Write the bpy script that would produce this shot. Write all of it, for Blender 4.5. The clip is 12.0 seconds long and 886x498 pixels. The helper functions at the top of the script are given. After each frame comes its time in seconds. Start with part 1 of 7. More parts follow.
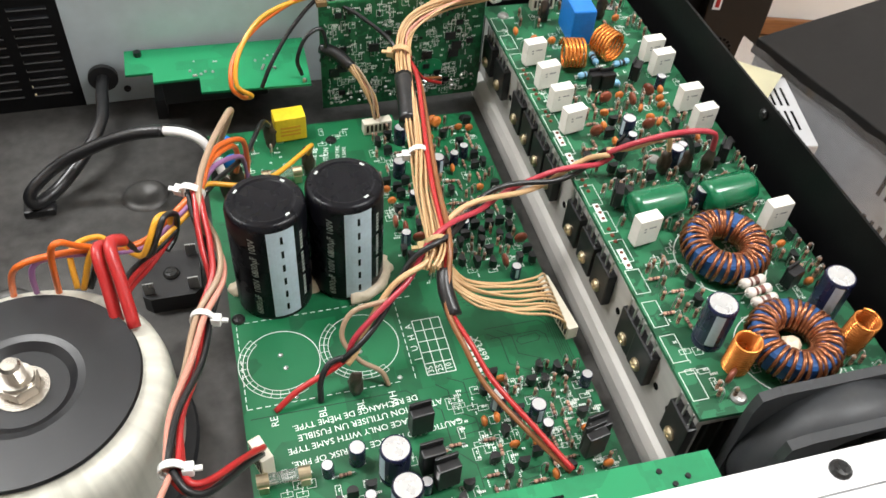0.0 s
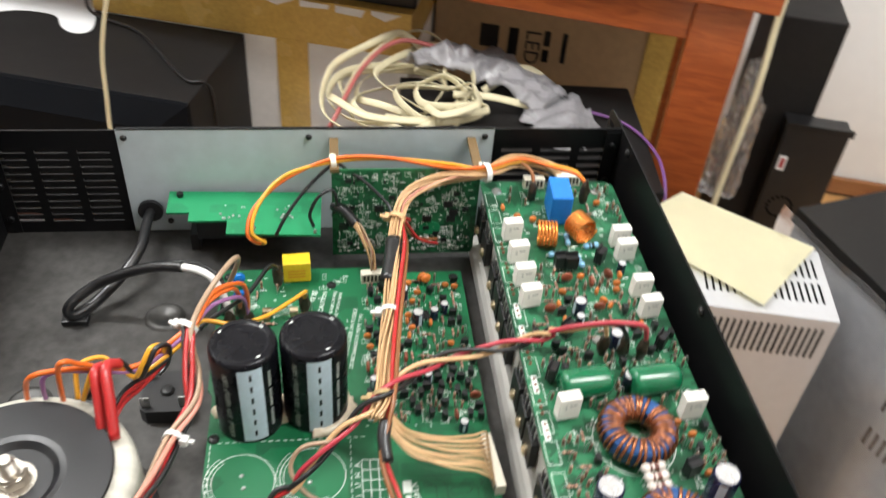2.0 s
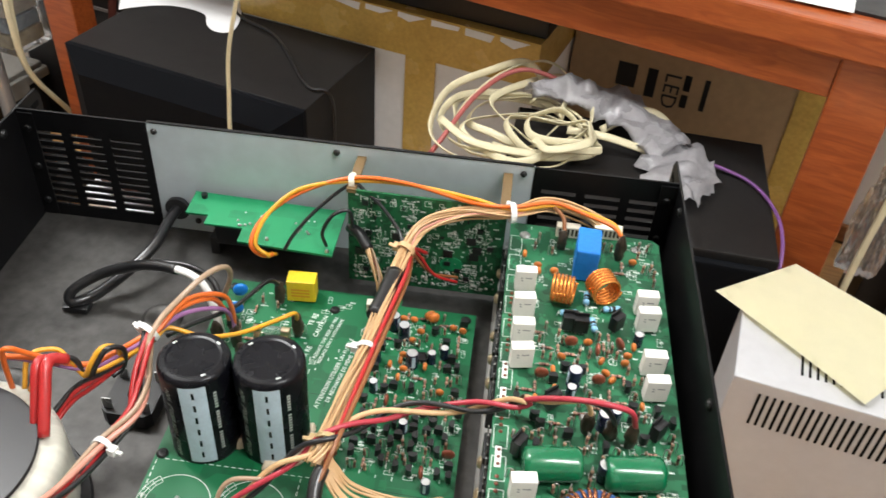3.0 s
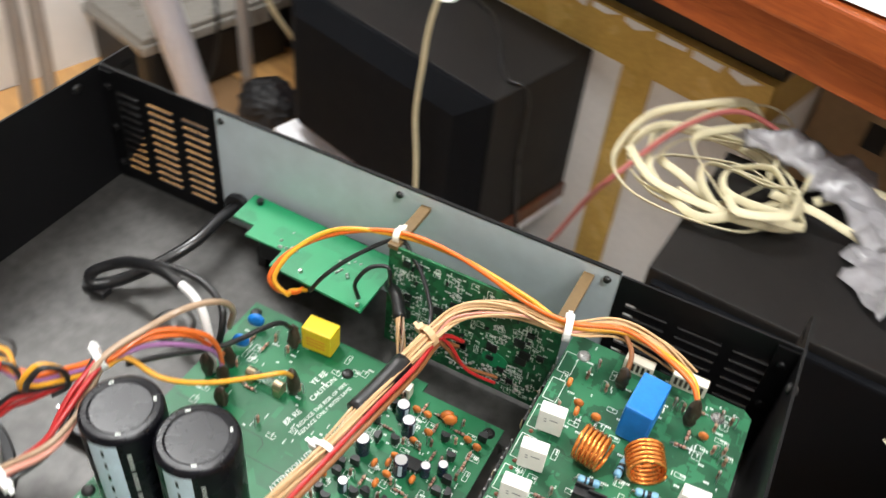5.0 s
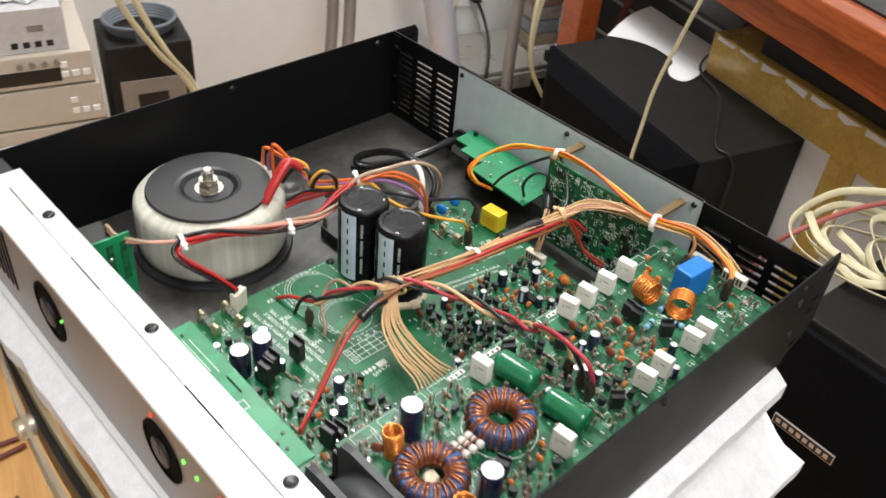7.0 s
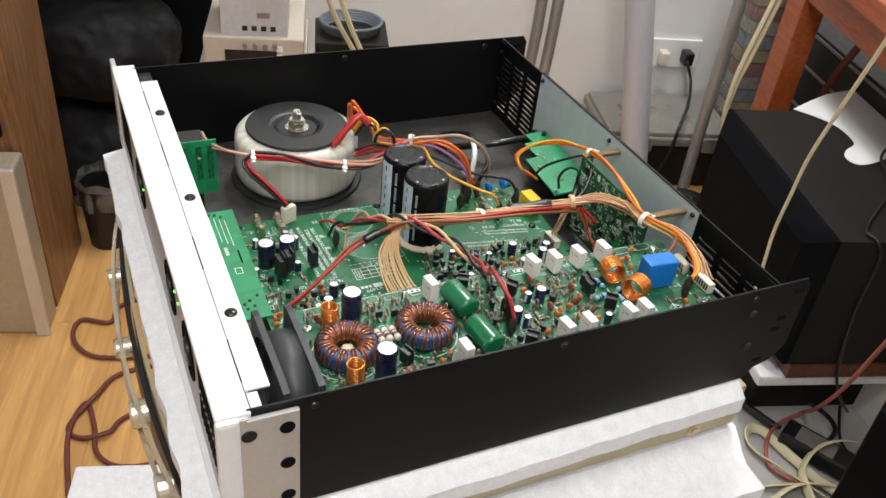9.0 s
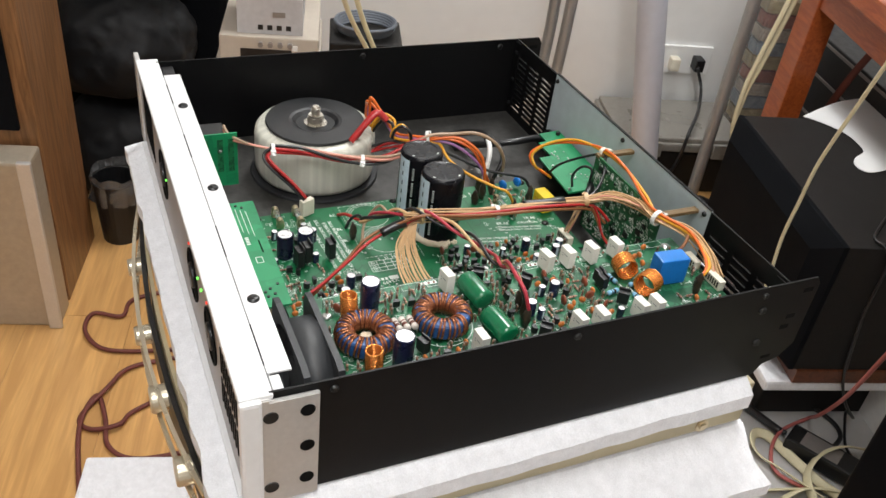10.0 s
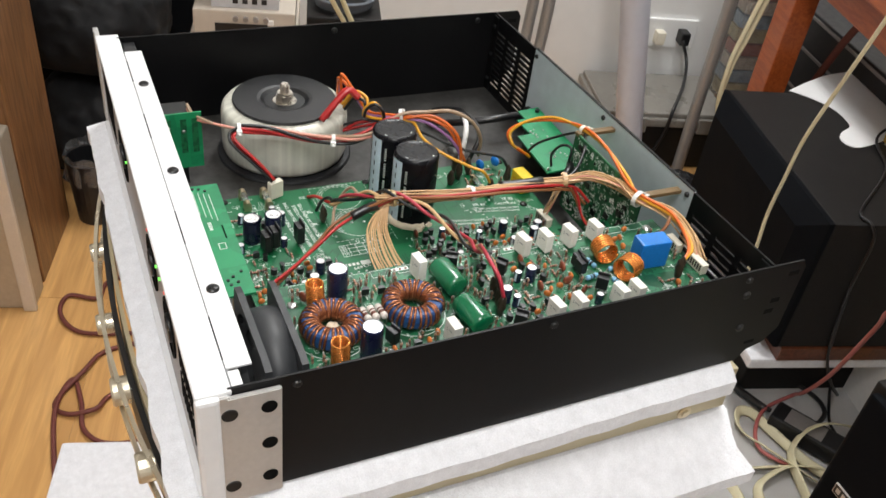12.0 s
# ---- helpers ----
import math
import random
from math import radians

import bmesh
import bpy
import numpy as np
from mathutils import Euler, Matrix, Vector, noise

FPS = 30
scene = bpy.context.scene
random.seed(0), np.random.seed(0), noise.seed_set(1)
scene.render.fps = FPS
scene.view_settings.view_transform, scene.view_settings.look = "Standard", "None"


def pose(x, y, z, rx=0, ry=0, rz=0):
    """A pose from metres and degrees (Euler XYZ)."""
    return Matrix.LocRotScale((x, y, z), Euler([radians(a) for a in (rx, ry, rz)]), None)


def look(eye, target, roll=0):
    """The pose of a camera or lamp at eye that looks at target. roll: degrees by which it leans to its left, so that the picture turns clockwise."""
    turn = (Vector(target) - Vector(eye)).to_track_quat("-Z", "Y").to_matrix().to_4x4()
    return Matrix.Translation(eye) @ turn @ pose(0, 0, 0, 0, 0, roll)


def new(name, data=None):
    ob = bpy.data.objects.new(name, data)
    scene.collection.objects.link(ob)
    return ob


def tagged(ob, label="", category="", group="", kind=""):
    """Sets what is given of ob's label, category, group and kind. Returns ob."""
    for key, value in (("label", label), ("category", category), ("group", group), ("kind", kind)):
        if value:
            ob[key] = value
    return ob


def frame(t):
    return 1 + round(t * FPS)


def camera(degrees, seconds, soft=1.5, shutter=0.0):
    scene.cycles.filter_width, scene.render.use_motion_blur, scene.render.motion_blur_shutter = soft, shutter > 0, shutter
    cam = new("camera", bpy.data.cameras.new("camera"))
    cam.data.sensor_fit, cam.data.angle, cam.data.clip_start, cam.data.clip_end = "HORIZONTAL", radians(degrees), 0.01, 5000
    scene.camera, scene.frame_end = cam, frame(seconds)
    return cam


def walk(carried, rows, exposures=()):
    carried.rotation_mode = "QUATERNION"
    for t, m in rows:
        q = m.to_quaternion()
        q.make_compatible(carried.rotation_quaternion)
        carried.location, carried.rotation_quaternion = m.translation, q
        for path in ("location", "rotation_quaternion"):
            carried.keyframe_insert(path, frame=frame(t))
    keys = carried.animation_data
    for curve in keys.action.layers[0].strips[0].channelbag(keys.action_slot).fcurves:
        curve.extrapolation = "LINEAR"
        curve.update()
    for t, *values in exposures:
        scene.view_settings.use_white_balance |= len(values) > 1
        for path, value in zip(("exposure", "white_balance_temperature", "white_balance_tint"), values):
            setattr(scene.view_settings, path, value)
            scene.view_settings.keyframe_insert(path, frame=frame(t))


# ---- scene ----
cam = camera(54.3, 12.0, shutter=0.6)
PATH = [
    (0, (-0.046, -0.085, 0.339), (0.389, 1.199, -1.132), 5.1),
    (0.5, (-0.049, -0.093, 0.351), (0.402, 1.202, -1.105), 6.1),
    (1, (-0.048, -0.114, 0.367), (0.392, 1.221, -1.055), 5.7),
    (1.5, (-0.034, -0.128, 0.396), (0.364, 1.262, -0.985), 5.1),
    (2, (0.012, -0.119, 0.406), (0.263, 1.372, -0.903), 5.1),
    (2.5, (0.08, -0.096, 0.396), (0.121, 1.441, -0.884), 5.5),
    (2.7, (0.101, -0.089, 0.387), (0.06, 1.45, -0.889), 5.2),
    (4.3, (0.096, -0.036, 0.393), (-0.085, 1.424, -0.961), 3.6),
    (4.5, (0.099, -0.017, 0.386), (-0.124, 1.424, -0.983), 4.9),
    (5, (0.162, 0.051, 0.378), (-0.407, 1.395, -0.989), 6.8),
    (5.5, (0.196, 0.055, 0.372), (-0.616, 1.297, -0.97), 7.0),
    (6, (0.216, -0.003, 0.38), (-0.734, 1.189, -0.915), 6.7),
    (6.5, (0.284, -0.079, 0.395), (-0.751, 1.082, -0.862), 5.4),
    (7, (0.346, -0.122, 0.419), (-0.74, 1.017, -0.815), 5.7),
    (7.5, (0.408, -0.097, 0.42), (-0.818, 0.903, -0.804), 7.1),
    (7.7, (0.438, -0.077, 0.414), (-0.85, 0.841, -0.81), 7.1),
    (9.3, (0.543, -0.058, 0.432), (-0.895, 0.688, -0.74), 6.9),
    (9.5, (0.547, -0.059, 0.433), (-0.892, 0.687, -0.739), 7.1),
    (10, (0.545, -0.071, 0.429), (-0.902, 0.668, -0.738), 7.5),
    (10.5, (0.552, -0.057, 0.431), (-0.894, 0.678, -0.738), 7.2),
    (11, (0.558, -0.054, 0.432), (-0.885, 0.696, -0.732), 7.2),
    (11.5, (0.548, -0.053, 0.427), (-0.882, 0.708, -0.745), 7.6),
    (12, (0.527, -0.051, 0.42), (-0.875, 0.706, -0.789), 7.9),
]
EXPOSURES = [(0, -0.4), (1.0, -0.36), (1.5, -0.28), (2.5, -0.32), (4.5, -0.42), (5.0, -0.25), (5.5, -0.2), (6.0, -0.2), (6.5, -0.36), (7.0, -0.57), (7.5, -0.7), (9.5, -0.78), (12, -0.78)]
walk(cam, [(t, look(eye, target, roll)) for t, eye, target, roll in PATH], EXPOSURES)

# ---- world and lamps ----
world = bpy.data.worlds.new("room_world")
scene.world = world
world.use_nodes = True
wn = world.node_tree
sky = wn.nodes.new("ShaderNodeTexSky")
sky.sky_type, sky.sun_disc = "NISHITA", False
sky.sun_elevation, sky.sun_rotation = radians(40), radians(200)
wn.links.new(sky.outputs[0], wn.nodes["Background"].inputs[0])
wn.nodes["Background"].inputs[1].default_value = 0.1

FLOOR = -0.75
CEIL = 1.9
TH = radians(-17)
ROOM = Matrix.Rotation(TH, 4, "Z")


def area_lamp(name, m, sx, sy, watts, col):
    d = bpy.data.lights.new(name, "AREA")
    d.shape, d.size, d.size_y, d.energy, d.color = "RECTANGLE", sx, sy, watts, col
    ob = new(name, d)
    ob.matrix_world = m
    return ob


# ---- materials ----
def mat(name, col, rough=0.5, metal=0.0, var=0.12, scale=60.0, bump=0.0, coat=0.0, spec=0.5, island=0.0, stretch=(1, 1, 1), emit=None, trans=0.0, bscale=None):
    """A surface with two scales of colour variation, worn gloss and fine relief."""
    m = bpy.data.materials.new(name)
    m.use_nodes = True
    nt = m.node_tree
    b = nt.nodes["Principled BSDF"]
    b.inputs["Metallic"].default_value = metal
    b.inputs["Specular IOR Level"].default_value = spec
    b.inputs["Coat Weight"].default_value = coat
    b.inputs["Coat Roughness"].default_value = 0.12
    b.inputs["Transmission Weight"].default_value = trans
    tc = nt.nodes.new("ShaderNodeTexCoord")
    mp = nt.nodes.new("ShaderNodeMapping")
    mp.inputs["Scale"].default_value = stretch
    nt.links.new(tc.outputs["Object"], mp.inputs["Vector"])
    n1 = nt.nodes.new("ShaderNodeTexNoise")
    n1.inputs["Scale"].default_value, n1.inputs["Detail"].default_value = scale, 4
    n2 = nt.nodes.new("ShaderNodeTexNoise")
    n2.inputs["Scale"].default_value, n2.inputs["Detail"].default_value = scale * 9, 3
    for n in (n1, n2):
        nt.links.new(mp.outputs[0], n.inputs["Vector"])
    add = nt.nodes.new("ShaderNodeMath")
    add.operation = "ADD"
    nt.links.new(n1.outputs["Fac"], add.inputs[0])
    nt.links.new(n2.outputs["Fac"], add.inputs[1])
    rng = nt.nodes.new("ShaderNodeMapRange")
    rng.inputs["From Min"].default_value, rng.inputs["From Max"].default_value = 0.6, 1.4
    rng.inputs["To Min"].default_value, rng.inputs["To Max"].default_value = 1 - var, 1 + var
    nt.links.new(add.outputs[0], rng.inputs["Value"])
    src = rng.outputs[0]
    if island:
        oi = nt.nodes.new("ShaderNodeObjectInfo")
        r2 = nt.nodes.new("ShaderNodeMapRange")
        r2.inputs["To Min"].default_value, r2.inputs["To Max"].default_value = 1 - island, 1 + island
        nt.links.new(oi.outputs["Random"], r2.inputs["Value"])
        mu = nt.nodes.new("ShaderNodeMath")
        mu.operation = "MULTIPLY"
        nt.links.new(src, mu.inputs[0])
        nt.links.new(r2.outputs[0], mu.inputs[1])
        src = mu.outputs[0]
    vm = nt.nodes.new("ShaderNodeVectorMath")
    vm.operation = "SCALE"
    vm.inputs[0].default_value = col[:3]
    nt.links.new(src, vm.inputs["Scale"])
    nt.links.new(vm.outputs[0], b.inputs["Base Color"])
    rr = nt.nodes.new("ShaderNodeMapRange")
    rr.inputs["To Min"].default_value, rr.inputs["To Max"].default_value = max(0.03, rough - 0.12), min(1, rough + 0.12)
    nt.links.new(n1.outputs["Fac"], rr.inputs["Value"])
    nt.links.new(rr.outputs[0], b.inputs["Roughness"])
    if bump:
        n3 = nt.nodes.new("ShaderNodeTexNoise")
        n3.inputs["Scale"].default_value, n3.inputs["Detail"].default_value = bscale or scale * 12, 4
        nt.links.new(mp.outputs[0], n3.inputs["Vector"])
        bp = nt.nodes.new("ShaderNodeBump")
        bp.inputs["Strength"].default_value, bp.inputs["Distance"].default_value = bump, 0.001
        nt.links.new(n3.outputs["Fac"], bp.inputs["Height"])
        nt.links.new(bp.outputs[0], b.inputs["Normal"])
    if emit:
        b.inputs["Emission Color"].default_value = (*emit[:3], 1)
        b.inputs["Emission Strength"].default_value = emit[3]
    return m


def board_mat(name, dark, light, scale):
    """Solder mask over copper: lighter over the copper, darker between the tracks, thin track lines."""
    m = mat(name, dark, 0.46, coat=0.04, var=0.15, scale=25)
    nt = m.node_tree
    b = nt.nodes["Principled BSDF"]
    old = b.inputs["Base Color"].links[0].from_socket
    tc = nt.nodes.new("ShaderNodeTexCoord")
    v = nt.nodes.new("ShaderNodeTexVoronoi")
    v.distance = "CHEBYCHEV"
    v.inputs["Scale"].default_value = scale
    nt.links.new(tc.outputs["Object"], v.inputs["Vector"])
    gt = nt.nodes.new("ShaderNodeMath")
    gt.operation, gt.inputs[1].default_value = "GREATER_THAN", 0.55
    nt.links.new(v.outputs["Color"], gt.inputs[0])
    ed = nt.nodes.new("ShaderNodeTexVoronoi")
    ed.distance, ed.feature = "CHEBYCHEV", "F2"
    ed.inputs["Scale"].default_value = scale * 1.7
    nt.links.new(tc.outputs["Object"], ed.inputs["Vector"])
    e2 = nt.nodes.new("ShaderNodeMath")
    e2.operation, e2.inputs[1].default_value = "GREATER_THAN", 0.72
    nt.links.new(ed.outputs["Distance"], e2.inputs[0])
    mx = nt.nodes.new("ShaderNodeMath")
    mx.operation = "MAXIMUM"
    nt.links.new(gt.outputs[0], mx.inputs[0])
    nt.links.new(e2.outputs[0], mx.inputs[1])
    mix = nt.nodes.new("ShaderNodeMix")
    mix.data_type = "RGBA"
    nt.links.new(mx.outputs[0], mix.inputs[0])
    nt.links.new(old, mix.inputs[6])
    mix.inputs[7].default_value = (*light, 1)
    nt.links.new(mix.outputs[2], b.inputs["Base Color"])
    bp = nt.nodes.new("ShaderNodeBump")
    bp.inputs["Strength"].default_value, bp.inputs["Distance"].default_value = 0.25, 0.0001
    nt.links.new(mx.outputs[0], bp.inputs["Height"])
    nt.links.new(bp.outputs[0], b.inputs["Normal"])
    return m


def wood_mat(name, c1, c2, scale, stretch, rough=0.35, coat=0.2):
    m = mat(name, c1, rough, coat=coat, var=0.2, scale=scale, stretch=stretch, bump=0.1)
    nt = m.node_tree
    b = nt.nodes["Principled BSDF"]
    old = b.inputs["Base Color"].links[0].from_socket
    tc = nt.nodes.new("ShaderNodeTexCoord")
    mp = nt.nodes.new("ShaderNodeMapping")
    mp.inputs["Scale"].default_value = stretch
    nt.links.new(tc.outputs["Object"], mp.inputs["Vector"])
    w = nt.nodes.new("ShaderNodeTexNoise")
    w.inputs["Scale"].default_value, w.inputs["Detail"].default_value, w.inputs["Distortion"].default_value = scale * 1.6, 6, 1.2
    nt.links.new(mp.outputs[0], w.inputs["Vector"])
    rp = nt.nodes.new("ShaderNodeMapRange")
    rp.inputs["From Min"].default_value, rp.inputs["From Max"].default_value = 0.42, 0.62
    nt.links.new(w.outputs["Fac"], rp.inputs["Value"])
    mix = nt.nodes.new("ShaderNodeMix")
    mix.data_type = "RGBA"
    nt.links.new(rp.outputs[0], mix.inputs[0])
    nt.links.new(old, mix.inputs[6])
    mix.inputs[7].default_value = (*c2, 1)
    nt.links.new(mix.outputs[2], b.inputs["Base Color"])
    return m


BLACKSTEEL = mat("black_steel", (0.0045, 0.0045, 0.005), 0.42, spec=0.2, var=0.25, scale=14, bump=0.08, bscale=900)
FLOORSTEEL = mat("chassis_floor_steel", (0.06, 0.058, 0.055), 0.42, metal=0.45, var=0.5, scale=16, bump=0.06, bscale=500)
GREYPLATE = mat("grey_plate", (0.52, 0.59, 0.62), 0.42, metal=0.15, var=0.1, scale=9)
WHITEPAINT = mat("white_panel_paint", (0.74, 0.74, 0.75), 0.4, metal=0.12, var=0.05, scale=15)
SILVER = mat("satin_silver", (0.62, 0.61, 0.6), 0.36, metal=0.6, var=0.07, scale=30)
FACEGREY = mat("face_grey", (0.3, 0.28, 0.27), 0.4, metal=0.5, var=0.08, scale=20)
ALU = mat("aluminium", (0.5, 0.49, 0.46), 0.42, metal=0.25, var=0.16, scale=22, stretch=(1, 0.15, 1))
DARKFIN = mat("dark_fins", (0.05, 0.05, 0.05), 0.5, metal=0.5)
PCB = board_mat("main_solder_mask", (0.002, 0.1, 0.034), (0.003, 0.135, 0.046), 45)
PCB2 = board_mat("power_solder_mask", (0.006, 0.075, 0.03), (0.018, 0.15, 0.064), 140)
PCB3 = board_mat("input_solder_mask", (0.004, 0.075, 0.026), (0.01, 0.13, 0.046), 260)
PCB4 = board_mat("plain_solder_mask", (0.005, 0.2, 0.075), (0.007, 0.24, 0.09), 45)
SILK = mat("silkscreen_ink", (0.75, 0.8, 0.75), 0.6)
SOLDER = mat("solder", (0.5, 0.5, 0.49), 0.3, metal=0.9)
BLACKPL = mat("black_plastic", (0.009, 0.009, 0.01), 0.4, var=0.2, island=0.3)
CAPBLACK = mat("cap_sleeve_black", (0.004, 0.004, 0.006), 0.27, spec=0.22, var=0.1)
FANPL = mat("fan_plastic", (0.035, 0.037, 0.04), 0.5, var=0.12)
CAPSTRIPE = mat("cap_stripe", (0.5, 0.6, 0.68), 0.35)
CAPNAVY = mat("cap_sleeve_navy", (0.011, 0.013, 0.042), 0.28, coat=0.3, island=0.4)
CAPTOP = mat("cap_top_aluminium", (0.72, 0.72, 0.72), 0.3, metal=0.55, var=0.06)
RESBODY = mat("resistor_body", (0.4, 0.23, 0.16), 0.5, island=0.45)
RESBAND = mat("resistor_band", (0.1, 0.03, 0.02), 0.5, island=0.6)
RESBLUE = mat("blue_resistor_body", (0.2, 0.42, 0.6), 0.4, island=0.15)
RESWHITE = mat("pale_resistor_body", (0.6, 0.55, 0.5), 0.5, island=0.15)
CEMENT = mat("white_cement", (0.78, 0.76, 0.7), 0.7, var=0.05, bump=0.1)
BLUEBOX = mat("blue_plastic", (0.008, 0.17, 0.56), 0.4)
YELLOWBOX = mat("yellow_plastic", (0.78, 0.56, 0.02), 0.4)
GREENFILM = mat("green_film", (0.003, 0.13, 0.05), 0.25, coat=0.5)
ORANGEDISC = mat("orange_ceramic", (0.55, 0.16, 0.03), 0.4, island=0.25)
BROWNDISC = mat("brown_ceramic", (0.2, 0.05, 0.025), 0.35, island=0.25)
COPPER = mat("enamelled_copper", (0.75, 0.27, 0.06), 0.25, metal=0.75, var=0.15)
COPPERD = mat("dark_enamelled_copper", (0.32, 0.12, 0.055), 0.25, metal=0.7, var=0.2)
COREBLUE = mat("core_blue", (0.014, 0.07, 0.22), 0.45, var=0.2)
WHITECONN = mat("cream_nylon", (0.75, 0.7, 0.58), 0.5, var=0.05)
GLUE = mat("cream_glue", (0.7, 0.6, 0.45), 0.35, coat=0.4)
def wrap_mat():
    """Film wound round a ring: streaks that run outwards from its axis."""
    m = mat("wound_film", (0.62, 0.61, 0.53), 0.32, coat=0.3, var=0.04, scale=40)
    nt = m.node_tree
    b = nt.nodes["Principled BSDF"]
    old = b.inputs["Base Color"].links[0].from_socket
    tc = nt.nodes.new("ShaderNodeTexCoord")
    gr = nt.nodes.new("ShaderNodeTexGradient")
    gr.gradient_type = "RADIAL"
    nt.links.new(tc.outputs["Object"], gr.inputs["Vector"])
    nz = nt.nodes.new("ShaderNodeTexNoise")
    nz.noise_dimensions = "1D"
    nz.inputs["Scale"].default_value, nz.inputs["Detail"].default_value = 55, 4
    nt.links.new(gr.outputs["Fac"], nz.inputs["W"])
    rp = nt.nodes.new("ShaderNodeMapRange")
    rp.inputs["From Min"].default_value, rp.inputs["From Max"].default_value = 0.3, 0.7
    rp.inputs["To Min"].default_value, rp.inputs["To Max"].default_value = 0.86, 1.07
    nt.links.new(nz.outputs["Fac"], rp.inputs["Value"])
    vm = nt.nodes.new("ShaderNodeVectorMath")
    vm.operation = "SCALE"
    nt.links.new(old, vm.inputs[0])
    nt.links.new(rp.outputs[0], vm.inputs["Scale"])
    nt.links.new(vm.outputs[0], b.inputs["Base Color"])
    bp = nt.nodes.new("ShaderNodeBump")
    bp.inputs["Strength"].default_value, bp.inputs["Distance"].default_value = 0.3, 0.0003
    nt.links.new(nz.outputs["Fac"], bp.inputs["Height"])
    nt.links.new(bp.outputs[0], b.inputs["Normal"])
    return m


TAPEWRAP = wrap_mat()
RUBBER = mat("black_rubber", (0.01, 0.0105, 0.012), 0.55, var=0.15)
NICKEL = mat("nickel_plate", (0.56, 0.52, 0.46), 0.28, metal=0.95)
DISCBLACK = mat("black_disc", (0.007, 0.0075, 0.009), 0.36, spec=0.45, var=0.15)
CARDINK = mat("grey_print", (0.3, 0.3, 0.29), 0.7)
GAPGREEN = mat("bare_gap", (0.002, 0.035, 0.014), 0.5)
BRASS = mat("zinc_brass", (0.62, 0.52, 0.35), 0.3, metal=0.95)
SCREW = mat("black_screw", (0.03, 0.03, 0.03), 0.35, metal=0.6)
GLASSTUBE = mat("fuse_glass", (0.9, 0.9, 0.9), 0.06, trans=0.9, var=0.0)
BLOB = mat("brown_glue", (0.035, 0.024, 0.014), 0.45, var=0.3, scale=80, bump=0.2)
W = {
    "red": mat("red_insulation", (0.42, 0.018, 0.018), 0.35, coat=0.2, var=0.1),
    "darkred": mat("dark_red_insulation", (0.42, 0.03, 0.05), 0.35, coat=0.2, var=0.1),
    "black": mat("black_insulation", (0.01, 0.01, 0.011), 0.35, coat=0.2, var=0.1),
    "beige": mat("beige_insulation", (0.6, 0.38, 0.19), 0.4, coat=0.1, var=0.1),
    "tan": mat("tan_insulation", (0.38, 0.26, 0.17), 0.4, coat=0.1, var=0.1),
    "pink": mat("pink_insulation", (0.62, 0.27, 0.2), 0.4, coat=0.1, var=0.1),
    "orange": mat("orange_insulation", (0.72, 0.14, 0.015), 0.35, coat=0.2, var=0.1),
    "yellow": mat("yellow_insulation", (0.72, 0.34, 0.02), 0.35, coat=0.2, var=0.1),
    "purple": mat("purple_insulation", (0.3, 0.13, 0.3), 0.4, var=0.1),
    "brown": mat("brown_insulation", (0.24, 0.09, 0.03), 0.4, var=0.1),
    "white": mat("white_insulation", (0.78, 0.78, 0.76), 0.4, var=0.05),
    "cream": mat("cream_cord", (0.66, 0.6, 0.4), 0.45, var=0.1),
    "maroon": mat("maroon_braid", (0.13, 0.03, 0.022), 0.6, var=0.2, bump=0.3),
    "rose": mat("rose_cord", (0.38, 0.1, 0.09), 0.5, var=0.15),
    "violet": mat("violet_cord", (0.16, 0.06, 0.2), 0.5, var=0.15),
}
NYLON = mat("nylon_tie", (0.75, 0.75, 0.72), 0.4, var=0.05)
FOAM = mat("white_foam", (0.76, 0.76, 0.79), 0.55, var=0.12, scale=110, bump=1.0, bscale=330)
CHAMP = mat("champagne_metal", (0.5, 0.43, 0.28), 0.4, metal=0.4, var=0.06, scale=12)
KNOBGOLD = mat("knob_gold", (0.6, 0.54, 0.42), 0.3, metal=0.75, var=0.06)
SPKGREY = mat("speaker_top_vinyl", (0.0125, 0.0115, 0.011), 0.55, spec=0.22, var=0.2, scale=12, bump=0.12, bscale=900)
SPKBLACK = mat("speaker_grille_cloth", (0.003, 0.0036, 0.005), 0.85, spec=0.1, var=0.2, scale=30, bump=0.2, bscale=1500)
DESKWOOD = wood_mat("desk_wood", (0.36, 0.085, 0.02), (0.27, 0.055, 0.012), 7, (1, 8, 8), 0.35)
FLOORWOOD = wood_mat("floor_wood", (0.62, 0.345, 0.125), (0.5, 0.265, 0.092), 3, (0.5, 7, 7), 0.33, 0.25)
CABWOOD = wood_mat("cabinet_wood", (0.24, 0.112, 0.043), (0.14, 0.062, 0.021), 8, (8, 8, 0.7), 0.45, 0.1)
CARTON = mat("carton_board", (0.42, 0.28, 0.15), 0.8, var=0.12, scale=8, bump=0.05)
CARTONWHITE = mat("carton_white_side", (0.8, 0.79, 0.77), 0.7, var=0.06, scale=8)
TAPE = mat("brown_packing_tape", (0.58, 0.38, 0.1), 0.25, coat=0.4, var=0.2, scale=15)
WALLPAINT = mat("wall_paint", (0.83, 0.83, 0.82), 0.7, var=0.03, scale=3, bump=0.04)
CEILPAINT = mat("ceiling_paint", (0.8, 0.79, 0.77), 0.8, var=0.03, scale=3)
BASEB = wood_mat("baseboard_wood", (0.3, 0.13, 0.05), (0.22, 0.08, 0.03), 6, (1, 8, 8))
# baseboard wood made darker: the shadow on the plinth is in its colour
PLINTHSHADE = wood_mat("shaded_plinth_wood", (0.12, 0.035, 0.014), (0.08, 0.022, 0.008), 6, (1, 8, 8))
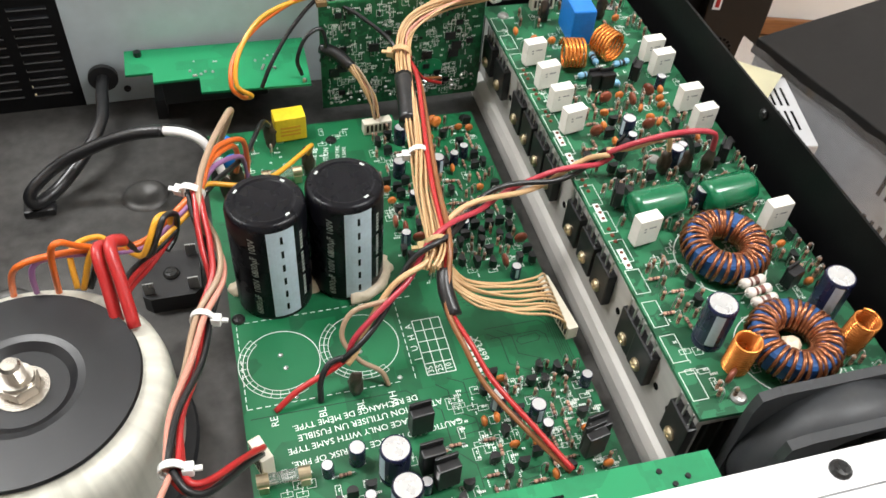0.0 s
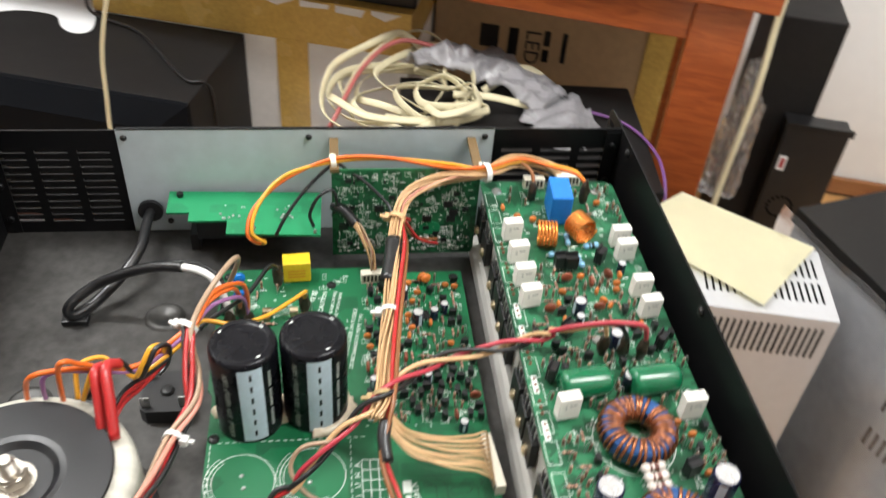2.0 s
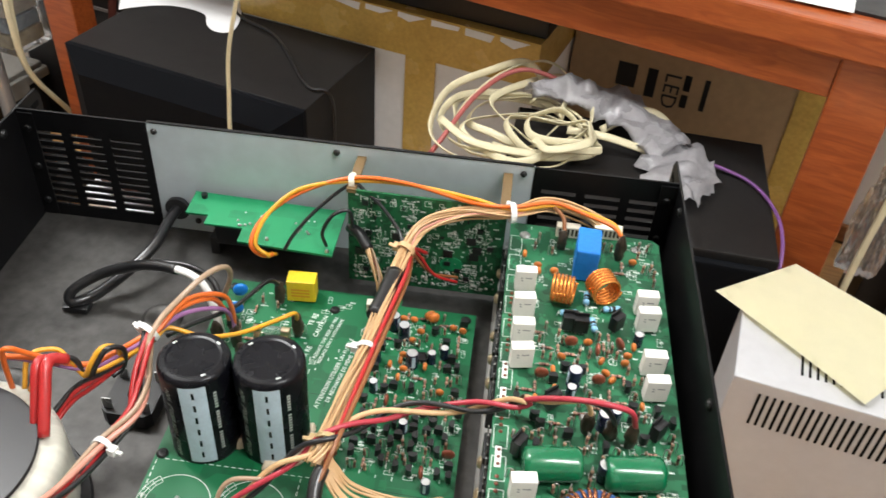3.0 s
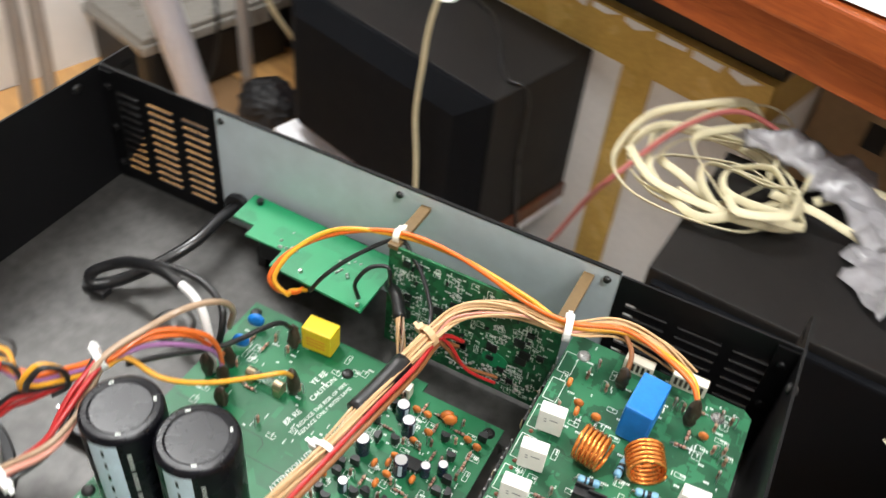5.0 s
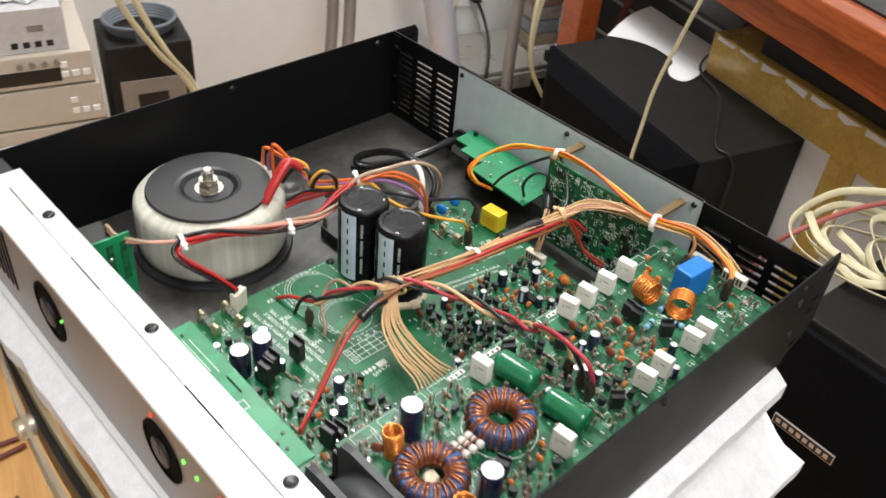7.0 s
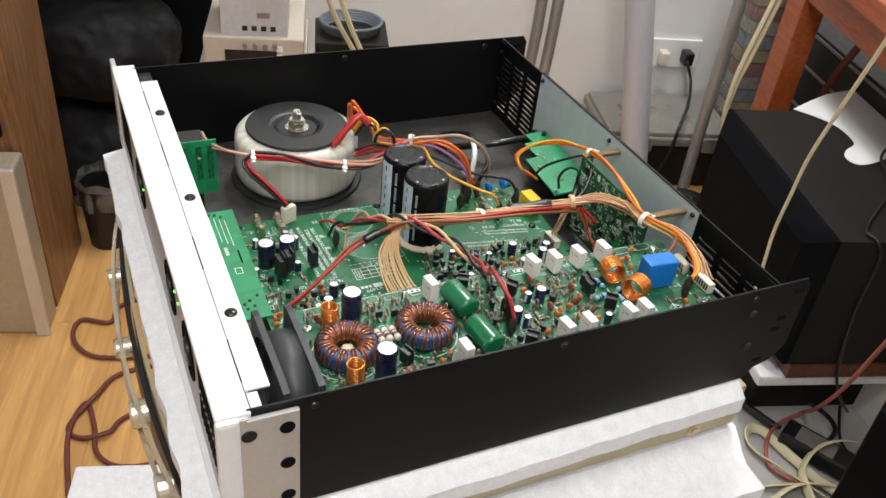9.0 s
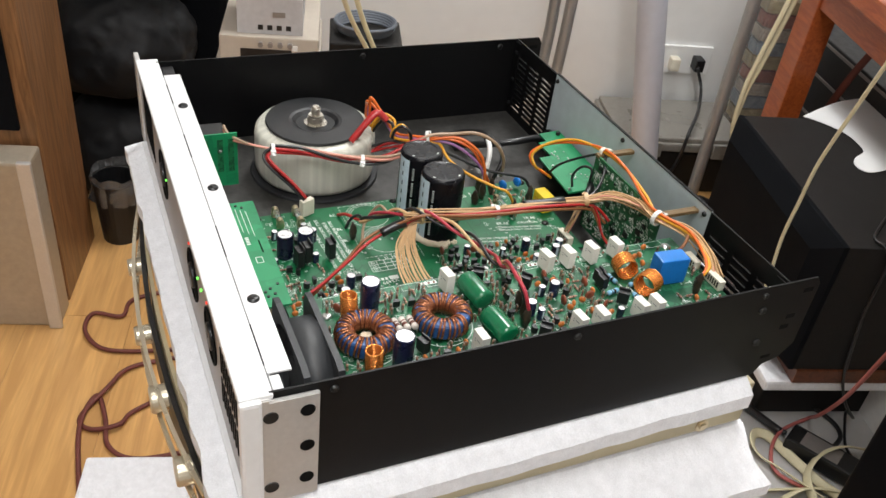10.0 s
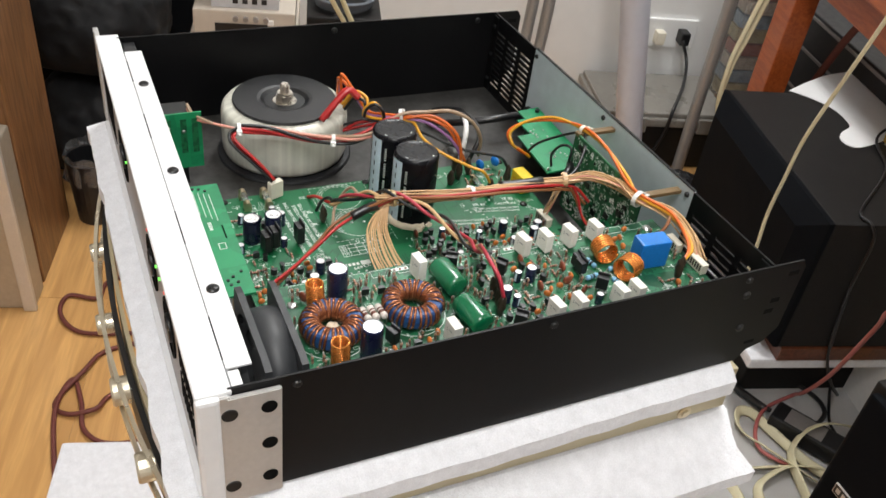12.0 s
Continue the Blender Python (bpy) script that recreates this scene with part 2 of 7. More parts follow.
PAPER = mat("cream_paper", (0.93, 0.88, 0.62), 0.7, var=0.03, scale=6)
PAPERW = mat("white_paper", (0.8, 0.8, 0.8), 0.7, var=0.03, scale=6)
GREYDEV = mat("instrument_grey", (0.5, 0.505, 0.52), 0.45, metal=0.2, var=0.05, scale=9)
BEIGEINST = mat("instrument_beige", (0.5, 0.44, 0.37), 0.5, var=0.06, scale=9)
# near-black colour that paints the shade inside slots, holes and recesses
OPENSHADE = mat("painted_opening_shade", (0.004, 0.004, 0.004), 0.9, spec=0.1)
STEELPIPE = mat("steel_tube", (0.36, 0.355, 0.35), 0.4, metal=0.5, var=0.15, stretch=(1, 1, 0.2))
PVC = mat("pvc_pipe", (0.58, 0.6, 0.68), 0.4, var=0.05, scale=6)
CLEARP = mat("clear_plastic", (0.85, 0.85, 0.86), 0.16, trans=0.9, var=0.04, bump=0.5, bscale=26)
BAG = mat("plastic_bag_grey", (0.52, 0.51, 0.53), 0.3, trans=0.25, coat=0.3, var=0.15, scale=20, bump=0.5, bscale=70)
SMOKY = mat("cloudy_plastic", (0.24, 0.225, 0.2), 0.3, var=0.12, scale=9)
SMOKYDARK = mat("dark_cloudy_plastic", (0.011, 0.0105, 0.01), 0.45, spec=0.3, var=0.2, scale=9)
LEDG = mat("green_led", (0.1, 0.8, 0.1), 0.3, emit=(0.2, 1.0, 0.1, 2.5))
LEDR = mat("red_led", (0.8, 0.05, 0.03), 0.3, emit=(1.0, 0.05, 0.03, 1.5))
LAMPW = mat("lamp_diffuser", (0.9, 0.9, 0.9), 0.5, emit=(1.0, 0.97, 0.92, 4.0))


# ---- mesh helpers ----
OFF = {}


def thing(name, base, label, category, room=False, group="", kind="", rot=0.0):
    """An Empty at the thing's base; its parts are built in the same frame as base and hung under it."""
    root = new(name)
    root.empty_display_size = 0.02
    m = Matrix.Translation(base) @ Matrix.Rotation(radians(rot), 4, "Z")
    root.matrix_world = (ROOM @ m) if room else m
    OFF[root.name] = Vector(base)
    return tagged(root, label, category, group, kind)


def finish(bm, name, mats):
    me = bpy.data.meshes.new(name)
    bmesh.ops.recalc_face_normals(bm, faces=bm.faces)
    bm.to_mesh(me)
    bm.free()
    for m in mats if isinstance(mats, (list, tuple)) else [mats]:
        me.materials.append(m)
    return me


def part(name, bm, material, parent, label="", smooth=False):
    root = parent if parent.parent is None else parent.parent
    bmesh.ops.translate(bm, verts=bm.verts, vec=-OFF[root.name])
    me = finish(bm, name, material)
    if smooth:
        for p in me.polygons:
            p.use_smooth = True
    ob = new(name, me)
    ob.parent = parent
    if label:
        ob["label"] = label
    return ob


def solo(name, bm, material, label, category, room=False, kind="", group="", smooth=False):
    me = finish(bm, name, material)
    if smooth:
        for p in me.polygons:
            p.use_smooth = True
    ob = new(name, me)
    if room:
        ob.matrix_world = ROOM
    return tagged(ob, label, category, group, kind)


def stamp(name, me, parent, loc, rz=0.0, rx=0.0, ry=0.0, scale=(1, 1, 1)):
    """A piece that shares its mesh, set on its board."""
    root = parent if parent.parent is None else parent.parent
    ob = new(name, me)
    ob.parent = parent
    ob.location = Vector(loc) - OFF[root.name]
    ob.rotation_euler = (radians(rx), radians(ry), radians(rz))
    ob.scale = scale
    return ob


def box(bm, x0, x1, y0, y1, z0, z1, bevel=0.0, mi=0, m=None):
    r = bmesh.ops.create_cube(bm, size=1, matrix=Matrix.LocRotScale(((x0 + x1) / 2, (y0 + y1) / 2, (z0 + z1) / 2), None, (abs(x1 - x0), abs(y1 - y0), abs(z1 - z0))))
    vs = r["verts"]
    fs = list({f for v in vs for f in v.link_faces})
    for f in fs:
        f.material_index = mi
    if bevel:
        es = list({e for v in vs for e in v.link_edges})
        g = bmesh.ops.bevel(bm, geom=es, offset=bevel, segments=2, affect="EDGES", profile=0.6)
        vs = list({v for f in g["faces"] for v in f.verts} | {v for v in vs if v.is_valid})
        for f in g["faces"]:
            f.material_index = mi
    if m is not None:
        bmesh.ops.transform(bm, matrix=m, verts=[v for v in vs if v.is_valid])
    return vs


def cyl(bm, c, r, h, seg=20, r2=None, axis="Z", mi=0, cap=True):
    rot = {"Z": Matrix.Identity(4), "X": Matrix.Rotation(radians(90), 4, "Y"), "Y": Matrix.Rotation(radians(-90), 4, "X")}[axis]
    m = Matrix.Translation(c) @ rot @ Matrix.Translation((0, 0, h / 2))
    res = bmesh.ops.create_cone(bm, cap_ends=cap, segments=seg, radius1=r, radius2=r if r2 is None else r2, depth=h, matrix=m)
    for f in {f for v in res["verts"] for f in v.link_faces}:
        f.material_index = mi
    return res["verts"]


def lathe(bm, prof, c=(0, 0, 0), seg=40, mi=0, mis=None):
    """Turns a profile of (radius, height) round a vertical axis."""
    rings = []
    for r, z in prof:
        if r < 1e-6:
            rings.append([bm.verts.new((c[0], c[1], c[2] + z))])
        else:
            rings.append([bm.verts.new((c[0] + r * math.cos(2 * math.pi * k / seg), c[1] + r * math.sin(2 * math.pi * k / seg), c[2] + z)) for k in range(seg)])
    for i, (a, b) in enumerate(zip(rings, rings[1:])):
        for k in range(seg):
            q = [a[k % len(a)], a[(k + 1) % len(a)], b[(k + 1) % len(b)], b[k % len(b)]]
            q = list(dict.fromkeys(q))
            if len(q) > 2:
                f = bm.faces.new(q)
                f.material_index = mis[i] if mis else mi


def spline(pts, n=8):
    """A smooth line through the points."""
    P = [Vector(p) for p in pts]
    P = [P[0] * 2 - P[1]] + P + [P[-1] * 2 - P[-2]]
    out = []
    for i in range(1, len(P) - 2):
        for k in range(n):
            t = k / n
            a, b, c, d = P[i - 1], P[i], P[i + 1], P[i + 2]
            out.append(0.5 * (2 * b + (c - a) * t + (2 * a - 5 * b + 4 * c - d) * t * t + (3 * b - a - 3 * c + d) * t ** 3))
    out.append(P[-2])
    return out


def frames_of(path):
    """Tangent and two side directions along a line, carried without twisting."""
    T = [(path[min(i + 1, len(path) - 1)] - path[max(i - 1, 0)]).normalized() for i in range(len(path))]
    n = T[0].orthogonal().normalized()
    out = []
    for t in T:
        n = (n - t * n.dot(t))
        n = n.normalized() if n.length > 1e-6 else t.orthogonal().normalized()
        out.append((t, n, t.cross(n)))
    return out


def tube(bm, path, r, sides=8, flat=1.0, mi=0):
    fr = frames_of(path)
    rings = []
    for p, (t, n, b) in zip(path, fr):
        rings.append([bm.verts.new(p + r * (math.cos(2 * math.pi * k / sides) * n + flat * math.sin(2 * math.pi * k / sides) * b)) for k in range(sides)])
    for a, b in zip(rings, rings[1:]):
        for k in range(sides):
            f = bm.faces.new((a[k], a[(k + 1) % sides], b[(k + 1) % sides], b[k]))
            f.material_index = mi
    for ring in (rings[0], rings[-1]):
        f = bm.faces.new(ring)
        f.material_index = mi


def wire(root, pts, r, colour, name="wire", n=8, label=""):
    bm = bmesh.new()
    tube(bm, spline(pts, n), r)
    return part(name, bm, W[colour], root, label, smooth=True)


def bundle(root, pts, cols, r, twist=0.0, spread=None, seed=1, n=8, name="wire", splay=0.0):
    """Wires side by side along one line, laid round it and twisted by so many turns."""
    rng = random.Random(seed)
    path = spline(pts, n)
    fr = frames_of(path)
    k = len(cols)
    R = spread if spread is not None else (0 if k == 1 else r / math.sin(math.pi / k) if k > 2 else r)
    obs = []
    for i, c in enumerate(cols):
        rad = R * (1 if k < 7 else math.sqrt(rng.uniform(0.1, 1)))
        ph = 2 * math.pi * i / k
        wob = [rng.uniform(-1, 1) for _ in range(4)]
        line = []
        for j, (p, (t, a, b)) in enumerate(zip(path, fr)):
            s = j / (len(path) - 1)
            w = rad * (1 + 0.25 * math.sin(6 * s * (1 + wob[0] * 0.3) + wob[1] * 3)) + splay * s * s * (i / k)
            an = ph + 2 * math.pi * twist * s + 0.5 * wob[2] * math.sin(5 * s + wob[3] * 3)
            line.append(p + w * (math.cos(an) * a + math.sin(an) * b))
        bm = bmesh.new()
        tube(bm, line, r, 7)
        obs.append(part(name, bm, W[c], root, "", smooth=True))
    return obs


def tie(root, c, d, r, width=0.004, tail=True, mat_=None):
    """A nylon cable tie round a bundle at c that runs along d, with its lock and tail."""
    d = Vector(d).normalized()
    m = Matrix.Translation(c) @ d.to_track_quat("Z", "Y").to_matrix().to_4x4()
    bm = bmesh.new()
    lathe(bm, [(r, -width / 2), (r + 0.0007, -width / 2), (r + 0.0007, width / 2), (r, width / 2), (r, -width / 2)], seg=20)
    if tail:
        box(bm, r - 0.001, r + 0.0032, -0.002, 0.002, -0.0022, 0.0022, 0.0005)
        box(bm, r + 0.003, r + 0.006, -0.0005, 0.0005, -0.001, 0.001)
    bmesh.ops.transform(bm, matrix=m, verts=bm.verts)
    return part("cable_tie", bm, mat_ or NYLON, root, smooth=False)


def plate(bm, outline, z0, z1, mi=0):
    """A flat piece with a straight-edged outline."""
    a = [bm.verts.new((x, y, z0)) for x, y in outline]
    b = [bm.verts.new((x, y, z1)) for x, y in outline]
    n = len(a)
    for f in [bm.faces.new(a[::-1]), bm.faces.new(b)] + [bm.faces.new((a[i], a[(i + 1) % n], b[(i + 1) % n], b[i])) for i in range(n)]:
        f.material_index = mi


GLYPHS = {}
for text in ("ATTENTION UTILISER UN FUSIBLE", "DE RECHANGE DE M\u00caME TYPE.", "DE RECHANGE DE M\u00caME TYPE", "CAUTION TO REDUCE THE RISK OF FIRE,", "REPLACE ONLY WITH SAME TYPE", "CAUTION", "TO REDUCE THE RISK OF FIRE,", "REPLACE ONLY WITH SAME", "RE", "BL", "WH", "X3499", "35", "25", "10", "J", "U", "H", "A", "YE BE", "BR RE", "6800\u00b5F 100V 6800\u00b5F 100V", "LED", "IN"):
    cu = bpy.data.curves.new("t", "FONT")
    cu.body, cu.size, cu.extrude, cu.resolution_u = text, 1.0, 0.008, 2
    cu.align_x, cu.align_y = "CENTER", "CENTER"
    ob = bpy.data.objects.new("t", cu)
    scene.collection.objects.link(ob)
    GLYPHS[text] = bpy.data.meshes.new_from_object(ob.evaluated_get(bpy.context.evaluated_depsgraph_get()))
    bpy.data.objects.remove(ob)


def letters(text, size, m):
    """Writing in the built-in font as a thin mesh."""
    bm = bmesh.new()
    bm.from_mesh(GLYPHS[text])
    bmesh.ops.transform(bm, matrix=m @ Matrix.Scale(size, 4), verts=bm.verts)
    return bm


def merge(bm, other):
    me = bpy.data.meshes.new("m")
    other.to_mesh(me)
    other.free()
    bm.from_mesh(me)
    bpy.data.meshes.remove(me)


def pan_screw(bm, c, r=0.003, axis="Z"):
    """A pan-head screw with a cross slot."""
    vs0 = set(bm.verts)
    lathe(bm, [(0, 0), (r, 0), (r, 0.0008), (r * 0.75, 0.0017), (r * 0.3, 0.002), (0, 0.0012)], seg=14)
    box(bm, -r * 0.55, r * 0.55, -r * 0.12, r * 0.12, 0.0014, 0.0021)
    box(bm, -r * 0.12, r * 0.12, -r * 0.55, r * 0.55, 0.0014, 0.00215)
    vs = [v for v in bm.verts if v not in vs0]
    rot = {"Z": Matrix.Identity(4), "-Y": Matrix.Rotation(radians(90), 4, "X"), "X": Matrix.Rotation(radians(90), 4, "Y"), "-X": Matrix.Rotation(radians(-90), 4, "Y"), "Y": Matrix.Rotation(radians(-90), 4, "X")}[axis]
    bmesh.ops.transform(bm, matrix=Matrix.Translation(c) @ rot, verts=vs)

# ---- the room ----
U0, U1, V0, V1 = -1.62, 1.75, -2.0, 1.66


def structure(name, bm, material, label):
    return solo(name, bm, material, label, name.split("_")[0], room=True, kind="structure")


bm = bmesh.new()
box(bm, U0 - 0.1, U0, V0 - 0.1, V1 + 0.1, FLOOR, CEIL)
structure("wall_west", bm, WALLPAINT, "white painted plaster wall with a socket")
bm = bmesh.new()
box(bm, U0, U1, V1, V1 + 0.1, FLOOR, CEIL)
structure("wall_north", bm, WALLPAINT, "white painted plaster wall behind the desk")
bm = bmesh.new()
box(bm, U1, U1 + 0.1, V0 - 0.1, V1 + 0.1, FLOOR, CEIL)
structure("wall_east", bm, WALLPAINT, "plain white painted plaster wall")
bm = bmesh.new()
box(bm, U0, U1, V0 - 0.1, V0, FLOOR, CEIL)
structure("wall_south", bm, WALLPAINT, "plain white painted plaster wall")
bm = bmesh.new()
box(bm, U0 - 0.1, U1 + 0.1, V0 - 0.1, V1 + 0.1, CEIL, CEIL + 0.1)
structure("ceiling", bm, CEILPAINT, "plain white painted ceiling")
bm = bmesh.new()
box(bm, U0, U1, V1 - 0.015, V1 - 0.002, FLOOR + 0.002, FLOOR + 0.042, 0.003)
structure("baseboard_north", bm, BASEB, "brown wooden baseboard along the white wall")

# plank floor over a dark bed
bm = bmesh.new()
box(bm, U0, U1, V0, V1, FLOOR - 0.1, FLOOR - 0.004)
floor_ob = structure("floor", bm, mat("floor_joint", (0.2, 0.11, 0.045), 0.8), "light oak laminate plank floor")

# ceiling lamps
for k, (u, v, w) in enumerate(((-1.17, 0.5, 58), (0.95, 0.05, 50))):
    lamp = thing("ceiling_lamp", (u, v, CEIL - 0.005), "flat white rectangular ceiling lamp", "lamp", room=True, group="ceiling lamps")
    bm = bmesh.new()
    for a, b, c, d in ((-0.62, 0.62, -0.17, -0.15), (-0.62, 0.62, 0.15, 0.17), (-0.62, -0.6, -0.15, 0.15), (0.6, 0.62, -0.15, 0.15)):
        box(bm, u + a, u + b, v + c, v + d, CEIL - 0.05, CEIL - 0.005)
    part("frame", bm, WHITEPAINT, lamp)
    bm = bmesh.new()
    box(bm, u - 0.599, u + 0.599, v - 0.149, v + 0.149, CEIL - 0.02, CEIL - 0.012)
    part("diffuser", bm, LAMPW, lamp)
    area_lamp("lamp_light", ROOM @ Matrix.Translation((u, v, CEIL - 0.03)), 1.15, 0.27, w, (0.985, 0.99, 0.985))

# ---- the amplifier's chassis ----
H, XW, YB = 0.083, 0.215, 0.372
chassis = thing("amplifier_chassis", (0, 0.2, -0.004), "open black steel rack amplifier chassis with a white front", "amplifier")
bm = bmesh.new()
box(bm, -XW + 0.0014, XW - 0.0014, 0.004, YB, -0.004, -0.0016)
part("floor_plate", bm, FLOORSTEEL, chassis, "dull dark grey steel floor plate")
# pressed dimples round the fixing holes
for dx, dy in ((-0.0962, 0.2845), (-0.163, 0.218)):
    bm = bmesh.new()
    lathe(bm, [(0.0128, -0.0015), (0.0115, -0.0002), (0.0098, 0.0004), (0.007, -0.0006), (0.003, -0.0012), (0.0026, -0.0014), (0, -0.0014)], (dx, dy, 0), seg=32)
    part("dimple", bm, FLOORSTEEL, chassis, smooth=True)


def side_wall(s):
    bm = bmesh.new()
    x0, x1 = (s * XW, s * (XW - 0.0014))
    y1 = 0.402
    prof = [(0.004, -0.005), (0.372, -0.005), (0.378, 0.004), (0.392, 0.008), (y1, 0.02), (y1, H - 0.006), (y1 - 0.004, H), (0.004, H)]
    a = [bm.verts.new((x0, y, z)) for y, z in prof]
    b = [bm.verts.new((x1, y, z)) for y, z in prof]
    n = len(a)
    bm.faces.new(a)
    bm.faces.new(b[::-1])
    for i in range(n):
        bm.faces.new((a[i], b[i], b[(i + 1) % n], a[(i + 1) % n]))
    return part("side_wall", bm, BLACKSTEEL, chassis, "black painted steel side wall")


for s in (-1, 1):
    wall = side_wall(s)
    for y in (0.041, 0.2, 0.352):
        bm = bmesh.new()
        pan_screw(bm, (s * XW, y, H - 0.007), 0.0026, "X" if s > 0 else "-X")
        if y != 0.041:
            pan_screw(bm, (s * (XW - 0.0014), y, H - 0.007), 0.003, "-X" if s > 0 else "X")
        part("screw", bm, SCREW, wall)
    # slots in the rear ear: boxes coloured as dark as the shade inside
    for y, z, w, h in ((0.393, 0.073, 0.009, 0.004), (0.386, 0.050, 0.008, 0.004), (0.384, 0.040, 0.008, 0.004), (0.378, 0.012, 0.009, 0.003)):
        bm = bmesh.new()
        box(bm, s * (XW + 0.0003), s * (XW - 0.0018), y - w / 2, y + w / 2, z - h / 2, z + h / 2, 0.0004)
        part("slot", bm, OPENSHADE, wall)
    for y, z in ((0.355, 0.062), (0.362, 0.030)):
        bm = bmesh.new()
        pan_screw(bm, (s * XW, y, z), 0.0032, "X" if s > 0 else "-X")
        part("rear_screw", bm, SCREW, wall)
    bm = bmesh.new()
    box(bm, s * (XW - 0.012), s * (XW - 0.0014), YB - 0.0015, YB - 0.0003, 0.0, H - 0.002)
    for z in (0.012, 0.04, 0.07):
        pan_screw(bm, (s * (XW - 0.007), YB - 0.0015, z), 0.0025, "-Y")
    part("corner_flange", bm, BLACKSTEEL, wall)

# rear wall: vents, grey plate, vents
rear = []


def vent_panel(x0, x1, cols, rows, z0, z1):
    """A black panel with rows of long slots, cut right through."""
    bm = bmesh.new()
    y0, y1 = YB, YB + 0.0014
    m = 0.006
    cw = (x1 - x0 - m * (cols + 1)) / cols
    pitch = (z1 - z0) / rows
    box(bm, x0, x1, y0, y1, -0.005, z0)
    box(bm, x0, x1, y0, y1, z1, H)
    for c in range(cols + 1):
        xa = x0 + c * (cw + m)
        box(bm, xa, xa + m, y0, y1, z0, z1)
    for c in range(cols):
        xa = x0 + m + c * (cw + m)
        for r in range(rows):
            box(bm, xa, xa + cw, y0, y1, z0 + r * pitch + pitch * 0.42, z0 + (r + 1) * pitch)
    return part("vent_panel", bm, BLACKSTEEL, chassis, "black steel panel with long vent slots")


vent_panel(-XW + 0.0014, -0.1275, 3, 11, 0.008, H - 0.012)
vent_panel(0.1235, XW - 0.0014, 3, 9, 0.010, H - 0.012)
bm = bmesh.new()
box(bm, -0.1275, 0.1235, YB + 0.0005, YB + 0.002, -0.004, H)
part("rear_plate", bm, GREYPLATE, chassis, "plain blue-grey metal rear plate")
bm = bmesh.new()
box(bm, -0.127, 0.123, YB + 0.0002, YB + 0.0026, H + 0.0001, H + 0.0009)
part("rear_lip", bm, BLACKSTEEL, chassis, "thin black upper edge")
for x, z in ((-0.123, H - 0.006), (-0.003, H - 0.006), (0.117, H - 0.006), (-0.102, 0.007), (-0.06, 0.007), (0.02, 0.008)):
    bm = bmesh.new()
    pan_screw(bm, (x, YB + 0.0005, z), 0.0022, "-Y")
    part("screw", bm, SCREW, chassis)

# front: inner flange, bezel, face
bm = bmesh.new()
box(bm, -0.186, 0.2, 0.0065, 0.0205, H - 0.0015, H, 0.0004)
box(bm, -0.186, 0.2, 0.0065, 0.008, 0.0, H - 0.0015)
part("front_flange", bm, WHITEPAINT, chassis, "white painted folded front flange")
for x in (-0.125, 0.005, 0.135):
    bm = bmesh.new()
    pan_screw(bm, (x, 0.0135, H), 0.0039)
    part("screw", bm, SCREW, chassis)
for x in (-0.15, -0.06, 0.07, 0.175):
    bm = bmesh.new()
    box(bm, x - 0.018, x + 0.018, 0.0062, 0.0067, H - 0.001, H + 0.0001)
    part("seam", bm, OPENSHADE, chassis)
bm = bmesh.new()
box(bm, -0.222, 0.2165, -0.013, 0.0062, H - 0.004, H - 0.0002, 0.0012)
box(bm, -0.222, 0.2165, -0.0145, 0.0045, -0.004, -0.0005, 0.0006)
bezel = part("bezel", bm, WHITEPAINT, chassis, "white front bezel with rounded lips")
bm = bmesh.new()
box(bm, -0.241, -0.222, -0.0128, -0.0085, -0.003, H - 0.001, 0.001)
box(bm, -0.2215, -0.2155, -0.008, 0.03, 0.0, H - 0.003, 0.001)
part("rack_ear", bm, SILVER, chassis, "satin silver rack ear")
bm = bmesh.new()
box(bm, -0.2215, 0.2155, -0.0108, -0.0085, -0.0003, H - 0.0042)
face = part("front_face", bm, FACEGREY, chassis, "taupe grey satin front face")
for x, r in ((0.052, 0.017), (0.118, 0.017), (-0.085, 0.018)):
    bm = bmesh.new()
    lathe(bm, [(r + 0.0025, 0), (r + 0.0025, 0.001), (r, 0.0012), (r, 0.0002), (0, 0.0002)], seg=36)
    bmesh.ops.transform(bm, matrix=pose(x, -0.0108, 0.044, 90), verts=bm.verts)
    dial = part("dial", bm, [OPENSHADE], face, "black round dial recess")
    bm = bmesh.new()
    lathe(bm, [(r * 0.55, 0), (r * 0.55, 0.0014), (r * 0.48, 0.0019), (0, 0.0019)], seg=28)
    box(bm, -0.001, 0.001, 0, r * 0.5, 0.0017, 0.0022)
    bmesh.ops.transform(bm, matrix=pose(x, -0.0112, 0.044, 90), verts=bm.verts)
    part("knob", bm, BLACKPL, face)
for x, z, mt in ((0.046, 0.067, LEDR), (0.112, 0.067, LEDR), (0.077, 0.06, LEDG), (0.09, 0.06, LEDG), (-0.066, 0.05, LEDG)):
    bm = bmesh.new()
    cyl(bm, (x, -0.012, z), 0.001, 0.0014, 10, axis="Y")
    part("indicator", bm, mt, face)
# slots laid on the solid face, their inner shade put into the colour
for k in range(9):
    for z in (0.02, 0.045):
        bm = bmesh.new()
        box(bm, 0.152 + k * 0.0065, 0.1545 + k * 0.0065, -0.0113, -0.0107, z, z + 0.02)
        part("vent_slot", bm, OPENSHADE, face)
for k in range(8):
    bm = bmesh.new()
    box(bm, -0.2 + k * 0.0075, -0.197 + k * 0.0075, -0.0113, -0.0107, 0.02, 0.068)
    part("vent_slot", bm, OPENSHADE, face)
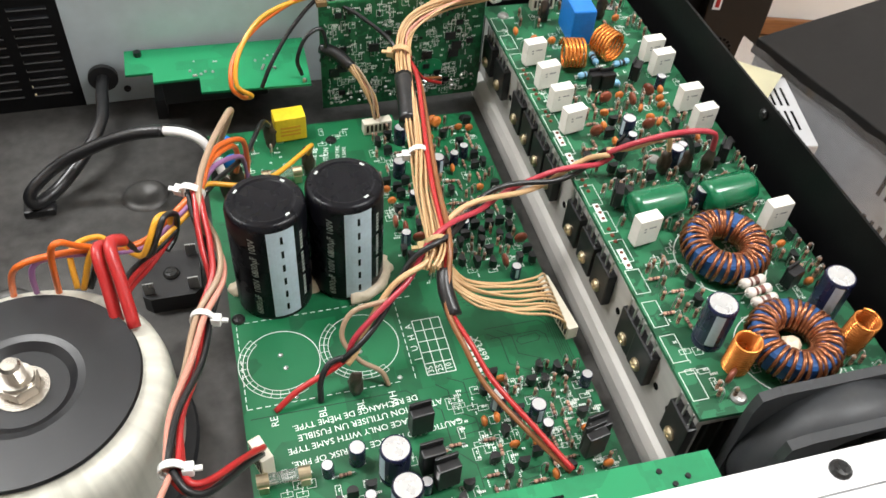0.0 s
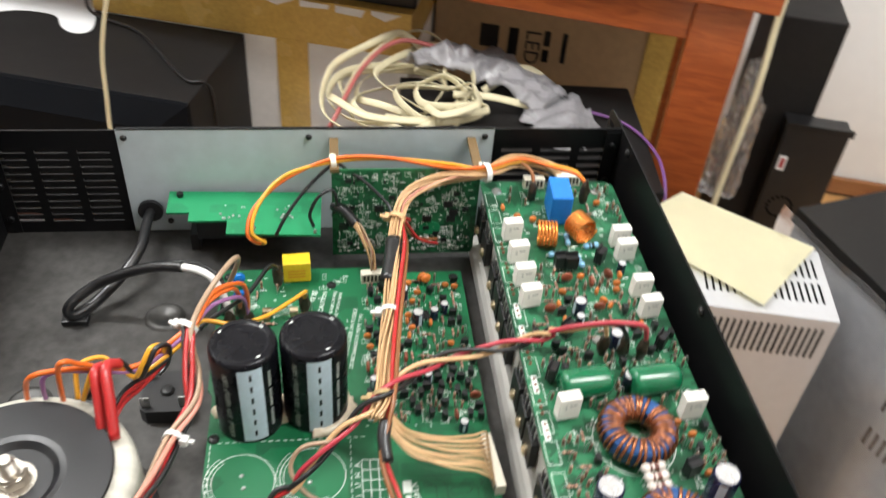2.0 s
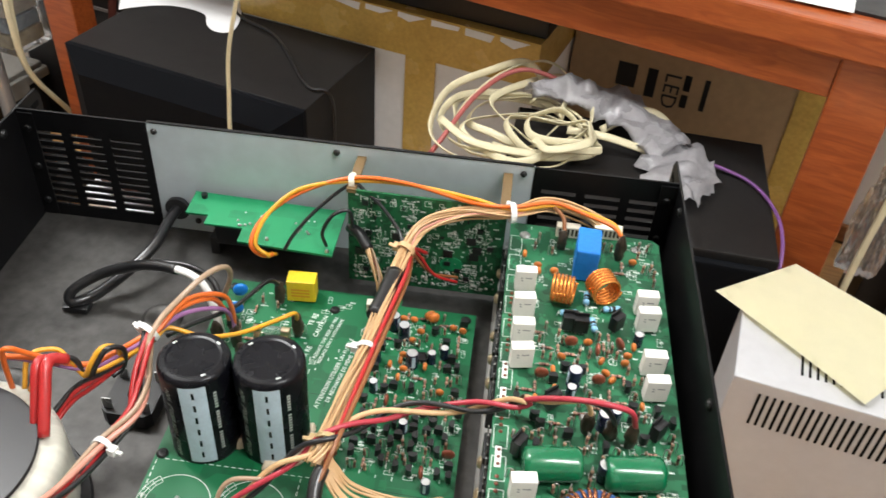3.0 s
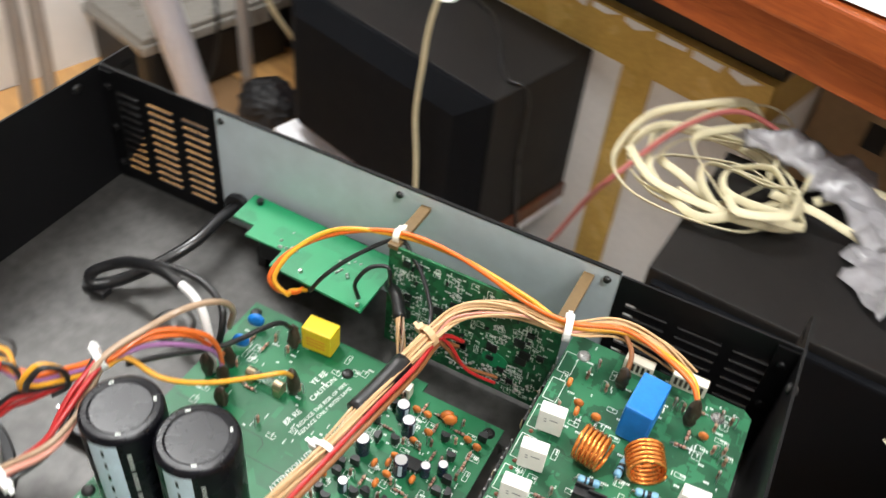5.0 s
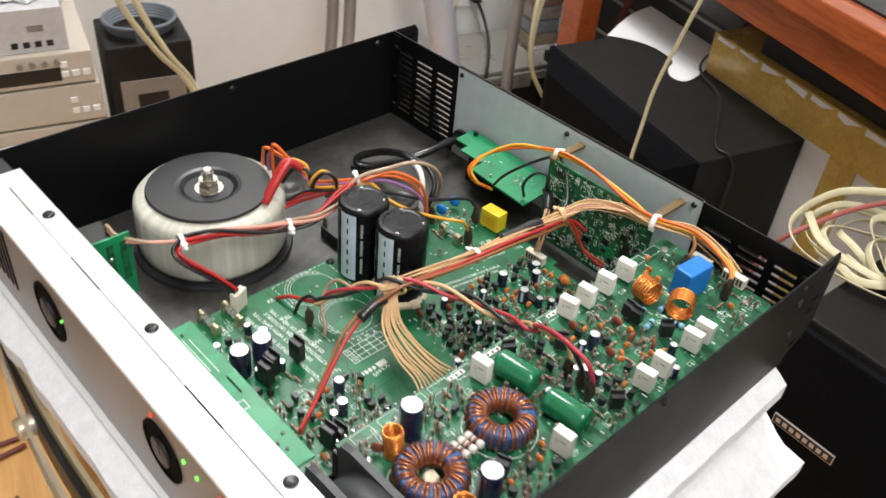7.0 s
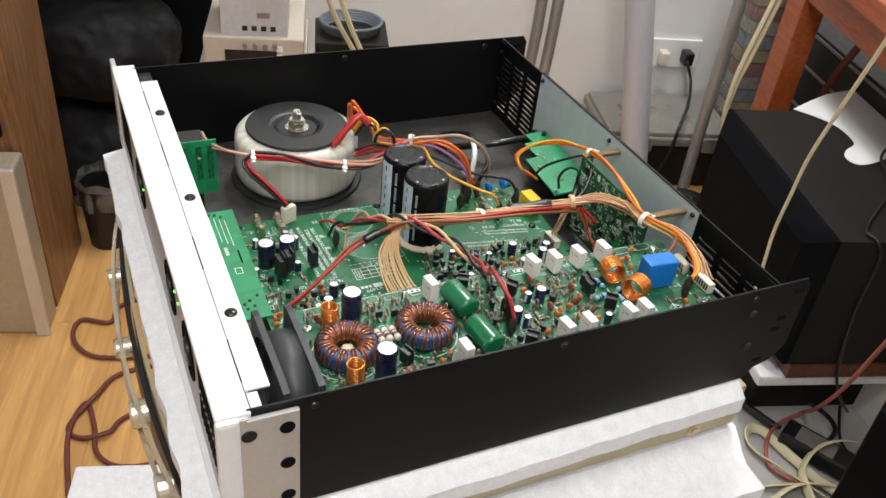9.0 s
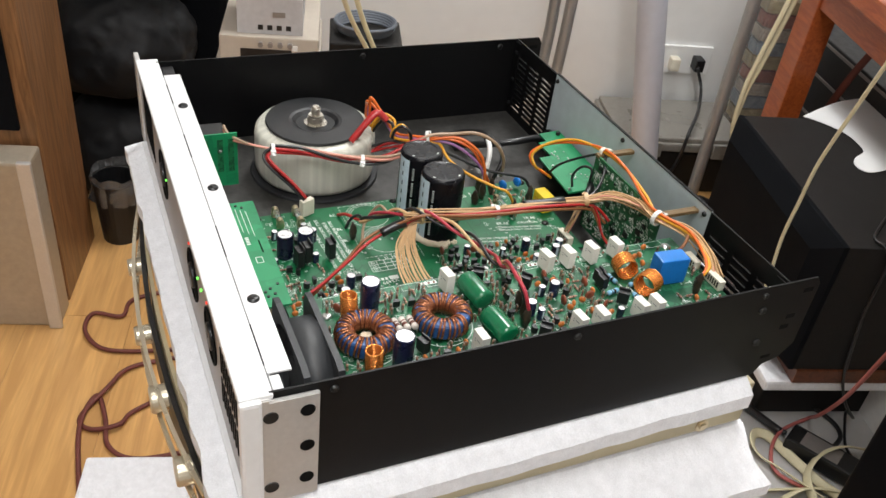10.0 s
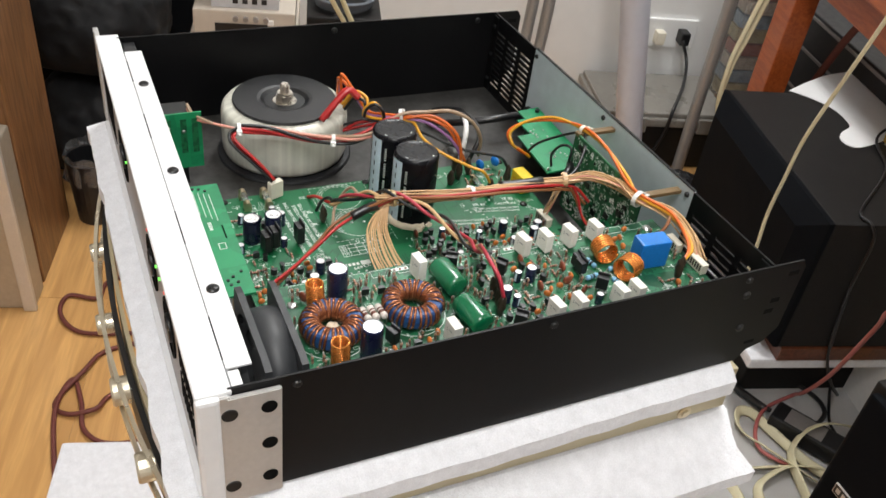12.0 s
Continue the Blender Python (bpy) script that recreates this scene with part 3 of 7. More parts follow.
# silver side bracket with its six holes
bm = bmesh.new()
plate(bm, [(-0.004, -0.006), (0.032, -0.006), (0.032, 0.079), (0.004, 0.079), (0.004, 0.081), (-0.004, 0.081)], XW + 0.0004, XW + 0.0036)
bmesh.ops.transform(bm, matrix=Matrix(((0, 0, 1, 0), (1, 0, 0, 0), (0, 1, 0, 0), (0, 0, 0, 1))), verts=bm.verts)
bmesh.ops.bevel(bm, geom=[e for e in bm.edges], offset=0.0007, segments=2, affect="EDGES")
bracket = part("side_bracket", bm, SILVER, chassis, "satin silver rack bracket with six holes")
bm = bmesh.new()
box(bm, XW - 0.001, XW + 0.0052, -0.0135, -0.0005, -0.006, 0.0815, 0.0024)
part("bracket_edge", bm, WHITEPAINT, bracket, "white rounded bezel end")
for y, z, big in ((0.004, 0.067, 0), (0.025, 0.067, 1), (0.025, 0.038, 1), (0.025, 0.010, 1), (0.004, 0.008, 0)):
    bm = bmesh.new()
    lathe(bm, [(0.0045, -0.0002), (0.0043, 0.0003), (0.0037, 0.0001), (0, 0.0001)], seg=22)
    bmesh.ops.transform(bm, matrix=pose(XW + 0.0037, y, z, 0, 90), verts=bm.verts)
    part("hole", bm, [OPENSHADE if big else SCREW], bracket)
# little clips at the panel's end
bm = bmesh.new()
box(bm, 0.201, 0.2125, 0.0068, 0.013, H - 0.006, H - 0.001, 0.0008)
part("corner_clip", bm, WHITEPAINT, chassis)
bm = bmesh.new()
box(bm, -0.2125, -0.19, 0.0075, 0.018, 0.05, H - 0.004, 0.001)
part("corner_block", bm, BLACKPL, chassis)
for x, y in ((0.18, 0.05), (-0.18, 0.05), (0.18, 0.34), (-0.18, 0.34)):
    bm = bmesh.new()
    lathe(bm, [(0, -0.016), (0.009, -0.016), (0.0105, -0.014), (0.0115, -0.005), (0, -0.005)], (x, y, 0), seg=24)
    part("foot", bm, RUBBER, chassis)

# ---- toroidal transformer ----
TX, TY = -0.138, 0.131
trafo = thing("toroidal_transformer", (TX, TY, -0.0016), "large film-wrapped toroidal transformer with a black top disc", "transformer")
bm = bmesh.new()
lathe(bm, [(0, 0), (0.0585, 0), (0.0595, 0.001), (0.0585, 0.003), (0, 0.003)], (TX, TY, -0.0016), seg=64)
part("base_pad", bm, RUBBER, trafo, "black rubber base pad", smooth=False)
bm = bmesh.new()
prof = [(0.012, 0.003), (0.05, 0.003), (0.0535, 0.005), (0.0549, 0.009), (0.0552, 0.018), (0.0552, 0.03), (0.0551, 0.04), (0.0543, 0.0445), (0.0515, 0.0478), (0.044, 0.0502), (0.012, 0.050)]
lathe(bm, prof, (TX, TY, -0.0016), seg=96)
for v in bm.verts:
    d = Vector((v.co.x - TX, v.co.y - TY, 0))
    a = math.atan2(d.y, d.x)
    f = 1 + 0.0012 * noise.noise(Vector((a * 9, v.co.z * 60, 0)))
    v.co.x, v.co.y = TX + d.x * f, TY + d.y * f
part("winding", bm, TAPEWRAP, trafo, "winding wrapped in milky plastic film", smooth=True)
bm = bmesh.new()
lathe(bm, [(0, 0.0505), (0.0445, 0.0505), (0.0452, 0.052), (0.0445, 0.0532), (0.024, 0.0534), (0.021, 0.0528), (0.016, 0.0495), (0.0, 0.0493)], (TX, TY, -0.0016), seg=72)
part("top_disc", bm, DISCBLACK, trafo, "black dished top disc", smooth=False)
bm = bmesh.new()
lathe(bm, [(0.0, 0.0495), (0.0105, 0.0495), (0.0105, 0.051), (0.0, 0.051)], (TX, TY, -0.0016), seg=28)
part("washer", bm, NICKEL, trafo)
bm = bmesh.new()
cyl(bm, (TX, TY, 0.0496), 0.0078, 0.0055, 6)
cyl(bm, (TX, TY, 0.0551), 0.0066, 0.002, 18)
part("nut", bm, NICKEL, trafo)
bm = bmesh.new()
lathe(bm, [(0.0038, 0.05), (0.0038, 0.0655), (0.003, 0.067), (0, 0.067)] , (TX, TY, -0.0016), seg=16)
for k in range(10):
    lathe(bm, [(0.0034, 0.0565 + k * 0.0009), (0.0042, 0.057 + k * 0.0009), (0.0034, 0.0574 + k * 0.0009)], (TX, TY, -0.0016), seg=16)
part("bolt", bm, NICKEL, trafo)

# ---- heat sink under the power board ----
sink = thing("heat_sink", (0.158, 0.2, 0.0), "long dull aluminium heat sink tunnel with transistors", "heat sink")
bm = bmesh.new()
HX = 0.114
plate(bm, [(HX, 0.003), (HX + 0.003, 0.003), (HX + 0.003, 0.05), (HX, 0.05), (HX, 0.011), (HX - 0.0025, 0.009), (HX - 0.005, 0.006), (HX - 0.006, 0.002), (HX - 0.006, -0.001), (HX, -0.001)], 0.058, 0.346)
bmesh.ops.transform(bm, matrix=Matrix(((1, 0, 0, 0), (0, 0, 1, 0), (0, 1, 0, 0), (0, 0, 0, 1))), verts=bm.verts)
part("side_plate", bm, ALU, sink, "bare aluminium side plate with a rounded foot")
bm = bmesh.new()
box(bm, 0.197, 0.2, 0.058, 0.346, 0.0, 0.05)
part("side_plate", bm, ALU, sink)
bm = bmesh.new()
box(bm, HX + 0.003, 0.197, 0.058, 0.346, 0.046, 0.05)
part("top_plate", bm, ALU, sink)
for k in range(13):
    bm = bmesh.new()
    x = HX + 0.008 + k * 0.0062
    box(bm, x, x + 0.0014, 0.06, 0.344, 0.003, 0.046)
    part("fin", bm, DARKFIN, sink)


def to247():
    """A power transistor, flat on its side plate, with legs and screw."""
    bm = bmesh.new()
    box(bm, -0.0045, 0, -0.008, 0.008, -0.010, 0.010, 0.0008)
    for y in (-0.0054, 0, 0.0054):
        box(bm, -0.0032, -0.0026, y - 0.0006, y + 0.0006, 0.0098, 0.018, mi=1)
    for f in bm.faces:
        f.material_index = 1 if f.calc_center_median().z > 0.0101 else 0
    pan_screw(bm, (-0.0045, 0, -0.004), 0.0032, "-X")
    for f in bm.faces:
        if f.calc_center_median().x < -0.00455:
            f.material_index = 2
    return finish(bm, "transistor", [BLACKPL, SOLDER, BRASS])


T247 = to247()
for y in (0.325, 0.302, 0.27, 0.252, 0.234, 0.216, 0.182, 0.163, 0.145, 0.113, 0.099, 0.064):
    stamp("transistor", T247, sink, (HX, y, 0.037), rz=random.uniform(-2, 2))
for y in (0.29, 0.2, 0.129, 0.087, 0.075):
    bm = bmesh.new()
    lathe(bm, [(0.0018, -0.0002), (0.0016, 0.0003), (0, 0.0003)], seg=12)
    bmesh.ops.transform(bm, matrix=pose(HX - 0.0002, y, 0.032, 0, -90), verts=bm.verts)
    part("hole", bm, OPENSHADE, sink)

# ---- cooling fan between front and heat sink ----
fan = thing("cooling_fan", (0.165, 0.04, 0.0), "black plastic square cooling fan standing upright", "fan")
bm = bmesh.new()
FX, FZ, S = 0.165, 0.038, 0.039
for y0, y1 in ((0.027, 0.031), (0.0475, 0.0515)):
    g = bmesh.new()
    n = 32
    o = [g.verts.new((FX + S * max(-1, min(1, 1.35 * math.cos(a))), y0, FZ + S * max(-1, min(1, 1.35 * math.sin(a))))) for a in [2 * math.pi * k / n for k in range(n)]]
    i = [g.verts.new((FX + 0.0365 * math.cos(a), y0, FZ + 0.0365 * math.sin(a))) for a in [2 * math.pi * k / n for k in range(n)]]
    fs = [g.faces.new((o[k], o[(k + 1) % n], i[(k + 1) % n], i[k])) for k in range(n)]
    ex = bmesh.ops.extrude_face_region(g, geom=fs)
    bmesh.ops.translate(g, verts=[v for v in ex["geom"] if isinstance(v, bmesh.types.BMVert)], vec=(0, y1 - y0, 0))
    merge(bm, g)
part("flange", bm, FANPL, fan)
bm = bmesh.new()
lathe(bm, [(0.0365, -0.01), (0.0385, -0.01), (0.0385, 0.01), (0.0365, 0.01), (0.0365, -0.01)], seg=40)
bmesh.ops.transform(bm, matrix=pose(FX, 0.0393, FZ, 90), verts=bm.verts)
part("shroud", bm, FANPL, fan, smooth=True)
bm = bmesh.new()
lathe(bm, [(0.0, -0.008), (0.014, -0.008), (0.015, -0.006), (0.015, 0.008), (0, 0.008)], seg=28)
bmesh.ops.transform(bm, matrix=pose(FX, 0.0393, FZ, 90), verts=bm.verts)
part("hub", bm, FANPL, fan)
for k in range(7):
    bm = bmesh.new()
    rows = []
    for j in range(6):
        r = 0.0148 + j * 0.0041
        rows.append([bm.verts.new((r * math.cos(a), r * math.sin(a), h)) for a, h in ((-0.34 - 0.03 * j, -0.007), (0, 0.001), (0.34 + 0.03 * j, 0.007))])
    for a, b in zip(rows, rows[1:]):
        for q in range(2):
            bm.faces.new((a[q], a[q + 1], b[q + 1], b[q]))
    bmesh.ops.solidify(bm, geom=bm.faces[:], thickness=0.0012)
    bmesh.ops.transform(bm, matrix=pose(FX, 0.0393, FZ, 90) @ Matrix.Rotation(2 * math.pi * k / 7, 4, "Z"), verts=bm.verts)
    part("blade", bm, FANPL, fan, smooth=True)

# ---- small electronic parts, each kind one mesh ----
def mesh_ecap(r, h, sleeve, name="capacitor"):
    bm = bmesh.new()
    lathe(bm, [(0, 0), (r * 0.96, 0), (r, h * 0.02), (r, h * 0.1), (r * 0.95, h * 0.13), (r, h * 0.16), (r, h * 0.96), (r * 0.94, h), (r * 0.86, h), (r * 0.84, h - 0.0002), (0, h - 0.0002)], seg=22, mis=[0, 0, 0, 0, 0, 0, 0, 0, 1, 1])
    # the pale stripe of the minus side
    g = []
    for k in range(5):
        a = -0.3 + 0.15 * k
        g.append([bm.verts.new((r * 1.006 * math.cos(a), r * 1.006 * math.sin(a), z)) for z in (h * 0.18, h * 0.94)])
    for a, b in zip(g, g[1:]):
        f = bm.faces.new((a[0], b[0], b[1], a[1]))
        f.material_index = 2
    me = finish(bm, name, [sleeve, CAPTOP, CAPSTRIPE])
    return me


def mesh_resistor(body, band, L=0.0054, r=0.00088, lying=False):
    bm = bmesh.new()
    prof = [(0, 0), (r * 0.8, 0), (r, L * 0.1), (r, L * 0.22), (r * 0.86, L * 0.3), (r * 0.86, L * 0.4), (r * 0.86, L * 0.5), (r * 0.86, L * 0.7), (r, L * 0.78), (r, L * 0.9), (r * 0.8, L), (0, L)]
    lathe(bm, prof, (0, 0, 0.0012), seg=9, mis=[0, 0, 0, 0, 1, 0, 1, 0, 0, 0, 0])
    cyl(bm, (0, 0, 0), 0.0003, 0.0014, 5, mi=2)
    tube(bm, spline([(0, 0, L + 0.001), (0.0004, 0, L + 0.0022), (0.0018, 0, L + 0.0022), (0.0024, 0, L), (0.0024, 0, 0)], 3), 0.0003, 5, mi=2)
    if lying:
        bm.free()
        bm = bmesh.new()
        lathe(bm, prof, (0, 0, -L / 2), seg=10, mis=[0, 0, 0, 0, 1, 0, 1, 0, 0, 0, 0])
        bmesh.ops.rotate(bm, verts=bm.verts, matrix=Matrix.Rotation(radians(90), 3, "Y"))
        bmesh.ops.translate(bm, verts=bm.verts, vec=(0, 0, r + 0.0004))
        for s in (-1, 1):
            tube(bm, spline([(s * L * 0.48, 0, r + 0.0004), (s * (L * 0.5 + 0.0013), 0, r + 0.0003), (s * (L * 0.5 + 0.0018), 0, 0)], 3), 0.0003, 5, mi=2)
    me = finish(bm, "resistor", [body, band, SOLDER])
    for p in me.polygons:
        p.use_smooth = True
    return me


def mesh_to92():
    bm = bmesh.new()
    n = 12
    o = [(0.0024 * math.cos(a), 0.0024 * math.sin(a)) for a in [math.pi * k / (n - 1) for k in range(n)]]
    plate(bm, [(x, y - 0.0008) for x, y in o] + [(-0.0024, -0.0016), (0.0024, -0.0016)], 0.002, 0.0068)
    for x in (-0.0013, 0, 0.0013):
        box(bm, x - 0.0003, x + 0.0003, -0.0003, 0.0003, 0, 0.002, mi=1)
    return finish(bm, "transistor", [BLACKPL, SOLDER])


def mesh_to220(h=0.015):
    bm = bmesh.new()
    box(bm, -0.005, 0.005, -0.0022, 0.0022, 0.004, 0.004 + h, 0.0006)
    box(bm, -0.005, 0.005, 0.0022, 0.0034, 0.0045, 0.004 + h + 0.003, 0.0003)
    for x in (-0.0025, 0, 0.0025):
        box(bm, x - 0.0005, x + 0.0005, -0.0004, 0.0004, 0, 0.0045, mi=1)
    return finish(bm, "power_transistor", [BLACKPL, SOLDER])


def mesh_disc(m, r=0.003):
    bm = bmesh.new()
    lathe(bm, [(0, -0.0012), (r * 0.7, -0.0011), (r, -0.0004), (r, 0.0004), (r * 0.7, 0.0011), (0, 0.0012)], seg=16)
    bmesh.ops.transform(bm, matrix=pose(0, 0, r + 0.0015, 90), verts=bm.verts)
    for s in (-1, 1):
        cyl(bm, (s * r * 0.5, 0, 0), 0.0003, 0.003, 5, mi=1)
    me = finish(bm, "disc_capacitor", [m, SOLDER])
    for p in me.polygons:
        p.use_smooth = True
    return me


def mesh_cement():
    """A wire-wound resistor: white cement block with printed bars, standing on its legs."""
    bm = bmesh.new()
    box(bm, -0.0068, 0.0068, -0.0032, 0.0032, 0.0022, 0.0185, 0.0005)
    for s in (-1, 1):
        box(bm, s * 0.0048 - 0.0012, s * 0.0048 + 0.0012, -0.0015, 0.0015, 0.0012, 0.0024)
        cyl(bm, (s * 0.0042, 0, 0), 0.0004, 0.003, 6, mi=2)
    for z, x0, x1 in ((0.0132, -0.0035, -0.0022), (0.0132, -0.0006, 0.0038), (0.0112, -0.0034, -0.002)):
        for y in (-0.00325, 0.00323):
            box(bm, x0, x1, y, y + 0.00004, z - 0.00045, z + 0.00045, mi=1)
    return finish(bm, "cement_resistor", [CEMENT, CARDINK, SOLDER])


def mesh_chip(w=0.01, d=0.0065, h=0.0034, pins=4):
    bm = bmesh.new()
    box(bm, -w / 2, w / 2, -d / 2, d / 2, 0.0008, h, 0.0003)
    for k in range(pins):
        x = -w / 2 + (k + 0.5) * w / pins
        for s in (-1, 1):
            box(bm, x - 0.0004, x + 0.0004, s * d / 2, s * (d / 2 + 0.0008), 0, 0.0018, mi=1)
    return finish(bm, "chip", [BLACKPL, SOLDER])


def mesh_conn(n, pitch=0.0025, depth=0.0055, h=0.008):
    bm = bmesh.new()
    L = n * pitch + 0.002
    box(bm, -L / 2, L / 2, -depth / 2, depth / 2, 0, h, 0.0004)
    for k in range(n):
        x = -L / 2 + 0.001 + (k + 0.5) * pitch
        box(bm, x - pitch * 0.28, x + pitch * 0.28, -depth / 2 - 0.0003, -depth / 2, h * 0.25, h * 0.85, mi=1)
    return finish(bm, "connector", [WHITECONN, BLOB])


EC_S = mesh_ecap(0.0026, 0.0085, CAPNAVY)
EC_M = mesh_ecap(0.0036, 0.0115, CAPNAVY)
EC_L = mesh_ecap(0.0066, 0.0215, CAPNAVY)
EC_P = mesh_ecap(0.0065, 0.0245, CAPNAVY)
RES = mesh_resistor(RESBODY, RESBAND)
RESL = mesh_resistor(RESBODY, RESBAND, lying=True)
RESB = mesh_resistor(RESBLUE, BLACKPL, 0.0095, 0.0019, lying=True)
RESW = mesh_resistor(RESWHITE, RESBAND, 0.0115, 0.0024, lying=True)
TO92, TO220 = mesh_to92(), mesh_to220()
DISC_O, DISC_B = mesh_disc(ORANGEDISC, 0.0024), mesh_disc(BROWNDISC, 0.0036)
CEM, CHIP = mesh_cement(), mesh_chip()


def silk_rect(bm, x0, x1, y0, y1, z, w=0.0004):
    for a in ((x0, x1, y0, y0 + w), (x0, x1, y1 - w, y1), (x0, x0 + w, y0, y1), (x1 - w, x1, y0, y1)):
        box(bm, *a, z, z + 0.00008)


def silk_ring(bm, c, r, z, w=0.0005, a0=0.0, a1=360.0, n=48):
    prev = None
    for k in range(n + 1):
        a = radians(a0 + (a1 - a0) * k / n)
        cur = [bm.verts.new((c[0] + q * math.cos(a), c[1] + q * math.sin(a), z + 0.00008)) for q in (r - w / 2, r + w / 2)]
        if prev:
            bm.faces.new((prev[0], prev[1], cur[1], cur[0]))
        prev = cur


def silk_dust(bm, x0, x1, y0, y1, z, n, seed, keep=None):
    """Illegible part numbers: little bars in rows."""
    rng = random.Random(seed)
    for _ in range(n):
        x, y = rng.uniform(x0, x1), rng.uniform(y0, y1)
        if keep and not keep(x, y):
            continue
        k = rng.randint(2, 4)
        along = rng.random() < 0.5
        for i in range(k):
            dx, dy = ((i * 0.0009, 0) if along else (0, i * 0.0009))
            box(bm, x + dx, x + dx + 0.0006, y + dy, y + dy + 0.0006 + (0.0005 if along else 0), z, z + 0.00006)
        if rng.random() < 0.3:
            w, h = rng.choice(((0.005, 0.0025), (0.0025, 0.006), (0.004, 0.004)))
            silk_rect(bm, x - w / 2, x + w / 2, y - h / 2, y + h / 2, z, 0.00022)


def scatter(root, zones, z, seed, gap=0.0024, taken=None):
    """Fills each zone of a board with its own mix of upright parts, in loose rows."""
    rng = random.Random(seed)
    taken = taken if taken is not None else []
    for x0, x1, y0, y1, n, mix in zones:
        for _ in range(n):
            for _try in range(14):
                x, y = rng.uniform(x0, x1), rng.uniform(y0, y1)
                kind = rng.choice(mix)
                nm, me, rad = kind
                if all((x - a) ** 2 + (y - b) ** 2 > (rad + c) ** 2 for a, b, c in taken):
                    taken.append((x, y, rad))
                    stamp(nm, me, root, (x, y, z), rz=rng.choice((0, 90, 180, 270)) + rng.uniform(-3, 3), rx=rng.uniform(-3, 3), ry=rng.uniform(-3, 3))
                    break
    return taken


K_RES, K_RESL = ("resistor", RES, 0.0017), ("resistor", RESL, 0.0026)
K_T, K_E, K_EM = ("transistor", TO92, 0.0026), ("capacitor", EC_S, 0.0027), ("capacitor", EC_M, 0.0037)
K_DO, K_DB, K_CH = ("disc_capacitor", DISC_O, 0.0024), ("disc_capacitor", DISC_B, 0.0033), ("chip", CHIP, 0.0058)

# ---- main board ----
ZM = 0.008
main = thing("main_circuit_board", (0.02, 0.18, -0.0016), "large green main circuit board full of components", "circuit board")
bm = bmesh.new()
plate(bm, [(-0.059, 0.052), (0.098, 0.052), (0.098, 0.311), (0.05, 0.311), (0.05, 0.317), (-0.062, 0.317), (-0.062, 0.215), (-0.059, 0.21)], ZM - 0.0016, ZM)
part("board", bm, PCB, main, "green solder-masked board")
for x, y in ((-0.0555, 0.1795), (0.092, 0.305), (0.0935, 0.166), (0.01, 0.3), (-0.0545, 0.058), (-0.057, 0.31)):
    bm = bmesh.new()
    cyl(bm, (x, y, -0.0016), 0.003, ZM - 0.0002, 10)
    pan_screw(bm, (x, y, ZM), 0.0032)
    part("screw", bm, SCREW, main)
# silkscreen
sk = bmesh.new()
ZS = ZM + 0.0001
for c in ((-0.039, 0.151), (-0.0015, 0.153)):
    silk_ring(sk, c, 0.0175, ZS, 0.0004)
    silk_ring(sk, c, 0.0155, ZS, 0.0003, 130, 300)
    silk_ring(sk, c, 0.0195, ZS, 0.0003, 130, 300)
    for k in range(14):
        a = radians(130 + 170 * k / 13)
        sk.verts.index_update()
        p = [Vector((c[0] + q * math.cos(a + e), c[1] + q * math.sin(a + e), ZS + 0.00008)) for q, e in ((0.0155, -0.007), (0.0195, -0.007), (0.0195, 0.007), (0.0155, 0.007))]
        sk.faces.new([sk.verts.new(v) for v in p])
for k in range(22):
    x = -0.057 + k * 0.0039
    box(sk, x, x + 0.0024, 0.1765, 0.1769, ZS, ZS + 0.00008)
    if k < 18:
        box(sk, x, x + 0.0024, 0.1285, 0.1289, ZS, ZS + 0.00008)
for k in range(12):
    y = 0.129 + k * 0.004
    box(sk, -0.0572, -0.0568, y, y + 0.0025, ZS, ZS + 0.00008)
    box(sk, 0.0188, 0.0192, y, y + 0.0025, ZS, ZS + 0.00008)
for k in range(4):
    box(sk, 0.0245 + k * 0.0045, 0.0249 + k * 0.0045, 0.129, 0.161, ZS, ZS + 0.00008)
for k in range(6):
    box(sk, 0.0245, 0.0384, 0.129 + k * 0.0064, 0.1294 + k * 0.0064, ZS, ZS + 0.00008)
box(sk, 0.046, 0.0505, 0.139, 0.1465, ZS, ZS + 0.00008)
for k in range(5):
    box(sk, 0.047, 0.05, 0.1225 + k * 0.0032, 0.1247 + k * 0.0032, ZS, ZS + 0.00008)


def say(text, x, y, size, turn):
    merge(sk, letters(text, size, Matrix.Translation((x, y, ZS)) @ Matrix.Rotation(radians(turn), 4, "Z")))


say("ATTENTION UTILISER UN FUSIBLE", -0.005, 0.1125, 0.0043, 184)
say("DE RECHANGE DE M\u00caME TYPE.", -0.011, 0.1172, 0.0041, 184)
say("CAUTION TO REDUCE THE RISK OF FIRE,", -0.004, 0.1005, 0.0041, 184)
say("REPLACE ONLY WITH SAME TYPE", -0.012, 0.1066, 0.0041, 184)
for t_, x in (("RE", -0.046), ("BL", -0.025), ("BL", -0.008), ("WH", 0.007)):
    say(t_, x, 0.1205, 0.0048, 92)
say("X3499", 0.0525, 0.1385, 0.0052, -82)
for k, t_ in enumerate(("35", "25", "10")):
    say(t_, 0.0268 + k * 0.0045, 0.1322, 0.004, 95)
for k, t_ in enumerate(("J", "U", "H", "A")):
    say(t_, 0.0225, 0.139 + k * 0.0064, 0.0045, 95)
say("ATTENTION UTILISER UN FUSIBLE", 0.0205, 0.25, 0.0037, 80)
say("DE RECHANGE DE M\u00caME TYPE", 0.025, 0.25, 0.0034, 80)
say("CAUTION", 0.0045, 0.285, 0.0042, 80)
say("TO REDUCE THE RISK OF FIRE,", 0.0092, 0.274, 0.0031, 80)
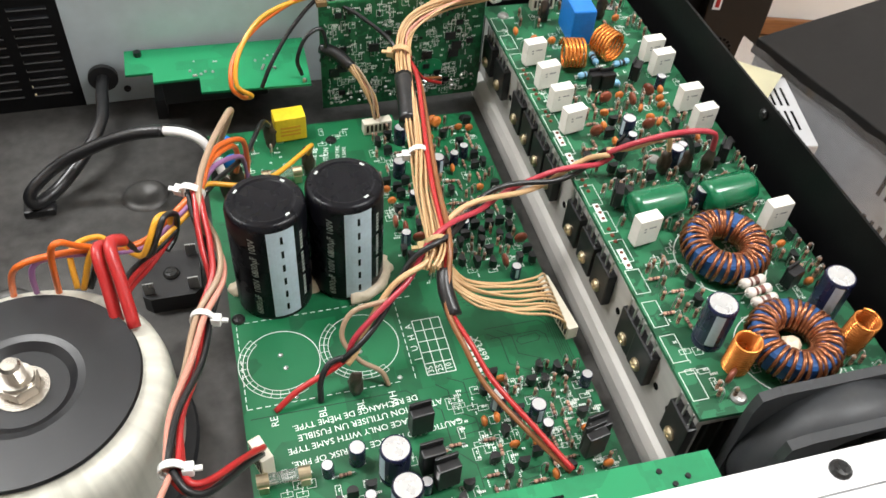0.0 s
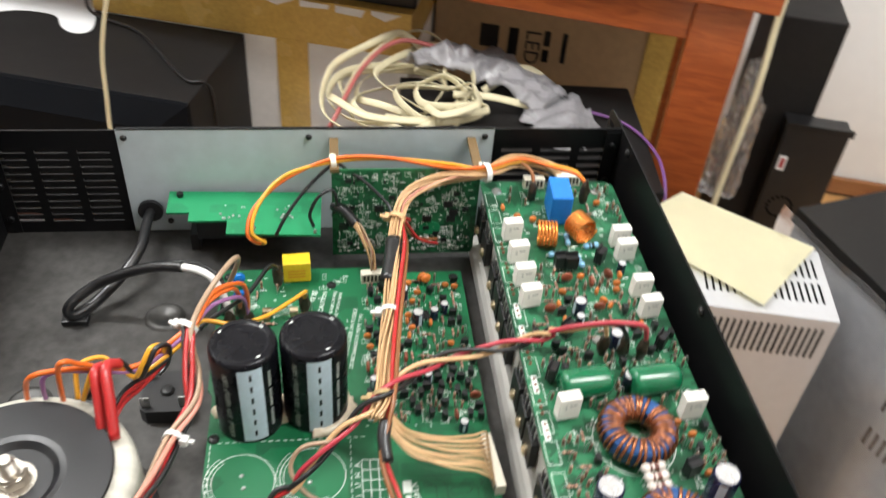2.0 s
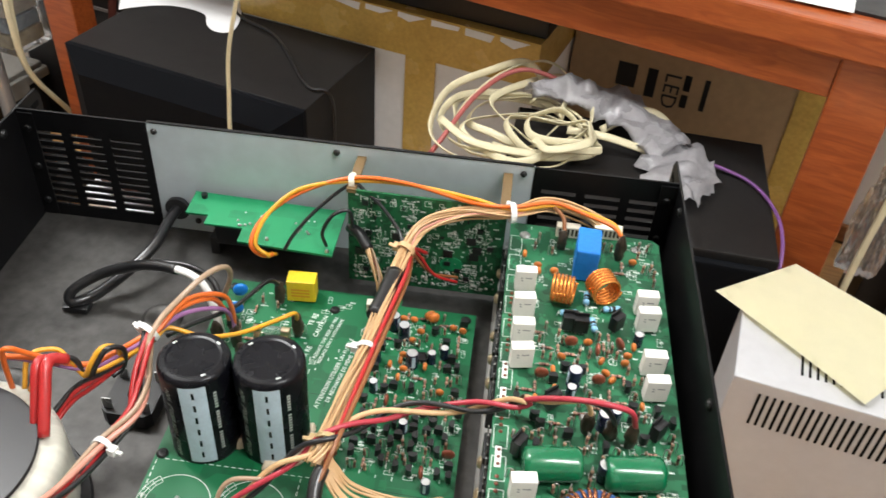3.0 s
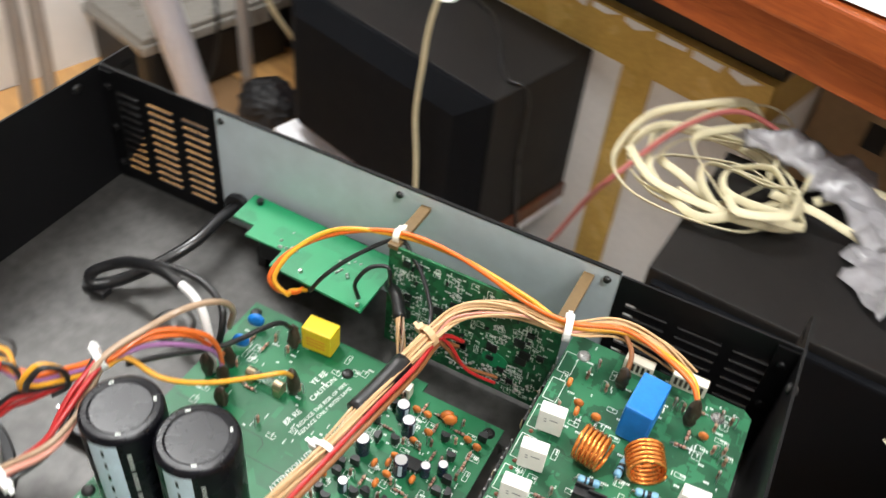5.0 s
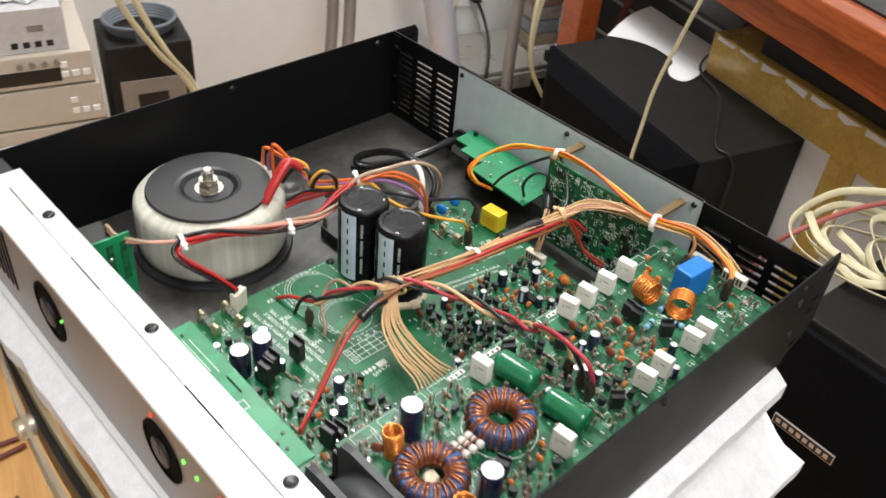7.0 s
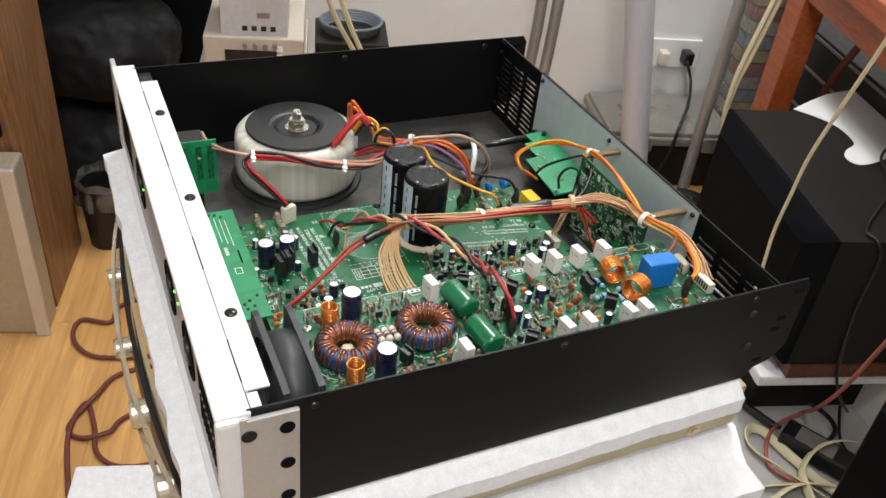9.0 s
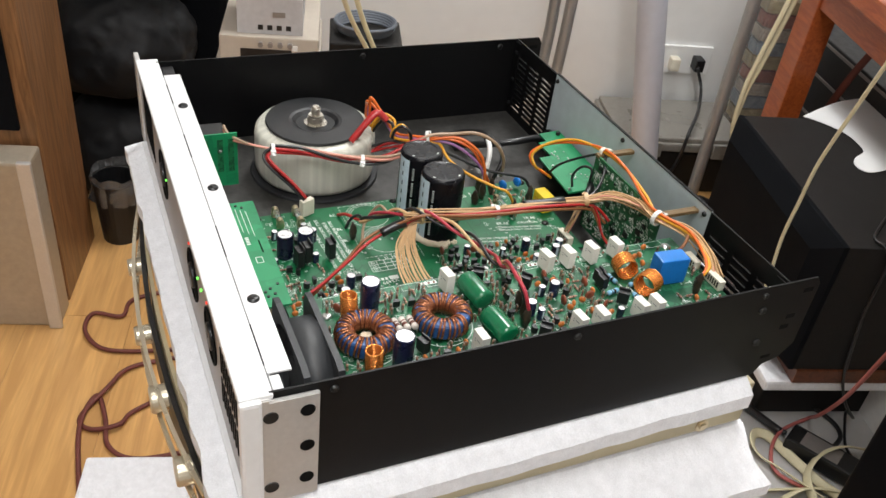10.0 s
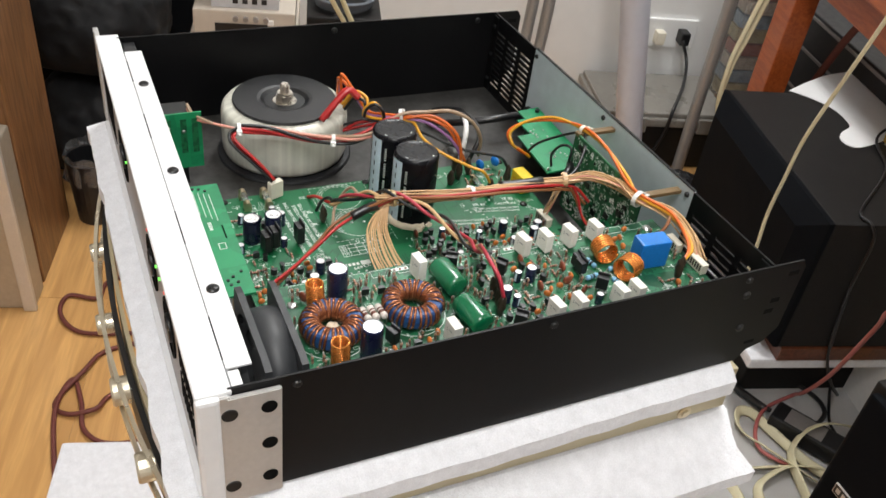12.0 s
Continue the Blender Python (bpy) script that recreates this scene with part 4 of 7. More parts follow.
say("REPLACE ONLY WITH SAME", 0.013, 0.274, 0.0031, 80)
for t_, x, y in (("YE BE", -0.0015, 0.29), ("BR RE", 0.001, 0.262)):
    say(t_, x, y, 0.0045, 80)
silk_dust(sk, 0.028, 0.095, 0.18, 0.3, ZS, 190, 3)
silk_dust(sk, 0.03, 0.095, 0.056, 0.12, ZS, 190, 4)
silk_dust(sk, -0.055, 0.03, 0.056, 0.095, ZS, 70, 5)
silk_dust(sk, -0.055, 0.02, 0.24, 0.31, ZS, 60, 6)
part("silkscreen", sk, SILK, main, "white printed lettering and outlines")["kind"] = "stuff"
# bare gaps between the copper areas
tk = bmesh.new()


def gap_line(pts, w=0.00045):
    for (xa, ya), (xb, yb) in zip(pts, pts[1:]):
        d = Vector((xb - xa, yb - ya, 0)).normalized() * w / 2
        n = Vector((-d.y, d.x, 0))
        tk.faces.new([tk.verts.new((p[0] + o.x, p[1] + o.y, ZM + 0.00006)) for p, o in (((xa, ya), -d - n), ((xb, yb), d - n), ((xb, yb), d + n), ((xa, ya), n - d))])


for k in range(6):
    gap_line([(0.046 + 0.0015 * k, 0.1755 - k * 0.0021), (0.086 - 0.002 * k, 0.1735 - k * 0.0021), (0.0945 - 0.0011 * k, 0.163 - 0.003 * k), (0.0945 - 0.0011 * k, 0.086)])
for x0, y0, x1, y1 in ((0.027, 0.1235, 0.04, 0.096), (0.033, 0.126, 0.052, 0.092), (0.058, 0.146, 0.074, 0.112), (0.064, 0.147, 0.08, 0.12), (0.022, 0.114, 0.034, 0.07)):
    gap_line([(x0, y0), (x0 + 0.35 * (x1 - x0), y0 - 0.004), (x0 + 0.35 * (x1 - x0), y0 + 0.55 * (y1 - y0)), (x1, y0 + 0.75 * (y1 - y0)), (x1, y1)])
for x0, x1, y in ((0.058, 0.088, 0.149), (0.059, 0.086, 0.143), (0.04, 0.056, 0.1235), (0.028, 0.05, 0.1165), (-0.056, 0.016, 0.1235), (-0.058, 0.02, 0.232), (-0.058, -0.002, 0.244)):
    gap_line([(x0, y), (x1 - 0.003, y), (x1, y - 0.003), (x1, y - 0.008)])
for x, y in ((0.031, 0.1), (0.041, 0.083), (0.0725, 0.141), (0.052, 0.0735)):
    gap_line([(x, y), (x + 0.009, y + 0.0008), (x + 0.0105, y - 0.0015), (x + 0.009, y - 0.0035), (x, y - 0.0042), (x - 0.0015, y - 0.002), (x, y)])
part("copper_gap", tk, GAPGREEN, main, "thin dark gaps between copper areas")["kind"] = "stuff"
for x, y in ((-0.039, 0.155), (-0.0375, 0.1475), (-0.0015, 0.159), (-0.003, 0.149), (-0.035, 0.131), (0.012, 0.131)):
    bm = bmesh.new()
    lathe(bm, [(0.0013, 0), (0.001, 0.0005), (0, 0.0008)], (x, y, ZM), seg=10)
    part("solder_pad", bm, SOLDER, main)


def big_cap(name, x, y, face_deg, tilt):
    r, h = 0.018, 0.0625
    cap = part(name, bmesh.new(), CAPBLACK, main, "black can with pale blue stripe")
    off = OFF[main.name]
    bm = bmesh.new()
    lathe(bm, [(0, 0), (r, 0), (r, 0.0015), (r, h - 0.0035), (r - 0.0006, h - 0.0012), (r - 0.002, h - 0.0002), (r - 0.0042, h), (r - 0.0052, h - 0.0006), (0, h - 0.0006)], seg=56)
    body = finish(bm, name, [CAPBLACK])
    for p in body.polygons:
        p.use_smooth = abs(p.normal.z) < 0.9
    cap.data = body
    cap.location = Vector((x, y, ZM)) - off
    cap.rotation_euler = (radians(tilt[0]), radians(tilt[1]), radians(face_deg))

    def patch(a0, a1, z0, z1, q, nm, m):
        g = bmesh.new()
        cols = [[g.verts.new(((r + q) * math.cos(radians(a0 + (a1 - a0) * k / 8)), (r + q) * math.sin(radians(a0 + (a1 - a0) * k / 8)), z)) for z in (z0, z1)] for k in range(9)]
        for a, b in zip(cols, cols[1:]):
            g.faces.new((a[0], b[0], b[1], a[1]))
        ob = new(nm, finish(g, nm, [m]))
        ob.parent = cap
        return ob

    def side_text(text, ang, size, z, nm, bars=False):
        g = letters(text, size, Matrix.Rotation(radians(90), 4, "Z")) if not bars else bmesh.new()
        if bars:
            for k in range(22):
                if k % 8 != 7:
                    box(g, -0.0009, 0.0009, -0.022 + k * 0.002, -0.0207 + k * 0.002, 0, 0.00005)
        for v in g.verts:
            a = radians(ang) + v.co.x / r
            zz = z + v.co.y
            v.co = Vector(((r + 0.00012) * math.cos(a), (r + 0.00012) * math.sin(a), zz))
        ob = new(nm, finish(g, nm, [SILK]))
        ob.parent = cap

    patch(-21, 21, 0.002, h - 0.0035, 0.00008, "stripe", CAPSTRIPE)
    for k in range(6):
        patch(-2, 2, 0.006 + k * 0.009, 0.0105 + k * 0.009, 0.00016, "stripe_dash", CAPBLACK)
    side_text("6800\u00b5F 100V 6800\u00b5F 100V", -42, 0.0046, h * 0.47, "lettering")
    side_text("", 34, 0.004, h * 0.5, "printed_bar", bars=True)
    g = bmesh.new()
    for a in range(3):
        for o in (0, 3.2, 6.4):
            e0, e1 = radians(100 * a + 20 + o), radians(100 * a + 22.2 + o)
            vs = [(q * math.cos(e), q * math.sin(e), h + 0.0001) for e, q in ((e0, r - 0.0046), (e0, r - 0.0034), (e1, r - 0.0034), (e1, r - 0.0046))]
            g.faces.new([g.verts.new(v) for v in vs])
    ob = new("top_mark", finish(g, "top_mark", [SILK]))
    ob.parent = cap
    # glue foot
    for a, w in ((face_deg + 75, 1.0), (face_deg + 110, 0.7), (face_deg - 120, 0.9)):
        g = bmesh.new()
        c = Vector((x + r * math.cos(radians(a)), y + r * math.sin(radians(a)), ZM))
        bl = bmesh.ops.create_icosphere(g, subdivisions=3, radius=0.006 * w, matrix=Matrix.Translation(c) @ Matrix.Diagonal((0.9, 0.9, 0.7, 1)))
        for v in bl["verts"]:
            v.co += 0.0015 * noise.noise_vector(v.co * 300)
            v.co.z = max(v.co.z, ZM)
        part("glue", g, GLUE, main, "cream blob of glue", smooth=True)


big_cap("reservoir_capacitor", -0.036, 0.194, -76, (0, 0))
big_cap("reservoir_capacitor", 0.0003, 0.1985, -80, (0, 0))
g = bmesh.new()
tube(g, spline([(0.0003 + 0.0186 * math.cos(radians(a)), 0.1985 + 0.0186 * math.sin(radians(a)), ZM + 0.0015) for a in range(-95, 25, 12)], 3), 0.0032, 10)
for v in g.verts:
    v.co += 0.0012 * noise.noise_vector(v.co * 260)
    v.co.z = max(v.co.z, ZM)
part("glue", g, GLUE, main, "cream ring of glue round the can", smooth=True)

for x, y in ((-0.001, 0.0845), (0.0, 0.0675)):
    stamp("capacitor", EC_L, main, (x, y, ZM), rz=200)
used = [(-0.036, 0.194, 0.02), (0.0003, 0.1985, 0.021), (-0.001, 0.0845, 0.008), (0.0, 0.0675, 0.008)]
for x, y in ((-0.015, 0.094), (0.066, 0.097), (0.051, 0.106), (0.042, 0.263), (0.049, 0.291), (0.056, 0.284), (0.064, 0.262)):
    stamp("capacitor", EC_M, main, (x, y, ZM), rz=random.uniform(0, 360))
    used.append((x, y, 0.004))
for x, y in ((0.068, 0.089), (0.094, 0.109), (0.083, 0.178), (0.066, 0.214), (0.034, 0.212), (0.075, 0.267), (0.082, 0.272), (0.01, 0.074), (0.0135, 0.089), (0.045, 0.24)):
    stamp("capacitor", EC_S, main, (x, y, ZM), rz=random.uniform(0, 360))
    used.append((x, y, 0.003))
for x, y, a in ((0.014, 0.1, 5), (0.014, 0.081, 5), (0.0185, 0.0735, 8), (0.086, 0.078, 10), (0.083, 0.0735, 10)):
    stamp("power_transistor", TO220, main, (x, y, ZM), rz=a)
    used.append((x, y, 0.0055))
stamp("chip", CHIP, main, (0.067, 0.268, ZM), rz=2)
used.append((0.067, 0.268, 0.006))
for x, y, a in ((0.07, 0.3, 30), (0.0725, 0.2985, 30)):
    stamp("disc_capacitor", DISC_O, main, (x, y, ZM), rz=a, scale=(1.5, 1.5, 1.5))
for x, y in ((0.056, 0.118), (0.061, 0.083), (0.085, 0.085)):
    stamp("disc_capacitor", DISC_O, main, (x, y, ZM), rz=random.uniform(0, 180))
# banks of parts
scatter(main, [
    (0.03, 0.095, 0.185, 0.222, 46, [K_T, K_T, K_T, K_RES, K_T, K_DB]),
    (0.03, 0.095, 0.185, 0.235, 64, [K_RES, K_RESL, K_RESL, K_T, K_T, K_DB]),
    (0.031, 0.092, 0.235, 0.302, 74, [K_RES, K_RESL, K_RESL, K_RESL, K_T, K_T, K_DO, K_RES]),
    (0.038, 0.092, 0.056, 0.1, 58, [K_RES, K_RESL, K_RESL, K_T, K_T, K_RESL, K_RESL, K_DO]),
    (0.045, 0.094, 0.1, 0.122, 22, [K_RES, K_RES, K_T]),
    (-0.03, 0.03, 0.056, 0.095, 16, [K_RESL, K_T, K_RESL, K_E]),
    (-0.05, 0.0, 0.245, 0.305, 12, [K_RESL, K_RES]),
], ZM, 21, taken=used)
# fuses in their clips
for x, y, a in ((-0.048, 0.0735, 0), (-0.046, 0.0905, 0), (-0.022, 0.271, 0)):
    bm = bmesh.new()
    cyl(bm, (-0.0085, 0, 0.006), 0.0025, 0.017, 14, axis="X", mi=0)
    for s in (-1, 1):
        cyl(bm, (s * 0.0085 - 0.0025, 0, 0.006), 0.0029, 0.005, 14, axis="X", mi=1)
        box(bm, s * 0.0085 - 0.002, s * 0.0085 + 0.002, -0.0032, 0.0032, 0, 0.005, 0.0004, mi=1)
    bmesh.ops.transform(bm, matrix=pose(x, y, ZM, 0, 0, a), verts=bm.verts)
    part("fuse", bm, [GLASSTUBE, BRASS], main, "glass fuse in metal clips", smooth=False)
# connectors
stamp("connector", mesh_conn(4), main, (-0.0535, 0.1, ZM), rz=-68, scale=(1, 1, 1.9))
stamp("connector", mesh_conn(13), main, (0.0955, 0.152, ZM), rz=-84)
stamp("connector", mesh_conn(6), main, (0.038, 0.304, ZM), rz=4)
# yellow film capacitor
bm = bmesh.new()
box(bm, -0.009, 0.009, -0.0055, 0.0055, 0.001, 0.017, 0.0008)
for z in (0.005, 0.0075, 0.01):
    box(bm, -0.006, 0.0055, -0.0056, -0.00548, z, z + 0.0014, mi=1)
bmesh.ops.transform(bm, matrix=pose(-0.0125, 0.3085, ZM, 0, 0, 4), verts=bm.verts)
part("film_capacitor", bm, [YELLOWBOX, W["yellow"]], main, "yellow box film capacitor with faint print")
for x, y in ((-0.048, 0.285), (-0.05, 0.301)):
    bm = bmesh.new()
    lathe(bm, [(0, -0.0018), (0.0035, -0.0016), (0.0046, -0.0006), (0.0046, 0.0006), (0.0035, 0.0016), (0, 0.0018)], seg=18)
    bmesh.ops.transform(bm, matrix=pose(x, y, ZM + 0.007, 90, 0, 20), verts=bm.verts)
    part("disc_capacitor", bm, BLUEBOX, main, "blue disc capacitor", smooth=True)
# soldered wire posts buried in brown glue
def glue_post(x, y, z, h, r=0.0035):
    g = bmesh.new()
    bl = bmesh.ops.create_icosphere(g, subdivisions=3, radius=1, matrix=Matrix.Translation((x, y, z + h * 0.5)) @ Matrix.Diagonal((r, r * 0.8, h * 0.56, 1)))
    for v in bl["verts"]:
        v.co += 0.0012 * noise.noise_vector(v.co * 350)
        v.co.z = max(v.co.z, z)
    return g


for x, y, h in ((-0.009, 0.127, 0.016), (-0.007, 0.2745, 0.019), (-0.0245, 0.3005, 0.018), (-0.046, 0.272, 0.016), (-0.04, 0.26, 0.017), (-0.052, 0.262, 0.016), (-0.034, 0.25, 0.014)):
    part("glue_post", glue_post(x, y, ZM, h), BLOB, main, "dark brown glued wire post", smooth=True)

# ---- power board on the heat sink ----
ZP = 0.055
power = thing("power_circuit_board", (0.157, 0.2, 0.05), "long green power amplifier board on the heat sink", "circuit board")
bm = bmesh.new()
plate(bm, [(0.1125, 0.056), (0.2045, 0.053), (0.2045, 0.344), (0.2, 0.348), (0.1125, 0.35)], ZP - 0.0018, ZP)
part("board", bm, PCB2, power, "green board with pale printed tracks")
for x, y in ((0.132, 0.0615), (0.198, 0.059), (0.122, 0.338), (0.19, 0.336), (0.158, 0.2)):
    bm = bmesh.new()
    cyl(bm, (x, y, 0.05), 0.003, 0.005, 10)
    pan_screw(bm, (x, y, ZP), 0.0034)
    part("screw", bm, SOLDER, power)
sk = bmesh.new()
ZS = ZP + 0.0001
for y in [0.33 - k * 0.0185 for k in range(15)]:
    silk_rect(sk, 0.1135, 0.1205, y - 0.007, y + 0.007, ZS, 0.0003)
for c, r in (((0.16, 0.1315), 0.021), ((0.1632, 0.0775), 0.022)):
    silk_ring(sk, c, r, ZS, 0.0005)
silk_dust(sk, 0.118, 0.2, 0.06, 0.345, ZS, 330, 9)
part("silkscreen", sk, SILK, power)["kind"] = "stuff"
# bare tinned lands along the edge
bm = bmesh.new()
for y in (0.225, 0.207, 0.17, 0.14):
    box(bm, 0.115, 0.118, y - 0.006, y + 0.006, ZP + 0.0002, ZP + 0.0004, mi=0)
for y in (0.28, 0.262, 0.243, 0.225, 0.207, 0.189, 0.17, 0.155, 0.14):
    for q in (-0.004, 0, 0.004):
        lathe(bm, [(0.0011, 0.0002), (0.0007, 0.0009), (0, 0.0011)], (0.1167, y + q, ZP), seg=8, mi=1)
part("solder_land", bm, [SILK, BROWNDISC], power)
for x, y, a in ((0.1234, 0.2885, 6), (0.1235, 0.267, 8), (0.1237, 0.247, 6), (0.1239, 0.229, 10), (0.128, 0.148, 8), (0.191, 0.28, 4), (0.191, 0.267, 6), (0.1918, 0.2347, 4), (0.192, 0.2175, 7), (0.1925, 0.1445, 5)):
    stamp("cement_resistor", CEM, power, (x, y, ZP), rz=a + 0, scale=(0.86, 0.95, 0.86 if y > 0.2 else 0.95))
used = [(x, y, 0.0075) for x, y in ((0.1234, 0.2885), (0.1235, 0.267), (0.1237, 0.247), (0.1239, 0.229), (0.128, 0.148), (0.191, 0.28), (0.191, 0.267), (0.1918, 0.2347), (0.192, 0.2175), (0.1925, 0.1445))]
for x, y in ((0.1325, 0.0905), (0.1883, 0.0934)):
    stamp("capacitor", EC_P, power, (x, y, ZP), rz=240)
    used.append((x, y, 0.007))


def toroid_choke(x, y, seed, tilt):
    ch = part("choke", bmesh.new(), COREBLUE, power, "blue toroid core wound with copper wire")
    ch.location = Vector((x, y, ZP)) - OFF[power.name]
    ch.rotation_euler = (radians(tilt[0]), radians(tilt[1]), radians(seed * 17))
    R, a, b = 0.0135, 0.0052, 0.0062
    bm = bmesh.new()
    n, m = 40, 12
    ring = []
    for k in range(n):
        t = 2 * math.pi * k / n
        row = []
        for j in range(m):
            q = 2 * math.pi * j / m
            dx = a * (abs(math.cos(q)) ** 0.5) * math.copysign(1, math.cos(q))
            dz = b * (abs(math.sin(q)) ** 0.5) * math.copysign(1, math.sin(q))
            row.append(bm.verts.new(((R + dx) * math.cos(t), (R + dx) * math.sin(t), b + 0.002 + dz)))
        ring.append(row)
    for k in range(n):
        for j in range(m):
            bm.faces.new((ring[k][j], ring[(k + 1) % n][j], ring[(k + 1) % n][(j + 1) % m], ring[k][(j + 1) % m]))
    ch.data = finish(bm, "choke", [COREBLUE])
    rng = random.Random(seed)
    turns = 32
    line = []
    for k in range(turns * 10):
        s = k / (turns * 10)
        t = radians(6 + 348 * s) + 0.03 * math.sin(k * 0.37 + seed)
        q = 2 * math.pi * (k % 10) / 10
        e = 0.001
        line.append(Vector(((R + (a + e) * math.cos(q)) * math.cos(t), (R + (a + e) * math.cos(q)) * math.sin(t), b + 0.002 + (b + e) * math.sin(q))))
    bm = bmesh.new()
    tube(bm, line, 0.00092, 6)
    ob = new("winding", finish(bm, "winding", [COPPERD]))
    for p in ob.data.polygons:
        p.use_smooth = True
    ob.parent = ch
    if seed == 5:
        bm = bmesh.new()
        bmesh.ops.create_icosphere(bm, subdivisions=2, radius=0.0045, matrix=Matrix.Translation((0, 0, 0.004)) @ Matrix.Diagonal((1, 1, 0.8, 1)))
        for v in bm.verts:
            v.co += 0.002 * noise.noise_vector(v.co * 400)
        ob = new("glue", finish(bm, "glue", [GLUE]))
        ob.parent = ch
    used.append((x, y, 0.021))


toroid_choke(0.16, 0.1315, 3, (0, 0))
toroid_choke(0.1632, 0.0775, 5, (0, 0))


def coil(x, y, z, r, turns, wr, axis_deg, upright, nm="air_coil", mt=None):
    line = []
    L = turns * wr * 2.35
    for k in range(turns * 18 + 1):
        t = 2 * math.pi * k / 18
        line.append(Vector((r * math.cos(t), r * math.sin(t), L * k / (turns * 18))))
    bm = bmesh.new()
    tube(bm, line, wr, 6)
    if upright:
        m = pose(x, y, z + 0.001, 3, -3, axis_deg)
    else:
        m = pose(x, y, z + r + wr, 0, 0, axis_deg) @ pose(0, 0, 0, 90) @ Matrix.Translation((0, 0, -L / 2))
    bmesh.ops.transform(bm, matrix=m, verts=bm.verts)
    part(nm, bm, mt or COPPER, power, "copper air coil", smooth=True)
    used.append((x, y, r + 0.002))


coil(0.1373, 0.0755, ZP, 0.0052, 13, 0.00062, 20, True)
coil(0.1895, 0.0745, ZP, 0.0052, 13, 0.00062, 80, True)
coil(0.1448, 0.2835, ZP, 0.0078, 6, 0.0009, 80, False)
coil(0.1674, 0.289, ZP, 0.008, 6, 0.0009, 24, False)


def film_cap(x, y, deg):
    bm = bmesh.new()
    L, r = 0.027, 0.0079
    prof = [(0, 0), (r * 0.75, 0), (r * 0.95, 0.0012), (r, 0.003), (r, L - 0.003), (r * 0.95, L - 0.0012), (r * 0.75, L), (0, L)]
    lathe(bm, prof, (0, 0, -L / 2), seg=28)
    bmesh.ops.transform(bm, matrix=pose(x, y, ZP + r * 0.98, 0, 90, deg) @ Matrix.Diagonal((1.0, 1.05, 1, 1)), verts=bm.verts)
    part("film_capacitor", bm, GREENFILM, power, "glossy dark green film capacitor", smooth=True)
    used.append((x - 0.006, y, 0.008))
    used.append((x + 0.006, y, 0.008))


film_cap(0.141, 0.164, 8)
film_cap(0.1785, 0.1645, 8)
bm = bmesh.new()
box(bm, -0.0068, 0.0068, -0.0118, 0.0118, 0.0005, 0.0222, 0.0012)
bmesh.ops.transform(bm, matrix=pose(0.158, 0.313, ZP, 0, 0, -4), verts=bm.verts)
part("relay", bm, BLUEBOX, power, "bright blue plastic relay")
used += [(0.16, 0.307, 0.009), (0.16, 0.319, 0.009)]
for x, y, a in ((0.149, 0.2715, 10), (0.173, 0.2785, 12), (0.159, 0.285, 85), (0.1625, 0.264, 100)):
    stamp("resistor", RESB, power, (x, y, ZP), rz=a)
for k in range(3):
    stamp("resistor", RESW, power, (0.1615, 0.1055 - k * 0.0052 + 0.004, ZP + 0.006), rz=6)
for x, y, a in ((0.149, 0.259, 4), (0.155, 0.258, 4), (0.175, 0.2635, 50), (0.141, 0.203, 40), (0.192, 0.192, 50), (0.126, 0.173, 60), (0.182, 0.109, 20)):
    stamp("power_transistor", TO220, power, (x, y, ZP), rz=a, scale=(0.8, 0.9, 0.62))
    used.append((x, y, 0.0055))
for x, y, m_ in ((0.1655, 0.165, EC_M), (0.166, 0.195, EC_M), (0.1515, 0.221, EC_M), (0.172, 0.2, EC_S), (0.198, 0.24, EC_S), (0.186, 0.255, EC_S), (0.15, 0.212, EC_S)):
    stamp("capacitor", m_, power, (x, y, ZP), rz=random.uniform(0, 360))
    used.append((x, y, 0.0038))
for x, y, s in ((0.176, 0.249, 1), (0.15, 0.247, 1), (0.164, 0.243, 1), (0.168, 0.228, 0), (0.171, 0.2235, 0), (0.166, 0.236, 0), (0.145, 0.236, 0), (0.131, 0.069, 1)):
    stamp("disc_capacitor", DISC_B if s else DISC_O, power, (x, y, ZP), rz=random.uniform(0, 180))
    used.append((x, y, 0.003))
for x, y, h in ((0.1575, 0.19, 0.0145), (0.1685, 0.188, 0.0145), (0.178, 0.185, 0.0165), (0.144, 0.329, 0.014), (0.1785, 0.325, 0.018)):
    part("glue_post", glue_post(x, y, ZP, h, 0.0032), BLOB, power, "dark brown glued wire post", smooth=True)
    used.append((x, y, 0.004))
stamp("connector", mesh_conn(5), power, (0.148, 0.3435, ZP), rz=0)
stamp("connector", mesh_conn(6), power, (0.1725, 0.3465, ZP), rz=0)
used += [(0.148, 0.3435, 0.008), (0.1725, 0.3465, 0.009)]
scatter(power, [
    (0.122, 0.202, 0.3, 0.34, 24, [K_RES, K_RES, K_DO, K_RESL, K_RES]),
    (0.132, 0.186, 0.205, 0.26, 58, [K_RES, K_RES, K_RESL, K_DO, K_DB, K_T, K_RESL]),
    (0.122, 0.2, 0.176, 0.215, 40, [K_RES, K_RES, K_T, K_RESL]),
    (0.122, 0.203, 0.15, 0.185, 20, [K_RES, K_RES]),
    (0.122, 0.142, 0.098, 0.135, 26, [K_RES, K_RES, K_RES, K_T, K_RESL]),
    (0.183, 0.203, 0.098, 0.14, 26, [K_RES, K_RES, K_T, K_DO]),
    (0.12, 0.2, 0.057, 0.07, 8, [K_RES]),
], ZP, 33, taken=used)

